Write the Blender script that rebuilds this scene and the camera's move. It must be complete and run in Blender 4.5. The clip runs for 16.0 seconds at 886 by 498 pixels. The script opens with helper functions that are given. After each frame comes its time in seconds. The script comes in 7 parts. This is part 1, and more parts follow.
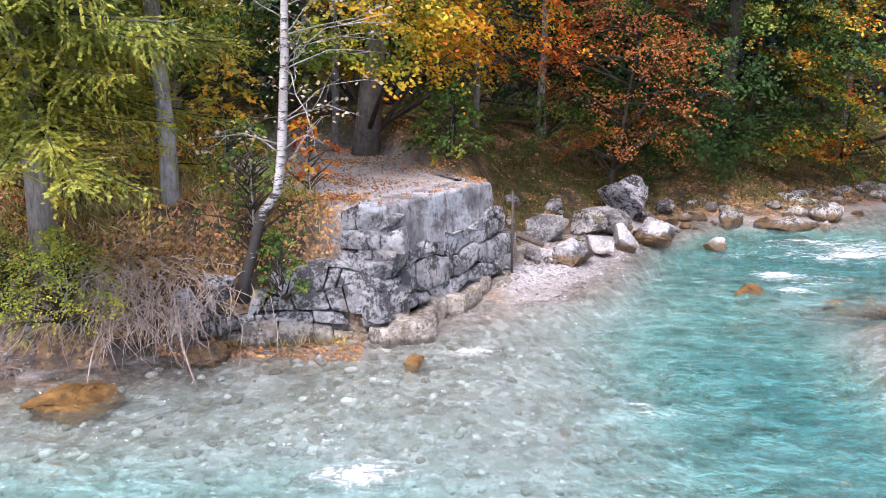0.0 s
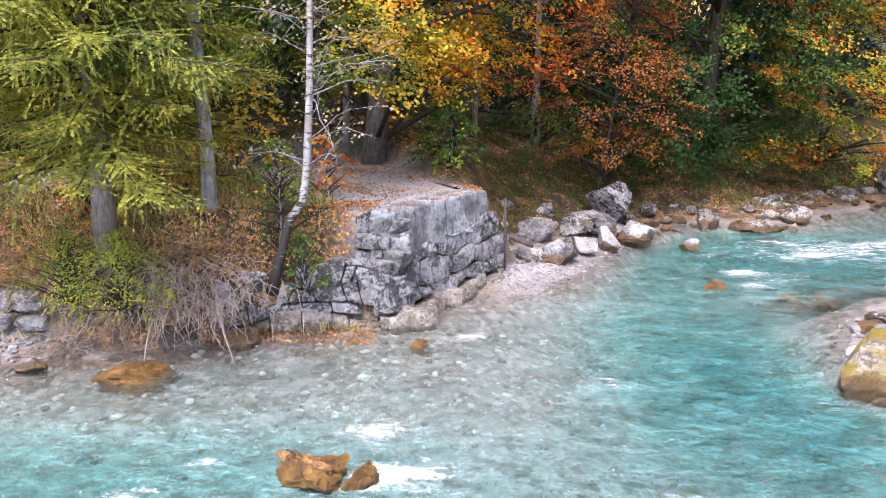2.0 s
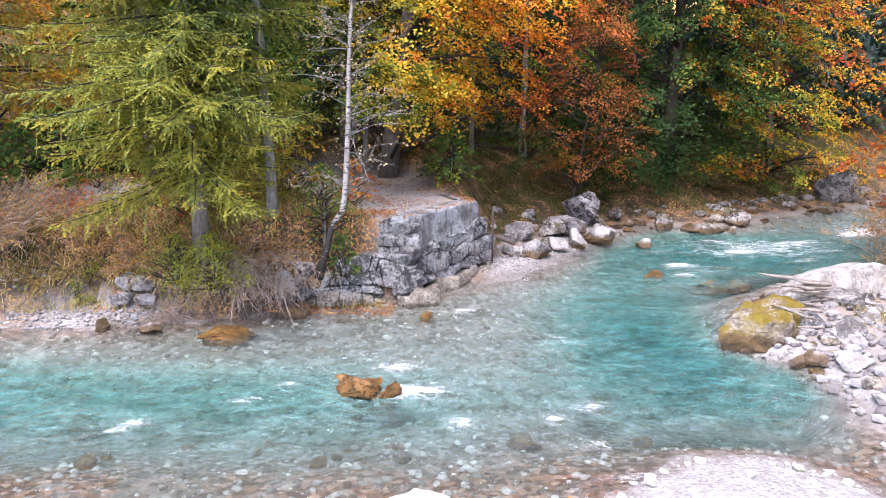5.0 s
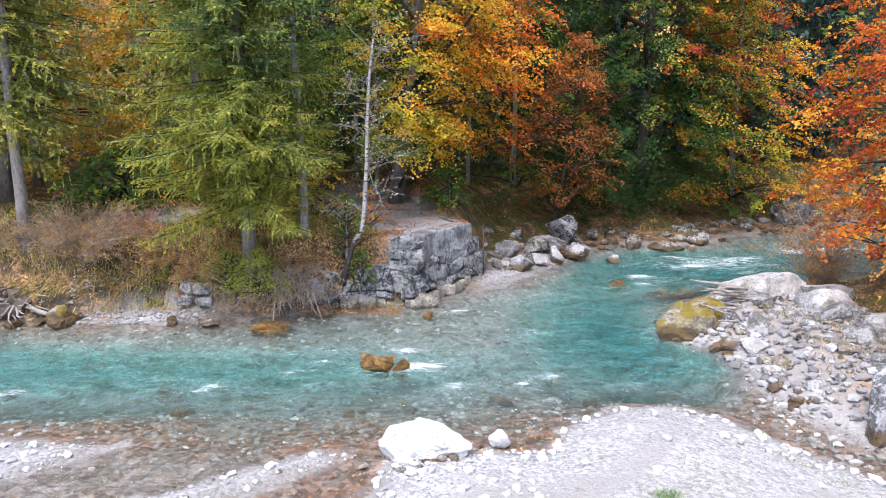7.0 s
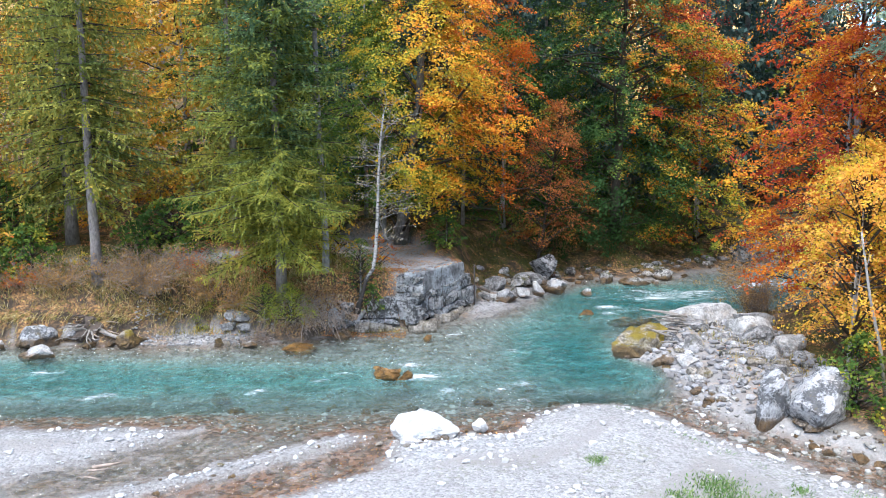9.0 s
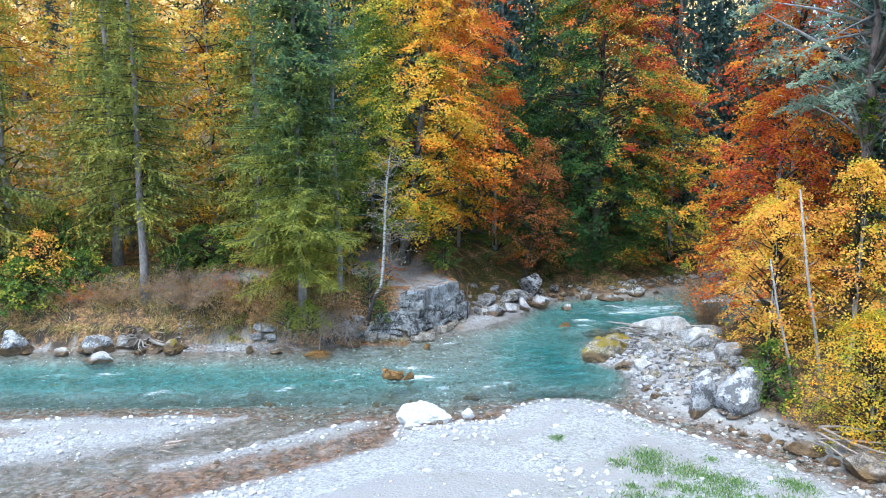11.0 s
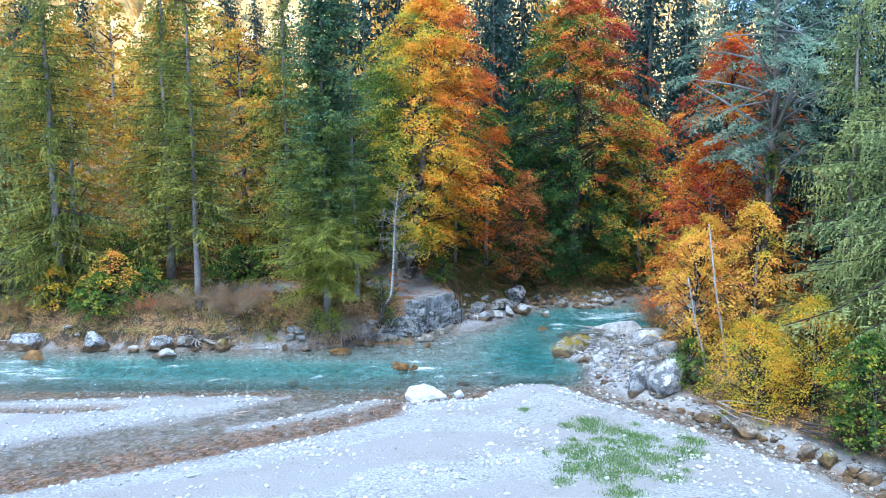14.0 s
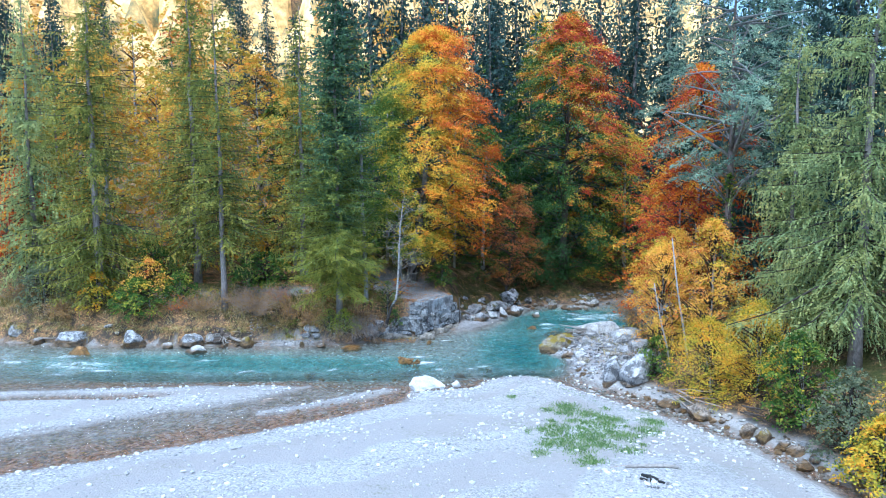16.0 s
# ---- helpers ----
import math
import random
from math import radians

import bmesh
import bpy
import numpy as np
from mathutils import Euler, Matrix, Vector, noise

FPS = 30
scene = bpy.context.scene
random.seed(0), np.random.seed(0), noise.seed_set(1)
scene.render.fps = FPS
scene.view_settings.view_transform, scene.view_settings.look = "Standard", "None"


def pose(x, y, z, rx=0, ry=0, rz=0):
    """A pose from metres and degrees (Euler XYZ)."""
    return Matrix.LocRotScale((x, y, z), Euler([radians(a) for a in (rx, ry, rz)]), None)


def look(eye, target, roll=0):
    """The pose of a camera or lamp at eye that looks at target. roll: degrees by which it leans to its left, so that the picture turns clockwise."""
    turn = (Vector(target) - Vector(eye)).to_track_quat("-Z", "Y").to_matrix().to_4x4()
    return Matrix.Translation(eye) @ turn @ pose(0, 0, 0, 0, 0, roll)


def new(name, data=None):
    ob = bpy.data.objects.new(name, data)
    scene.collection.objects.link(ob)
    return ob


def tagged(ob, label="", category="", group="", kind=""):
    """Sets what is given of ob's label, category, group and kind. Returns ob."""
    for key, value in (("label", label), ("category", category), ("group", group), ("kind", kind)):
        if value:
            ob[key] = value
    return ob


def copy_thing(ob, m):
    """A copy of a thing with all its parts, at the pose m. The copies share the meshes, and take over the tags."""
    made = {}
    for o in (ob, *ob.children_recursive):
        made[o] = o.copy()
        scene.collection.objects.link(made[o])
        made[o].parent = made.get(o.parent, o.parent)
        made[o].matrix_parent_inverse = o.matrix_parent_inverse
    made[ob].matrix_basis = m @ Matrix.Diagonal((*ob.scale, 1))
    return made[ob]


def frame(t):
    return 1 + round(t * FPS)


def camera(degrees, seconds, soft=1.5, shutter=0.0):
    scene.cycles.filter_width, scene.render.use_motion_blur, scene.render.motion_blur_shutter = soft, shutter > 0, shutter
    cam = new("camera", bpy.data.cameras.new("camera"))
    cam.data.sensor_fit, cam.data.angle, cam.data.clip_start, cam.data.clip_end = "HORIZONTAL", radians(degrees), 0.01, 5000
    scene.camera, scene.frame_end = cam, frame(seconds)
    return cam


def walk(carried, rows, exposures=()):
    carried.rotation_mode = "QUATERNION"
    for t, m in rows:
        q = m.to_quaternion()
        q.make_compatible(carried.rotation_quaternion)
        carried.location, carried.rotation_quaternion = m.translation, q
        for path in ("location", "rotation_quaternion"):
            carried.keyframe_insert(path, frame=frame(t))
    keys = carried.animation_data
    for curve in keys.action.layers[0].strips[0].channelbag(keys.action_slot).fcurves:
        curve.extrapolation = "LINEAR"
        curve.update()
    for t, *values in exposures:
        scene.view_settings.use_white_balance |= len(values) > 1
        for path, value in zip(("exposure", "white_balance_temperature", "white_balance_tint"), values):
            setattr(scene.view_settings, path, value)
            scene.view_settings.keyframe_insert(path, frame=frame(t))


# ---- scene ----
cam = camera(60.6, 16.0, soft=0.95)
METRES, EYE, TILT, LEAN, TURN = 40.0, 5.0, -13.3, 0.0, 0.0
ROWS = [
    (0.0, 0.0, 0.0, 0.0, 0.0, 0.0, -0.0),
    (0.5, -0.0, -0.0115, 0.0, 0.02, 0.0, 0.0),
    (1.0, 0.0001, -0.0248, 0.0001, 0.03, 0.01, 0.0),
    (1.5, 0.0004, -0.0404, -0.0, 0.06, -0.0, -0.03),
    (2.0, 0.0003, -0.0577, 0.0002, 0.09, -0.01, -0.04),
    (2.5, 0.0002, -0.0775, 0.001, 0.12, -0.01, -0.03),
    (3.0, 0.0002, -0.099, 0.0019, 0.15, -0.02, -0.04),
    (3.5, 0.0004, -0.1226, 0.0018, 0.19, -0.04, -0.04),
    (4.0, 0.0008, -0.1478, 0.001, 0.22, -0.09, -0.07),
    (6.5, 0.0055, -0.3024, -0.008, 0.53, 0.57, -0.08),
    (7.0, 0.007, -0.3388, -0.0105, 0.58, 1.64, -0.09),
    (7.5, 0.0085, -0.3758, -0.0123, 0.61, 2.51, -0.09),
    (8.0, 0.0101, -0.4131, -0.0132, 0.64, 3.2, -0.08),
    (8.5, 0.0115, -0.4503, -0.0146, 0.64, 3.81, -0.06),
    (9.0, 0.0131, -0.4875, -0.0147, 0.66, 4.26, -0.07),
    (11.5, 0.0212, -0.6704, -0.0175, 0.74, 5.53, -0.11),
    (12.0, 0.0225, -0.7095, -0.0176, 0.75, 5.63, -0.12),
    (12.5, 0.0238, -0.7436, -0.0184, 0.75, 5.72, -0.13),
    (13.0, 0.0256, -0.7824, -0.0206, 0.8, 5.9, -0.15),
    (13.5, 0.0265, -0.8164, -0.022, 0.8, 5.93, -0.16),
    (14.0, 0.0276, -0.855, -0.0237, 0.82, 5.98, -0.17),
    (14.5, 0.0291, -0.8885, -0.025, 0.84, 6.04, -0.19),
    (15.0, 0.0301, -0.9269, -0.0256, 0.85, 6.05, -0.2),
    (15.5, 0.031, -0.9605, -0.026, 0.86, 6.04, -0.21),
    (16.0, 0.0321, -0.9987, -0.0266, 0.9, 6.05, -0.23),
]
EXPOSURES = [(0.0, 1.87, 6200, 24), (4.0, 1.82, 6200, 26), (7.0, 1.43, 6000, 15), (9.0, 1.34, 5750, 8), (12.5, 1.31, 5000, 1), (16.0, 1.21, 4780, 2)]
walk(cam, [(t, pose(0, 0, EYE, TILT, LEAN, TURN) @ pose(METRES * x, METRES * y, METRES * z, 90 + pitch, roll, yaw)) for t, x, y, z, yaw, pitch, roll in ROWS], EXPOSURES)


# ---- light ----
def daylight():
    w = bpy.data.worlds.new("valley_sky")
    scene.world = w
    w.use_nodes = True
    nt = w.node_tree
    bg = nt.nodes["Background"]
    sky = nt.nodes.new("ShaderNodeTexSky")
    sky.sky_type = "NISHITA"
    sky.sun_disc = False
    sky.sun_elevation = radians(SUN_UP)
    sky.sun_rotation = radians(SUN_ROUND)
    sky.air_density, sky.dust_density, sky.ozone_density = 1.0, 2.5, 1.0
    nt.links.new(sky.outputs[0], bg.inputs[0])
    bg.inputs[1].default_value = SKY
    lamp = bpy.data.lights.new("sun", "SUN")
    lamp.energy, lamp.angle, lamp.color = SUN, radians(40), (1.0, 0.95, 0.88)
    ob = new("sun", lamp)
    a, e = radians(SUN_ROUND), radians(SUN_UP)
    way = Vector((math.sin(a) * math.cos(e), math.cos(a) * math.cos(e), math.sin(e)))
    ob.matrix_world = look(way * 100, (0, 0, 0))


SUN, SUN_UP, SUN_ROUND, SKY = 1.75, 64.0, 202.0, 0.14
daylight()


# ---- material tools ----
class Nodes:
    """A small writer for node trees."""

    def __init__(self, name):
        self.mat = bpy.data.materials.new(name)
        self.mat.use_nodes = True
        self.nt = self.mat.node_tree
        self.nt.nodes.clear()
        self.out = self.nt.nodes.new("ShaderNodeOutputMaterial")

    def add(self, kind, ins=None, **attrs):
        n = self.nt.nodes.new("ShaderNode" + kind)
        for k, v in attrs.items():
            if k == "operation":
                n.operation = v
            elif k == "blend":
                n.blend_type = v
            elif k == "data":
                n.data_type = v
            elif k == "feature":
                n.feature = v
            elif k == "attribute":
                n.attribute_name = v
        for k, v in (ins or {}).items():
            self.put(n, k, v)
        return n

    def put(self, n, key, v):
        if isinstance(v, bpy.types.NodeSocket):
            self.nt.links.new(v, n.inputs[key])
        else:
            n.inputs[key].default_value = v

    def math(self, op, a, b=0.0, clamp=False):
        n = self.add("Math", {0: a, 1: b}, operation=op)
        n.use_clamp = clamp
        return n.outputs[0]

    def mix(self, fac, a, b, blend="MIX"):
        n = self.add("Mix", data="RGBA", blend=blend)
        self.put(n, 0, fac)
        self.put(n, 6, a if isinstance(a, bpy.types.NodeSocket) else (*a, 1))
        self.put(n, 7, b if isinstance(b, bpy.types.NodeSocket) else (*b, 1))
        return n.outputs[2]

    def ramp(self, fac, stops):
        n = self.add("ValToRGB", {0: fac})
        el = n.color_ramp.elements
        while len(el) < len(stops):
            el.new(0.5)
        for e, (p, c) in zip(el, stops):
            e.position, e.color = p, (*c, 1) if len(c) == 3 else c
        return n.outputs[0]

    def step(self, v, lo, hi):
        n = self.add("MapRange", {0: v, 1: lo, 2: hi})
        n.interpolation_type = "SMOOTHSTEP"
        return n.outputs[0]

    def place(self, scale=(1, 1, 1), world=True):
        v = self.add("NewGeometry").outputs[0] if world else self.add("TexCoord").outputs[3]
        n = self.add("Mapping", {0: v})
        n.inputs[3].default_value = scale
        return n.outputs[0]

    def noise(self, vec, scale, detail=4.0, rough=0.55, distort=0.0):
        return self.add("TexNoise", {"Vector": vec, "Scale": scale, "Detail": detail, "Roughness": rough, "Distortion": distort}).outputs[0]

    def cells(self, vec, scale, out=0, feature="F1"):
        return self.add("TexVoronoi", {"Vector": vec, "Scale": scale}, feature=feature).outputs[out]

    def bump(self, height, strength=0.5, distance=0.02, normal=None):
        n = self.add("Bump", {"Height": height, "Strength": strength, "Distance": distance})
        if normal is not None:
            self.put(n, "Normal", normal)
        return n.outputs[0]

    def done(self, base, rough=0.8, normal=None, spec=0.3, metal=0.0, **more):
        p = self.add("BsdfPrincipled")
        self.put(p, "Base Color", base if isinstance(base, bpy.types.NodeSocket) else (*base, 1))
        self.put(p, "Roughness", rough)
        self.put(p, "Specular IOR Level", spec)
        self.put(p, "Metallic", metal)
        if normal is not None:
            self.put(p, "Normal", normal)
        self.nt.links.new(p.outputs[0], self.out.inputs[0])
        return self.mat

    def up(self):
        g = self.add("NewGeometry")
        return self.add("SeparateXYZ", {0: g.outputs[1]}).outputs[2]

    def height(self):
        g = self.add("NewGeometry")
        return self.add("SeparateXYZ", {0: g.outputs[0]}).outputs[2]


def mat_rock(name, light, dark, moss=0.4, wet=True, cover=(0.10, 0.11, 0.03), rust=0.35, crust=0.6, line=0.10):
    """Weathered limestone: blotches, grain, black lichen crust, hair cracks, moss on top and a soaked brown foot."""
    n = Nodes(name)
    v = n.place()
    big = n.noise(v, 1.6, 6, 0.65)
    fine = n.noise(v, 9.0, 8, 0.72)
    tone = n.math("ADD", n.math("MULTIPLY", big, 0.5), n.math("MULTIPLY", fine, 0.5))
    base = n.ramp(tone, [(0.38, dark), (0.48, tuple(0.5 * a + 0.5 * b for a, b in zip(light, dark))), (0.56, light)])
    warm = n.step(n.noise(v, 2.7, 4, 0.6), 0.52, 0.68)
    base = n.mix(n.math("MULTIPLY", warm, 0.35), base, tuple(a * b for a, b in zip(light, (0.86, 0.72, 0.55))))
    ridge = n.math("ABSOLUTE", n.math("SUBTRACT", n.noise(n.place((1, 1, 1.8)), 2.3, 6, 0.65, 0.6), 0.5))
    base = n.mix(n.math("MULTIPLY", n.math("MULTIPLY", n.step(ridge, 0.008, 0.001), n.step(big, 0.5, 0.6)), 0.35), base, tuple(c * 0.4 for c in dark))
    speck = n.noise(v, 13.0, 9, 0.78)
    zone = n.noise(v, 2.2, 5, 0.62)
    lichen = n.step(n.math("ADD", n.math("MULTIPLY", speck, 0.55), n.math("MULTIPLY", zone, 0.45)), 0.50, 0.525)
    base = n.mix(n.math("MULTIPLY", lichen, crust), base, tuple(c * 0.32 for c in dark))
    mossy = n.math("MULTIPLY", n.step(n.up(), -0.1, 0.7), n.step(n.math("ADD", n.math("MULTIPLY", n.noise(v, 1.7, 5, 0.6), 0.7), n.math("MULTIPLY", speck, 0.3)), 0.62 - 0.22 * moss, 0.70 - 0.2 * moss))
    cov = n.mix(n.noise(v, 5.0, 5, 0.7), tuple(c * 0.45 for c in cover), tuple(min(1, c * 1.5) for c in cover))
    base = n.mix(n.math("MULTIPLY", mossy, min(1.0, moss * 1.6)), base, cov)
    rough = 0.85
    if wet:
        level = n.math("ADD", n.height(), n.math("MULTIPLY", n.noise(v, 3.0, 5, 0.65), -0.35))
        soaked = n.step(level, line, line - 0.16)
        algae = n.mix(rust, n.ramp(n.noise(v, 3.4, 6, 0.7), [(0.35, (0.025, 0.02, 0.014)), (0.65, (0.13, 0.09, 0.045))]), n.ramp(n.noise(v, 3.4, 6, 0.7), [(0.35, (0.05, 0.03, 0.012)), (0.55, (0.24, 0.12, 0.025)), (0.7, (0.36, 0.19, 0.04))]))
        base = n.mix(n.math("MULTIPLY", soaked, 0.9), base, algae)
        rough = n.math("SUBTRACT", 0.85, n.math("MULTIPLY", soaked, 0.5))
    relief = n.math("ADD", n.math("MULTIPLY", big, 1.0), n.math("ADD", n.math("MULTIPLY", fine, 0.7), n.math("MULTIPLY", lichen, 0.06)))
    return n.done(base, rough, n.bump(relief, 1.0, 0.10))


def mat_ground():
    """Gravel, forest floor and river bed in one sheet, told apart by the painted cover layers."""
    n = Nodes("valley_ground")
    v = n.place()
    lay = n.add("Attribute", attribute="cover")
    sep = n.add("SeparateColor", {0: lay.outputs[0]})
    gravel, soil, grass = sep.outputs[0], sep.outputs[1], sep.outputs[2]
    warp = n.noise(v, 1.1, 5, 0.6)
    # pebbles
    c1 = n.add("TexVoronoi", {"Vector": v, "Scale": 11.0})
    c2 = n.add("TexVoronoi", {"Vector": v, "Scale": 28.0})
    hue = n.add("SeparateColor", {0: c1.outputs[1]}).outputs[0]
    hue2 = n.add("SeparateColor", {0: c2.outputs[1]}).outputs[0]
    peb = n.ramp(n.math("ADD", n.math("MULTIPLY", hue, 0.5), n.math("MULTIPLY", hue2, 0.5)), [(0.12, (0.22, 0.215, 0.21)), (0.40, (0.43, 0.425, 0.42)), (0.85, (0.68, 0.68, 0.67))])
    peb = n.mix(n.step(c1.outputs[0], 0.045, 0.075), peb, n.mix(0.45, peb, (0.2, 0.19, 0.18)))
    sand = n.ramp(n.noise(v, 40, 4, 0.7), [(0.3, (0.25, 0.236, 0.222)), (0.7, (0.37, 0.35, 0.33))])
    strip = n.add("SeparateColor", {0: n.add("Attribute", attribute="tone").outputs[0]}).outputs[1]
    ragged = n.math("ADD", strip, n.math("MULTIPLY", n.math("SUBTRACT", n.noise(n.place((0.7, 1.6, 1.0)), 0.8, 8, 0.74), 0.5), 2.2))
    grav = n.mix(n.math("MULTIPLY", n.step(ragged, 0.10, 0.95), 0.85), peb, sand)
    weeds = n.math("MULTIPLY", n.step(n.noise(n.place((0.6, 1.2, 1.0)), 0.5, 5, 0.65), 0.51, 0.64), n.step(n.noise(v, 6.0, 5, 0.7), 0.48, 0.62))
    grav = n.mix(n.math("MULTIPLY", weeds, 0.55), grav, (0.17, 0.18, 0.10))
    grav = n.mix(n.math("MULTIPLY", n.step(n.noise(n.place((1, 1.6, 1)), 0.22, 4, 0.6), 0.42, 0.62), 0.38), grav, n.mix(0.6, grav, (0.30, 0.275, 0.25)))
    # river bed: paler, larger stones with brown algae
    b1 = n.add("TexVoronoi", {"Vector": n.place((1, 1, 0.3)), "Scale": 3.0})
    b2 = n.add("TexVoronoi", {"Vector": n.place((1, 1, 0.3)), "Scale": 7.0})
    bh = n.add("SeparateColor", {0: b1.outputs[1]}).outputs[0]
    bh2 = n.add("SeparateColor", {0: b2.outputs[1]}).outputs[1]
    bed = n.ramp(n.math("ADD", n.math("MULTIPLY", bh, 0.45), n.math("MULTIPLY", bh2, 0.55)), [(0.12, (0.13, 0.115, 0.095)), (0.40, (0.24, 0.235, 0.215)), (0.65, (0.31, 0.31, 0.295)), (0.9, (0.48, 0.48, 0.46))])
    bed = n.mix(n.math("MULTIPLY", n.step(b1.outputs[0], 0.14, 0.30), 0.3), bed, (0.17, 0.15, 0.12))
    brown = n.add("SeparateColor", {0: n.add("Attribute", attribute="tone").outputs[0]})
    rust = n.ramp(bh2, [(0.2, (0.11, 0.065, 0.04)), (0.6, (0.28, 0.14, 0.075)), (0.95, (0.40, 0.26, 0.18))])
    bed = n.mix(n.math("MULTIPLY", brown.outputs[0], n.math("ADD", 0.35, n.math("MULTIPLY", n.step(n.noise(v, 1.9, 5, 0.65), 0.36, 0.56), 0.65))), bed, rust)
    # forest floor: soil, litter, moss, dead grass
    lit = n.add("TexVoronoi", {"Vector": v, "Scale": 15.0})
    lh = n.add("SeparateColor", {0: lit.outputs[1]}).outputs[0]
    litter = n.ramp(lh, [(0.1, (0.10, 0.065, 0.04)), (0.5, (0.23, 0.14, 0.07)), (0.8, (0.36, 0.195, 0.08)), (0.97, (0.48, 0.29, 0.11))])
    dirt = n.ramp(n.noise(v, 6, 6, 0.7), [(0.3, (0.035, 0.027, 0.02)), (0.7, (0.095, 0.072, 0.05))])
    floor = n.mix(n.step(n.noise(v, 1.4, 5, 0.65), 0.40, 0.58), dirt, litter)
    green = n.ramp(n.noise(v, 7, 5, 0.7), [(0.3, (0.03, 0.045, 0.012)), (0.55, (0.08, 0.085, 0.022)), (0.75, (0.16, 0.13, 0.045))])
    floor = n.mix(n.math("MULTIPLY", grass, n.step(warp, 0.38, 0.58)), floor, green)
    col = n.mix(gravel, floor, grav)
    col = n.mix(soil, col, bed)
    damp = n.step(n.math("ADD", n.height(), n.math("MULTIPLY", n.noise(v, 2, 4), -0.10)), 0.09, -0.02)
    col = n.mix(n.math("MULTIPLY", n.math("MULTIPLY", damp, 0.45), n.math("SUBTRACT", 1.0, soil)), col, (0.13, 0.11, 0.085))
    h = n.math("ADD", n.math("MULTIPLY", c1.outputs[0], -1.0), n.math("MULTIPLY", n.noise(v, 18, 5, 0.7), 0.7))
    return n.done(col, 0.9, n.bump(h, 0.7, 0.045), 0.2)


def mat_water():
    n = Nodes("river_water")
    v = n.place()
    a = n.add("Attribute", attribute="flow")
    sep = n.add("SeparateColor", {0: a.outputs[0]})
    deep, rapid, splash = sep.outputs[0], sep.outputs[1], sep.outputs[2]
    run = n.place((0.9, 1.2, 1.0))
    swell = n.noise(run, 1.3, 5, 0.6, 0.8)
    ripple = n.noise(run, 5.0, 4, 0.6, 0.6)
    bump = n.bump(n.math("ADD", swell, n.math("MULTIPLY", ripple, 0.28)), 0.8, 0.36)
    tint = n.ramp(deep, [(0.0, (0.98, 0.97, 0.96)), (0.12, (0.86, 0.95, 0.94)), (0.3, (0.76, 0.895, 0.87)), (0.6, (0.36, 0.69, 0.655)), (1.0, (0.05, 0.32, 0.325))])
    clear = n.add("BsdfTransparent", {0: tint}).outputs[0]
    milk = n.ramp(deep, [(0.0, (0.48, 0.55, 0.545)), (0.25, (0.44, 0.565, 0.55)), (0.6, (0.20, 0.43, 0.40)), (0.9, (0.07, 0.27, 0.265)), (1.0, (0.02, 0.13, 0.145))])
    scatter = n.add("BsdfDiffuse", {0: milk, 2: bump}).outputs[0]
    cloud = n.math("MULTIPLY", n.step(n.noise(n.place((0.55, 1.25, 1.0)), 1.1, 5, 0.60, 1.1), 0.38, 0.72), 0.22)
    # lighter and darker ripple streaks, painted through the scatter share in deep water
    ripple_streaks = n.math("MULTIPLY", n.math("SUBTRACT", n.noise(n.place((0.65, 1.35, 1.0)), 2.0, 4, 0.58, 1.4), 0.5), n.math("MULTIPLY", n.step(deep, 0.1, 0.5), 0.85))
    cloud = n.math("ADD", cloud, ripple_streaks)
    body = n.add("MixShader", {0: n.math("ADD", n.math("ADD", 0.01, n.math("MULTIPLY", n.step(deep, 0.12, 0.45), cloud)), n.math("MULTIPLY", deep, 0.32), True), 1: clear, 2: scatter}).outputs[0]
    shine = n.add("BsdfGlossy", {0: (1, 1, 1, 1), 1: 0.05, "Normal": bump}).outputs[0]
    fres = n.add("Fresnel", {0: 1.33, 1: bump}).outputs[0]
    water = n.add("MixShader", {0: fres, 1: body, 2: shine}).outputs[0]
    streak = n.noise(n.place((0.6, 1.5, 1.0)), 1.9, 7, 0.66, 1.4)
    lace = n.noise(v, 10, 6, 0.72, 0.9)
    f = n.math("ADD", n.math("MULTIPLY", streak, 0.52), n.math("MULTIPLY", lace, 0.48))
    lim = n.math("SUBTRACT", 0.73, n.math("ADD", n.math("MULTIPLY", rapid, 0.27), n.math("MULTIPLY", splash, 0.25)))
    foam = n.step(n.math("SUBTRACT", f, lim), -0.03, 0.24)
    white = n.add("BsdfDiffuse", {0: (0.86, 0.90, 0.91, 1), 2: bump}).outputs[0]
    allw = n.add("MixShader", {0: n.math("MULTIPLY", foam, 0.9), 1: water, 2: white}).outputs[0]
    n.nt.links.new(allw, n.out.inputs[0])
    return n.mat


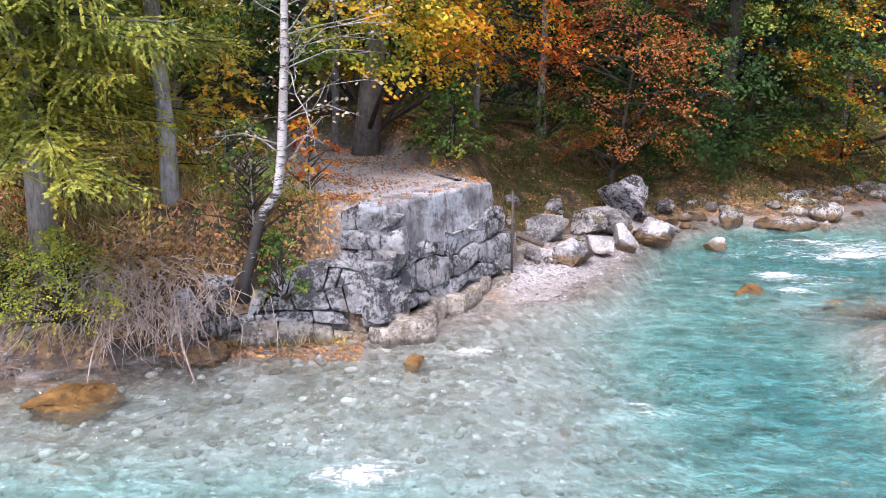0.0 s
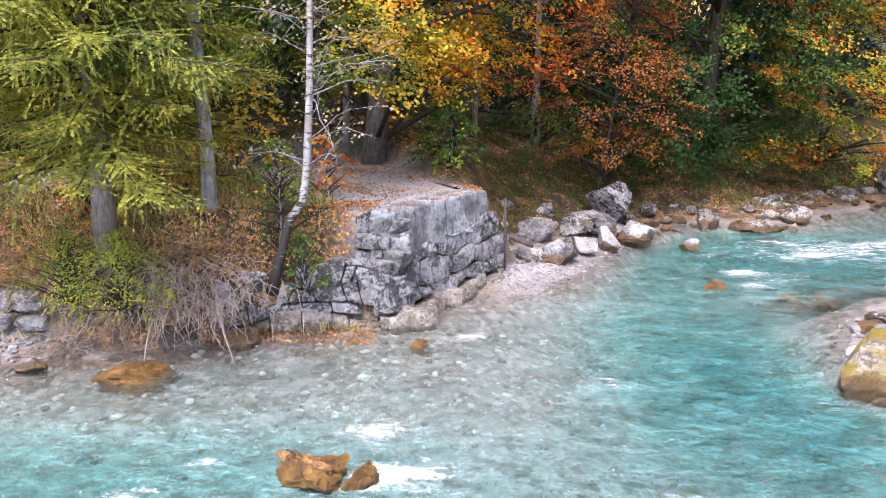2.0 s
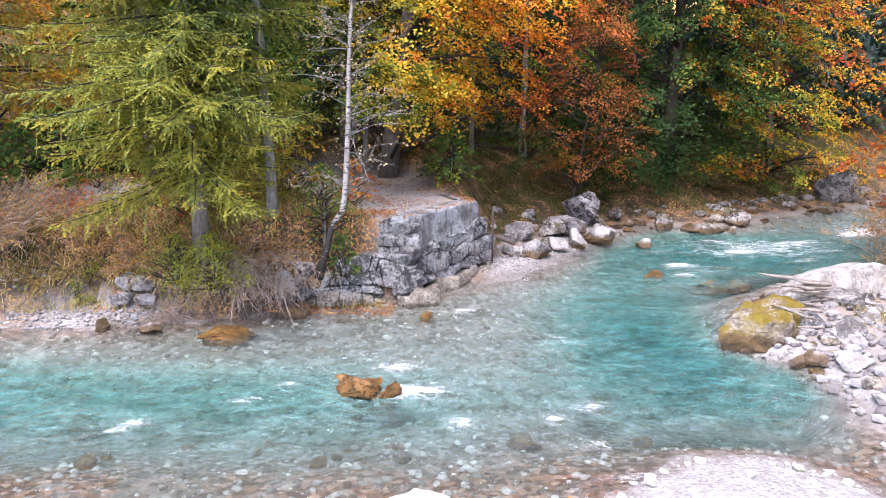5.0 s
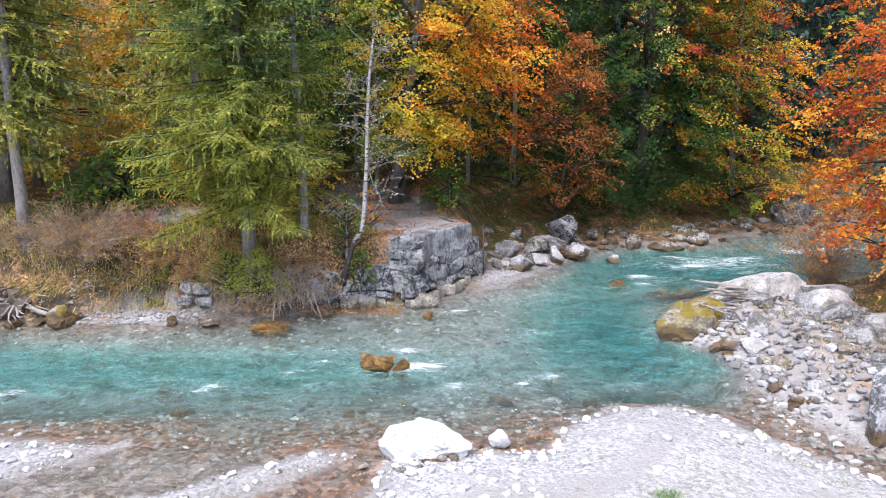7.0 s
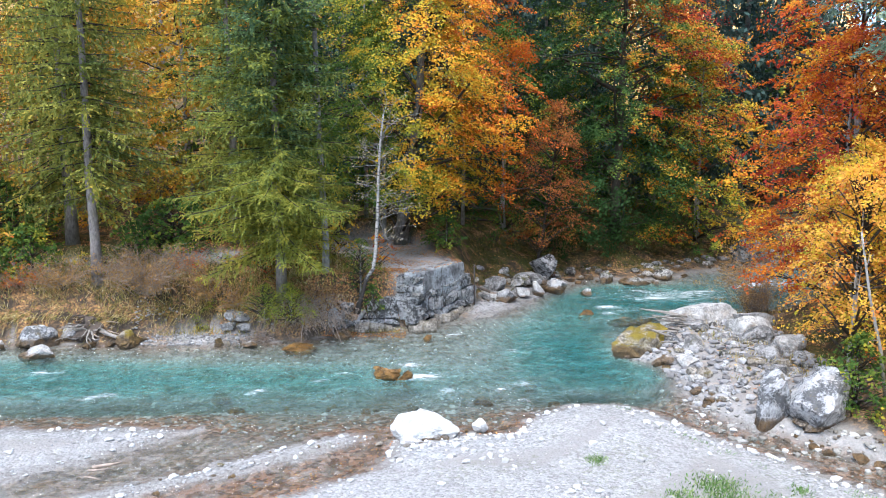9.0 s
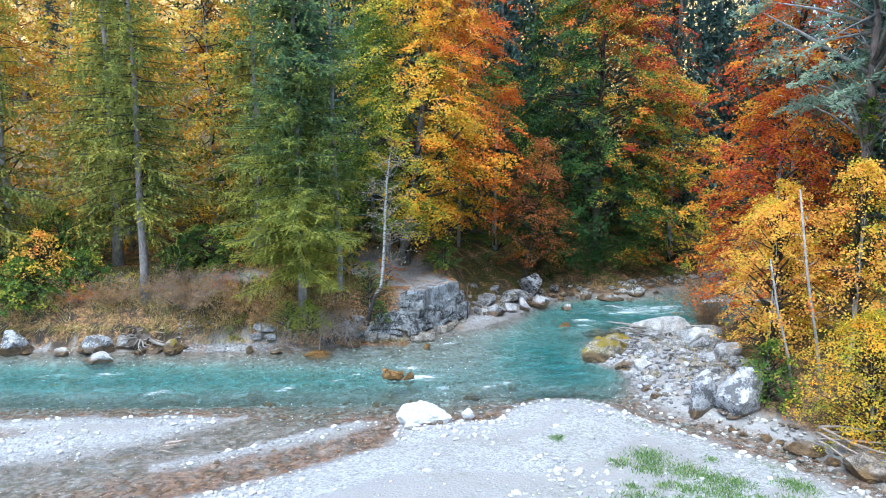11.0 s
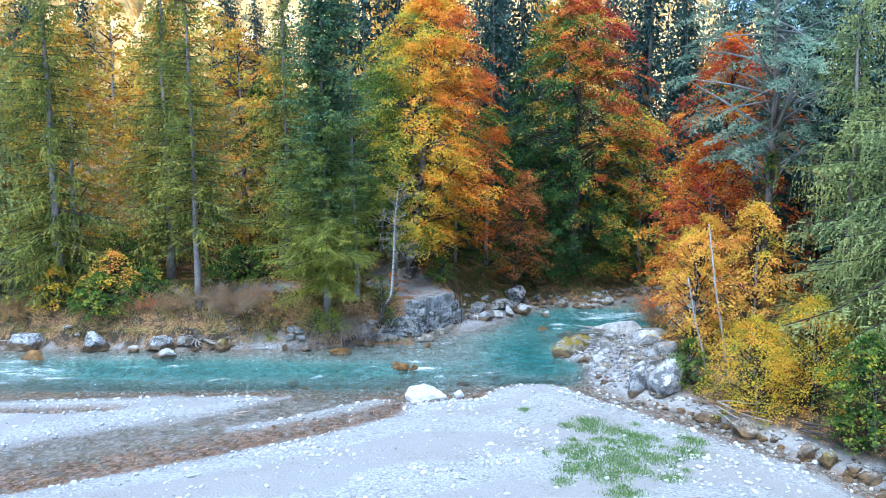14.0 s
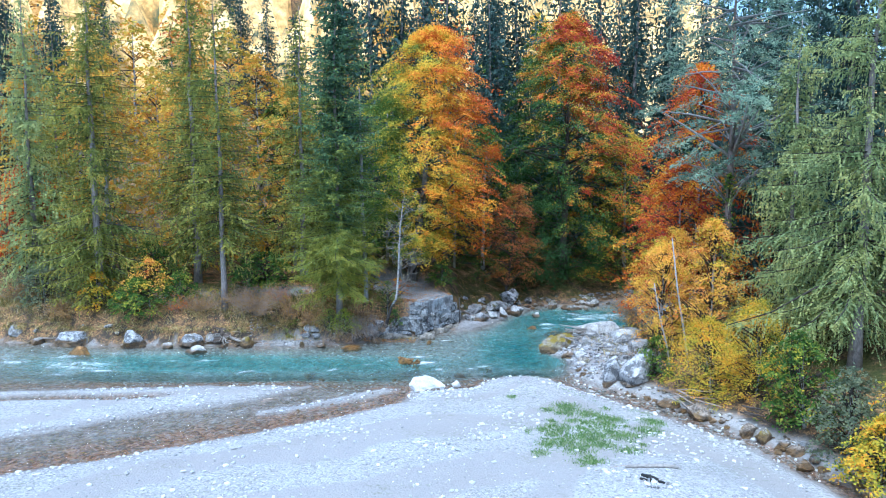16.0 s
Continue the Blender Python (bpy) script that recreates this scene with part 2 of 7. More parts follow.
def mat_leaf(name, stops, scale=0.35, lift=0.0, mixer=0.3, axis=0.0, mid=0.0, thin=0.5, swing=0.5, ripe=0.6, east=0.0):
    """Leaves whose hue runs along stops by patches of the crown, sprays, single leaves, height and side."""
    n = Nodes(name)
    v = n.place(world=False)
    patch = n.noise(n.place((1, 1, 2.2), world=False), scale, 3, 0.6)
    patch = n.math("MULTIPLY", n.math("SUBTRACT", patch, 0.5), 2.6)
    isl = n.add("NewGeometry").outputs[8]
    f = n.math("ADD", n.math("MULTIPLY", n.math("SUBTRACT", isl, 0.5), mixer), n.math("ADD", n.math("MULTIPLY", patch, swing), 0.5 + lift))
    f = n.math("ADD", f, n.math("MULTIPLY", n.math("SUBTRACT", n.add("Attribute", attribute="ripe").outputs[2], 0.5), ripe))
    if axis or east:
        at = n.add("SeparateXYZ", {0: v})
        f = n.math("ADD", f, n.math("MULTIPLY", n.math("SUBTRACT", at.outputs[2], mid), axis))
        f = n.math("ADD", f, n.math("MULTIPLY", at.outputs[0], east))
    col = n.ramp(f, stops)
    bright = n.math("ADD", 0.7, n.math("MULTIPLY", n.noise(v, 2.3, 3), 0.6))
    col = n.mix(1.0, col, n.add("CombineColor", {0: bright, 1: bright, 2: bright}).outputs[0], "MULTIPLY")
    d = n.add("BsdfPrincipled", {"Base Color": col, "Roughness": 0.6, "Specular IOR Level": 0.12})
    t = n.add("BsdfTranslucent", {0: col})
    m = n.add("MixShader", {0: thin, 1: d.outputs[0], 2: t.outputs[0]})
    n.nt.links.new(m.outputs[0], n.out.inputs[0])
    return n.mat


def mat_bark(name, light, dark, bands=3.0, moss=0.2):
    n = Nodes(name)
    v = n.place((1, 1, 0.25), world=False)
    plates = n.noise(v, 14, 6, 0.7, 0.6)
    patches = n.noise(n.place(world=False), bands, 4, 0.6)
    col = n.ramp(n.math("ADD", n.math("MULTIPLY", plates, 0.6), n.math("MULTIPLY", patches, 0.4)), [(0.35, dark), (0.62, light)])
    col = n.mix(n.math("MULTIPLY", n.step(n.noise(n.place(world=False), 1.1, 4), 0.5, 0.66), moss), col, (0.07, 0.085, 0.03))
    return n.done(col, 0.9, n.bump(plates, 0.8, 0.05), 0.15)


def mat_birch():
    n = Nodes("birch_bark")
    v = n.place((1, 1, 5.0), world=False)
    marks = n.noise(v, 3.2, 7, 0.78)
    low = n.add("SeparateXYZ", {0: n.place(world=False)}).outputs[2]
    col = n.ramp(n.noise(n.place(world=False), 4, 4), [(0.3, (0.24, 0.225, 0.205)), (0.7, (0.47, 0.45, 0.43))])
    edge = n.math("ADD", 0.53, n.math("MULTIPLY", n.step(low, 2.6, 0.4), -0.22))
    col = n.mix(n.step(n.math("SUBTRACT", marks, edge), 0.0, 0.05), col, (0.045, 0.04, 0.035))
    return n.done(col, 0.75, n.bump(marks, 0.4, 0.02), 0.2)


def mat_plain(name, a, b, scale=6.0, rough=0.8, bump=0.4, dist=0.02):
    n = Nodes(name)
    v = n.place()
    f = n.math("ADD", n.math("MULTIPLY", n.noise(v, scale, 6, 0.65), 0.7), n.math("MULTIPLY", n.noise(v, scale * 0.15, 3), 0.3))
    return n.done(n.ramp(f, [(0.36, a), (0.64, b)]), rough, n.bump(f, bump, dist))


def mat_concrete():
    n = Nodes("old_concrete")
    v = n.place()
    run = n.noise(n.place((3.0, 3.0, 0.35)), 2.2, 6, 0.65)
    blot = n.noise(v, 1.6, 5, 0.62)
    grain = n.noise(v, 26, 5, 0.7)
    col = n.ramp(n.math("ADD", n.math("MULTIPLY", blot, 0.72), n.math("MULTIPLY", run, 0.28)), [(0.38, (0.10, 0.098, 0.097)), (0.50, (0.20, 0.198, 0.198)), (0.64, (0.36, 0.36, 0.362))])
    col = n.mix(n.math("MULTIPLY", n.step(grain, 0.55, 0.7), 0.35), col, (0.14, 0.13, 0.12))
    col = n.mix(n.math("MULTIPLY", n.step(n.noise(v, 5.4, 8, 0.76), 0.50, 0.58), 0.65), col, (0.075, 0.073, 0.07))
    bloom = n.step(n.math("ADD", n.math("MULTIPLY", n.noise(v, 0.9, 4, 0.6), 0.6), n.math("MULTIPLY", n.noise(v, 7.0, 7, 0.75), 0.4)), 0.47, 0.56)
    col = n.mix(n.math("MULTIPLY", bloom, 0.6), col, (0.46, 0.50, 0.52))
    col = n.mix(n.math("MULTIPLY", n.step(n.noise(n.place((4.0, 4.0, 0.5)), 2.0, 6, 0.7), 0.56, 0.66), 0.7), col, (0.05, 0.048, 0.045))
    h = n.math("ADD", grain, n.math("MULTIPLY", blot, 2.0))
    return n.done(col, 0.9, n.bump(h, 0.6, 0.04), 0.2)


def mat_island(name, stops, rough=0.85):
    n = Nodes(name)
    g = n.add("NewGeometry")
    col = n.ramp(g.outputs[8], stops)
    v = n.place()
    col = n.mix(n.math("MULTIPLY", n.step(n.noise(v, 30, 4, 0.7), 0.5, 0.7), 0.35), col, tuple(0.6 * c for c in stops[0][1]))
    return n.done(col, rough, n.bump(n.noise(v, 45, 4), 0.3, 0.01), 0.25)


GREY = mat_rock("limestone", (0.44, 0.43, 0.42), (0.13, 0.125, 0.12), 0.3, cover=(0.13, 0.12, 0.035), rust=0.45, line=0.22)
PALE = mat_rock("pale_limestone", (0.66, 0.65, 0.63), (0.30, 0.285, 0.265), 0.04, rust=0.5, crust=0.42, line=0.12)
MOSSY = mat_rock("mossy_limestone", (0.42, 0.38, 0.32), (0.13, 0.105, 0.07), 1.0, cover=(0.22, 0.165, 0.025), rust=0.2, line=0.36)
DRYSTONE = mat_rock("wall_stone", (0.40, 0.405, 0.405), (0.13, 0.13, 0.13), 0.12, crust=0.85)
FOOT = mat_rock("stained_foot_stone", (0.46, 0.42, 0.36), (0.13, 0.11, 0.085), 0.5, cover=(0.15, 0.12, 0.04), rust=0.15, line=-0.10)
ORANGE = mat_rock("algae_stone", (0.42, 0.24, 0.09), (0.08, 0.04, 0.018), 0.3, cover=(0.33, 0.19, 0.03), rust=0.7, crust=0.75, line=0.2)
SHADE = mat_rock("shaded_shore_stone", (0.50, 0.485, 0.46), (0.09, 0.085, 0.08), 0.55, cover=(0.11, 0.10, 0.025), rust=0.25, crust=0.85, line=0.14)
CONGLO = mat_rock("rough_grey_boulder", (0.58, 0.58, 0.585), (0.20, 0.20, 0.205), 0.3, cover=(0.26, 0.18, 0.03), crust=0.8, line=0.30)
LICHEN = mat_rock("black_crusted_boulder", (0.46, 0.46, 0.47), (0.10, 0.10, 0.10), 0.25, cover=(0.10, 0.10, 0.02), crust=0.95)
BROOK = mat_rock("brook_ledge_stone", (0.44, 0.37, 0.30), (0.14, 0.105, 0.075), 0.4, cover=(0.24, 0.16, 0.045), rust=0.4, crust=0.6, line=0.24)
CHALK = mat_rock("white_limestone", (0.82, 0.815, 0.80), (0.52, 0.51, 0.49), 0.0, rust=0.3, crust=0.10, line=-0.1)
GROUND = mat_ground()
WATER = mat_water()
CONCRETE = mat_concrete()
SPRUCE_BARK = mat_bark("spruce_bark", (0.36, 0.32, 0.295), (0.11, 0.095, 0.085))
GREY_BARK = mat_bark("smooth_grey_bark", (0.42, 0.405, 0.385), (0.14, 0.13, 0.12), 5.0, 0.3)
OLD_BARK = mat_bark("old_beech_bark", (0.25, 0.23, 0.21), (0.08, 0.07, 0.062), 4.0, 0.35)
DARK_BARK = mat_bark("twig_bark", (0.10, 0.085, 0.07), (0.035, 0.03, 0.025))
PINE_BARK = mat_bark("pine_bark", (0.28, 0.22, 0.19), (0.09, 0.07, 0.06))
PALE_BARK = mat_bark("bleached_bark", (0.46, 0.43, 0.39), (0.20, 0.185, 0.165), 4.0, 0.05)
BIRCH = mat_birch()
TWIG = mat_plain("dry_twigs", (0.20, 0.155, 0.125), (0.46, 0.37, 0.30), 8)
DRIFT = mat_plain("driftwood", (0.16, 0.14, 0.12), (0.38, 0.345, 0.305), 9)
DARKWOOD = mat_plain("rotten_wood", (0.05, 0.04, 0.032), (0.13, 0.10, 0.08), 9)
DARKJOINT = mat_plain("dark_joints", (0.02, 0.018, 0.016), (0.06, 0.052, 0.045), 12)
CHAR = mat_plain("charred_wood", (0.008, 0.008, 0.008), (0.04, 0.038, 0.036), 9)
IRON = mat_plain("rusty_iron", (0.04, 0.036, 0.035), (0.11, 0.085, 0.075), 14, 0.6)
PEBBLE = mat_island("pebbles", [(0.0, (0.26, 0.25, 0.24)), (0.5, (0.39, 0.385, 0.375)), (0.9, (0.47, 0.465, 0.455)), (1.0, (0.54, 0.535, 0.525))])
WHITESTONE = mat_island("white_cobbles", [(0.0, (0.34, 0.33, 0.32)), (0.3, (0.44, 0.435, 0.425)), (1.0, (0.68, 0.675, 0.665))])
SHINGLE = mat_island("grey_shingle", [(0.0, (0.16, 0.15, 0.145)), (0.5, (0.27, 0.265, 0.265)), (0.9, (0.36, 0.355, 0.355)), (1.0, (0.46, 0.45, 0.44))])
BEDSTONE = mat_island("bed_stones", [(0.0, (0.14, 0.11, 0.08)), (0.3, (0.24, 0.22, 0.19)), (0.7, (0.36, 0.35, 0.32)), (1.0, (0.62, 0.61, 0.58))])
LITTER = mat_island("fallen_leaves", [(0.0, (0.20, 0.10, 0.055)), (0.45, (0.42, 0.19, 0.08)), (0.8, (0.60, 0.29, 0.10)), (1.0, (0.66, 0.44, 0.17))])
MOSSGRASS = mat_island("shade_grass", [(0.0, (0.045, 0.06, 0.014)), (0.6, (0.12, 0.12, 0.028)), (1.0, (0.25, 0.19, 0.055))])
GRASS = mat_island("fresh_grass", [(0.0, (0.09, 0.18, 0.045)), (0.6, (0.17, 0.28, 0.08)), (1.0, (0.32, 0.37, 0.16))])
STRAW = mat_island("bleached_grass", [(0.0, (0.14, 0.15, 0.03)), (0.4, (0.33, 0.26, 0.07)), (0.75, (0.46, 0.35, 0.14)), (1.0, (0.62, 0.52, 0.29))])

G0, G1, G2 = (0.035, 0.08, 0.022), (0.09, 0.17, 0.036), (0.23, 0.29, 0.045)
Y0, Y1, O0, O1, R0 = (0.50, 0.46, 0.05), (0.82, 0.56, 0.05), (0.84, 0.34, 0.03), (0.64, 0.16, 0.03), (0.42, 0.06, 0.04)
AUTUMN = mat_leaf("beech_autumn_leaves", [(0.20, G1), (0.42, G2), (0.52, Y0), (0.66, Y1), (0.88, O0), (1.0, O1)], 0.40, 0.06, 0.15, 0.010, 11.5, swing=0.65, ripe=0.4, east=0.075, thin=0.38)
AUTUMN_RED = mat_leaf("beech_turning_leaves", [(0.10, G0), (0.40, (0.06, 0.12, 0.028)), (0.52, (0.15, 0.20, 0.035)), (0.60, (0.42, 0.38, 0.045)), (0.68, (0.74, 0.34, 0.03)), (0.80, O1), (0.97, R0)], 0.38, 0.01, 0.15, 0.026, 12.0, swing=0.65, ripe=0.6, east=0.06, thin=0.33)
TURNING = mat_leaf("turning_green_leaves", [(0.0, G0), (0.45, G1), (0.66, G2), (0.84, Y0), (1.0, O0)], 0.35, -0.05, 0.25, thin=0.35)
RED = mat_leaf("red_beech_leaves", [(0.0, G2), (0.20, Y0), (0.33, Y1), (0.44, O0), (0.60, O1), (0.80, R0)], 0.42, 0.10, 0.2, ripe=0.4)
RUST = mat_leaf("rust_beech_leaves", [(0.0, (0.46, 0.30, 0.05)), (0.3, (0.46, 0.19, 0.045)), (0.65, (0.34, 0.11, 0.04)), (1.0, (0.22, 0.05, 0.03))], 0.4, 0.0, 0.2, thin=0.4)
YELLOW = mat_leaf("yellow_maple_leaves", [(0.0, G2), (0.16, Y0), (0.40, Y1), (0.62, (0.88, 0.50, 0.10)), (0.85, (0.82, 0.40, 0.09)), (1.0, O1)], 0.6, 0.06, 0.25, swing=0.8, ripe=0.7)
GOLD = mat_leaf("golden_leaves", [(0.0, G1), (0.2, G2), (0.36, (0.40, 0.36, 0.05)), (0.58, (0.64, 0.42, 0.05)), (0.85, (0.66, 0.27, 0.03))], 0.3, 0.10, 0.25, thin=0.35)
BUSH_GREEN = mat_leaf("shrub_green_leaves", [(0.0, G0), (0.4, G1), (0.7, G2), (0.9, Y0), (1.0, Y1)], 0.7, -0.02, 0.5)
BUSH_YELLOW = mat_leaf("shrub_yellow_leaves", [(0.0, G1), (0.16, G2), (0.34, Y0), (0.7, Y1), (1.0, O0)], 0.7, 0.04, 0.5, swing=0.7)
BUSH_LIME = mat_leaf("shrub_lime_leaves", [(0.0, G1), (0.3, G2), (0.6, (0.38, 0.42, 0.06)), (0.85, Y0), (1.0, Y1)], 0.8, 0.0, 0.5)
SILVER = mat_leaf("willow_grey_leaves", [(0.0, (0.10, 0.13, 0.075)), (0.6, (0.20, 0.23, 0.14)), (1.0, (0.30, 0.31, 0.15))], 0.6, 0.0, 0.6)
DRYLEAF = mat_leaf("withered_leaves", [(0.0, (0.24, 0.14, 0.06)), (0.5, (0.46, 0.27, 0.10)), (1.0, (0.62, 0.42, 0.16))], 0.8, 0.0, 0.7)
PALELEAF = mat_leaf("bleached_birch_leaves", [(0.0, (0.34, 0.26, 0.12)), (0.5, (0.52, 0.44, 0.28)), (1.0, (0.66, 0.60, 0.46))], 0.8, 0.0, 0.7)
NEEDLE = mat_leaf("spruce_needles", [(0.0, (0.15, 0.21, 0.11)), (0.4, (0.33, 0.40, 0.17)), (0.75, (0.47, 0.48, 0.17)), (1.0, (0.58, 0.52, 0.17))], 0.4, 0.08, 0.2, thin=0.5)
NEEDLE_BLUE = mat_leaf("blue_spruce_needles", [(0.0, (0.075, 0.14, 0.09)), (0.35, (0.15, 0.24, 0.11)), (0.58, (0.26, 0.30, 0.065)), (0.85, (0.42, 0.40, 0.065)), (1.0, (0.54, 0.45, 0.075))], 0.5, 0.06, 0.25, -0.034, 8.0, thin=0.45, ripe=0.4)
NEEDLE_GOLD = mat_leaf("sunned_spruce_needles", [(0.0, (0.07, 0.11, 0.04)), (0.4, (0.17, 0.21, 0.055)), (0.75, (0.34, 0.33, 0.065)), (1.0, (0.56, 0.42, 0.07))], 0.35, 0.14, 0.2, thin=0.4)
NEEDLE_DARK = mat_leaf("dark_spruce_needles", [(0.0, (0.03, 0.06, 0.052)), (0.6, (0.075, 0.125, 0.105)), (1.0, (0.15, 0.20, 0.14))], 0.4, 0.0, 0.4, thin=0.3)
NEEDLE_PINE = mat_leaf("pine_needles", [(0.0, (0.11, 0.19, 0.14)), (0.5, (0.26, 0.36, 0.25)), (1.0, (0.38, 0.44, 0.29))], 0.6, 0.0, 0.6, thin=0.4)


# ---- mesh tools ----
def mesh_of(name, verts, faces, mat, smooth=False):
    me = bpy.data.meshes.new(name)
    me.from_pydata(verts, [], faces)
    if smooth:
        me.polygons.foreach_set("use_smooth", [True] * len(me.polygons))
    me.materials.append(mat)
    me.update()
    return me


def quads_mesh(name, corners, mat, tone=None):
    """corners: array (n, 4, 3); every quad is an island of its own. tone: ripeness of each leaf, 0 to 1."""
    q = np.asarray(corners, dtype=np.float32).reshape(-1, 3)
    n = len(q) // 4
    me = bpy.data.meshes.new(name)
    me.vertices.add(len(q))
    me.vertices.foreach_set("co", q.ravel())
    me.loops.add(4 * n)
    me.loops.foreach_set("vertex_index", np.arange(4 * n, dtype=np.int32))
    me.polygons.add(n)
    me.polygons.foreach_set("loop_start", np.arange(0, 4 * n, 4, dtype=np.int32))
    me.materials.append(mat)
    me.update(calc_edges=True)
    at = me.attributes.new("ripe", "FLOAT", "FACE")
    at.data.foreach_set("value", np.full(n, 0.5, np.float32) if tone is None else np.asarray(tone, np.float32))
    return me


def part(name, me, parent, label=""):
    ob = new(name, me)
    ob.parent = parent
    if label:
        tagged(ob, label)
    return ob


def base(name, loc, label, category, group=""):
    ob = new(name)
    ob.location = loc
    ob.empty_display_size = 0.3
    return tagged(ob, label, category, group)


def tube(points, radii, sides=7, rough=0.0, rng=None):
    """Vertices and faces of a tapered, bent stem through points."""
    pts = [Vector(p) for p in points]
    vs, fs = [], []
    for i, p in enumerate(pts):
        d = (pts[min(i + 1, len(pts) - 1)] - pts[max(i - 1, 0)]).normalized()
        a = d.cross(Vector((0.31, 0.95, 0.05))).normalized()
        b = d.cross(a)
        for k in range(sides):
            w = 2 * math.pi * k / sides
            r = radii[i] * (1 + (rng.uniform(-rough, rough) if rng else 0))
            vs.append(p + a * (r * math.cos(w)) + b * (r * math.sin(w)))
    for i in range(len(pts) - 1):
        for k in range(sides):
            k2 = (k + 1) % sides
            fs.append((i * sides + k, i * sides + k2, (i + 1) * sides + k2, (i + 1) * sides + k))
    fs.append(tuple(range(sides))[::-1])
    fs.append(tuple((len(pts) - 1) * sides + k for k in range(sides)))
    return vs, fs


class Stems:
    """Gathers many tubes into one mesh."""

    def __init__(self):
        self.v, self.f = [], []

    def add(self, points, radii, sides=5, rough=0.0, rng=None):
        v, f = tube(points, radii, sides, rough, rng)
        o = len(self.v)
        self.v += v
        self.f += [tuple(i + o for i in q) for q in f]

    def mesh(self, name, mat):
        return mesh_of(name, [tuple(v) for v in self.v], self.f, mat, True)


def cards(centre, along, side, length, width):
    """Leaf shapes: four-cornered blades, widest before the middle."""
    a, s = along * length[:, None], side * width[:, None]
    return np.stack([centre - a * 0.5, centre + s * 0.5 - a * 0.05, centre + a * 0.5, centre - s * 0.5 - a * 0.05], axis=1)


def unit(v):
    return v / np.maximum(np.linalg.norm(v, axis=-1, keepdims=True), 1e-6)


def stone_mesh(name, size, seed, mat, cuts=7, sub=3, wobble=0.16, box=2.6):
    """A broken boulder: a swollen block split by flat faces, then roughened. box: 2 is a ball, higher is squarer."""
    rng = random.Random(seed)
    bm = bmesh.new()
    bmesh.ops.create_icosphere(bm, subdivisions=sub, radius=1.0)
    planes = []
    for _ in range(cuts + 3):
        d = Vector((rng.gauss(0, 1), rng.gauss(0, 1), rng.gauss(0.15, 0.8))).normalized()
        planes.append((d, rng.uniform(0.46, 0.84)))
    off = Vector((seed * 3.7 % 50, seed * 1.3 % 50, seed * 7.9 % 50))
    for v in bm.verts:
        c = v.co.copy()
        c /= (abs(c.x) ** box + abs(c.y) ** box + abs(c.z) ** box) ** (1 / box)
        for d, k in planes:
            over = c.dot(d) - k
            if over > 0:
                c -= d * over * 0.95
        r = 1 + wobble * noise.noise(c * 1.5 + off) + wobble * 0.55 * noise.noise(c * 3.7 + off) + wobble * 0.45 * noise.noise(c * 8.0 + off) + wobble * 0.28 * noise.noise(c * 17.0 + off)
        c *= r
        v.co = Vector((c.x * size[0], c.y * size[1], c.z * size[2]))
    me = bpy.data.meshes.new(name)
    bm.to_mesh(me)
    bm.free()
    me.polygons.foreach_set("use_smooth", [True] * len(me.polygons))
    me.set_sharp_from_angle(angle=radians(24))
    me.materials.append(mat)
    return me


# ---- lie of the land (metres; the river's surface is z = 0) ----
FAR_BANK = [(-420, 30), (-60, 15), (-30.5, 12.2), (-25, 11.7), (-21, 11.5), (-17, 11.6), (-12, 11.4), (-9.2, 11.5), (-7.4, 12.0), (-5.4, 12.5), (-4.3, 13.1), (-2.4, 13.5), (-1.2, 13.9),
            (0.1, 15.3), (1.5, 16.0), (2.8, 16.8), (4.3, 19.2), (5.3, 21.2), (7.0, 23.4), (8.5, 25.2), (10.5, 25.2), (12.8, 25.0), (15.7, 27.6), (21.5, 30.5), (34, 37), (60, 60), (120, 160), (420, 420), (-420, 420)]
NEAR_BANK = [(7.4, 10.0), (8.3, 12.2), (9.6, 14.4), (11.0, 15.6), (15.5, 17.0), (22, 20.5), (34, 26), (60, 42), (120, 110), (420, 330), (420, -420), (40, -60), (19.2, -14), (16.8, -9.4), (15.7, -6.4), (14.2, -3.9), (12.6, -1.2), (11.2, 1.2), (9.3, 2.6), (8.4, 4.6), (8.5, 6.8), (8.6, 8.8)]
MAIN_BAR = [(-420, -190), (-60, -34), (-17.4, -9.7), (-13.5, -7.8), (-9.2, -5.4), (-5.0, -2.9), (-1.4, -0.1), (-1.1, 2.2), (0.8, 2.15), (2.3, 2.2), (3.1, 3.6), (4.5, 4.5), (5.7, 4.7), (6.9, 3.9), (7.8, 2.6), (8.7, 1.3), (9.8, 0.1), (11.9, -2.4), (14.5, -6.1), (16.2, -10.8), (24, -30), (60, -120), (420, -420), (-420, -420)]
BAR_LEFT = [(-200, -2), (-60, -1.0), (-24, 1.2), (-16, 2.0), (-12.6, 2.4), (-7.0, 2.5), (-8.2, 1.2), (-10.4, -0.7), (-14, -2.3), (-19.8, -5.8), (-60, -22), (-200, -80)]
BAR_THIN = [(-1.6, 2.0), (-2.6, 2.0), (-4.4, 1.0), (-6.4, -0.5), (-8.9, -1.9), (-8.6, -2.3), (-6.0, -1.2), (-3.4, 0.5)]
TERRACE = [(-1.5, 14.5), (0.45, 17.2), (-0.1, 18.4), (-0.9, 21.7), (-2.5, 24.2), (-7.0, 24.5), (-5.0, 17.0), (-2.8, 15.2), (-2.0, 14.4)]


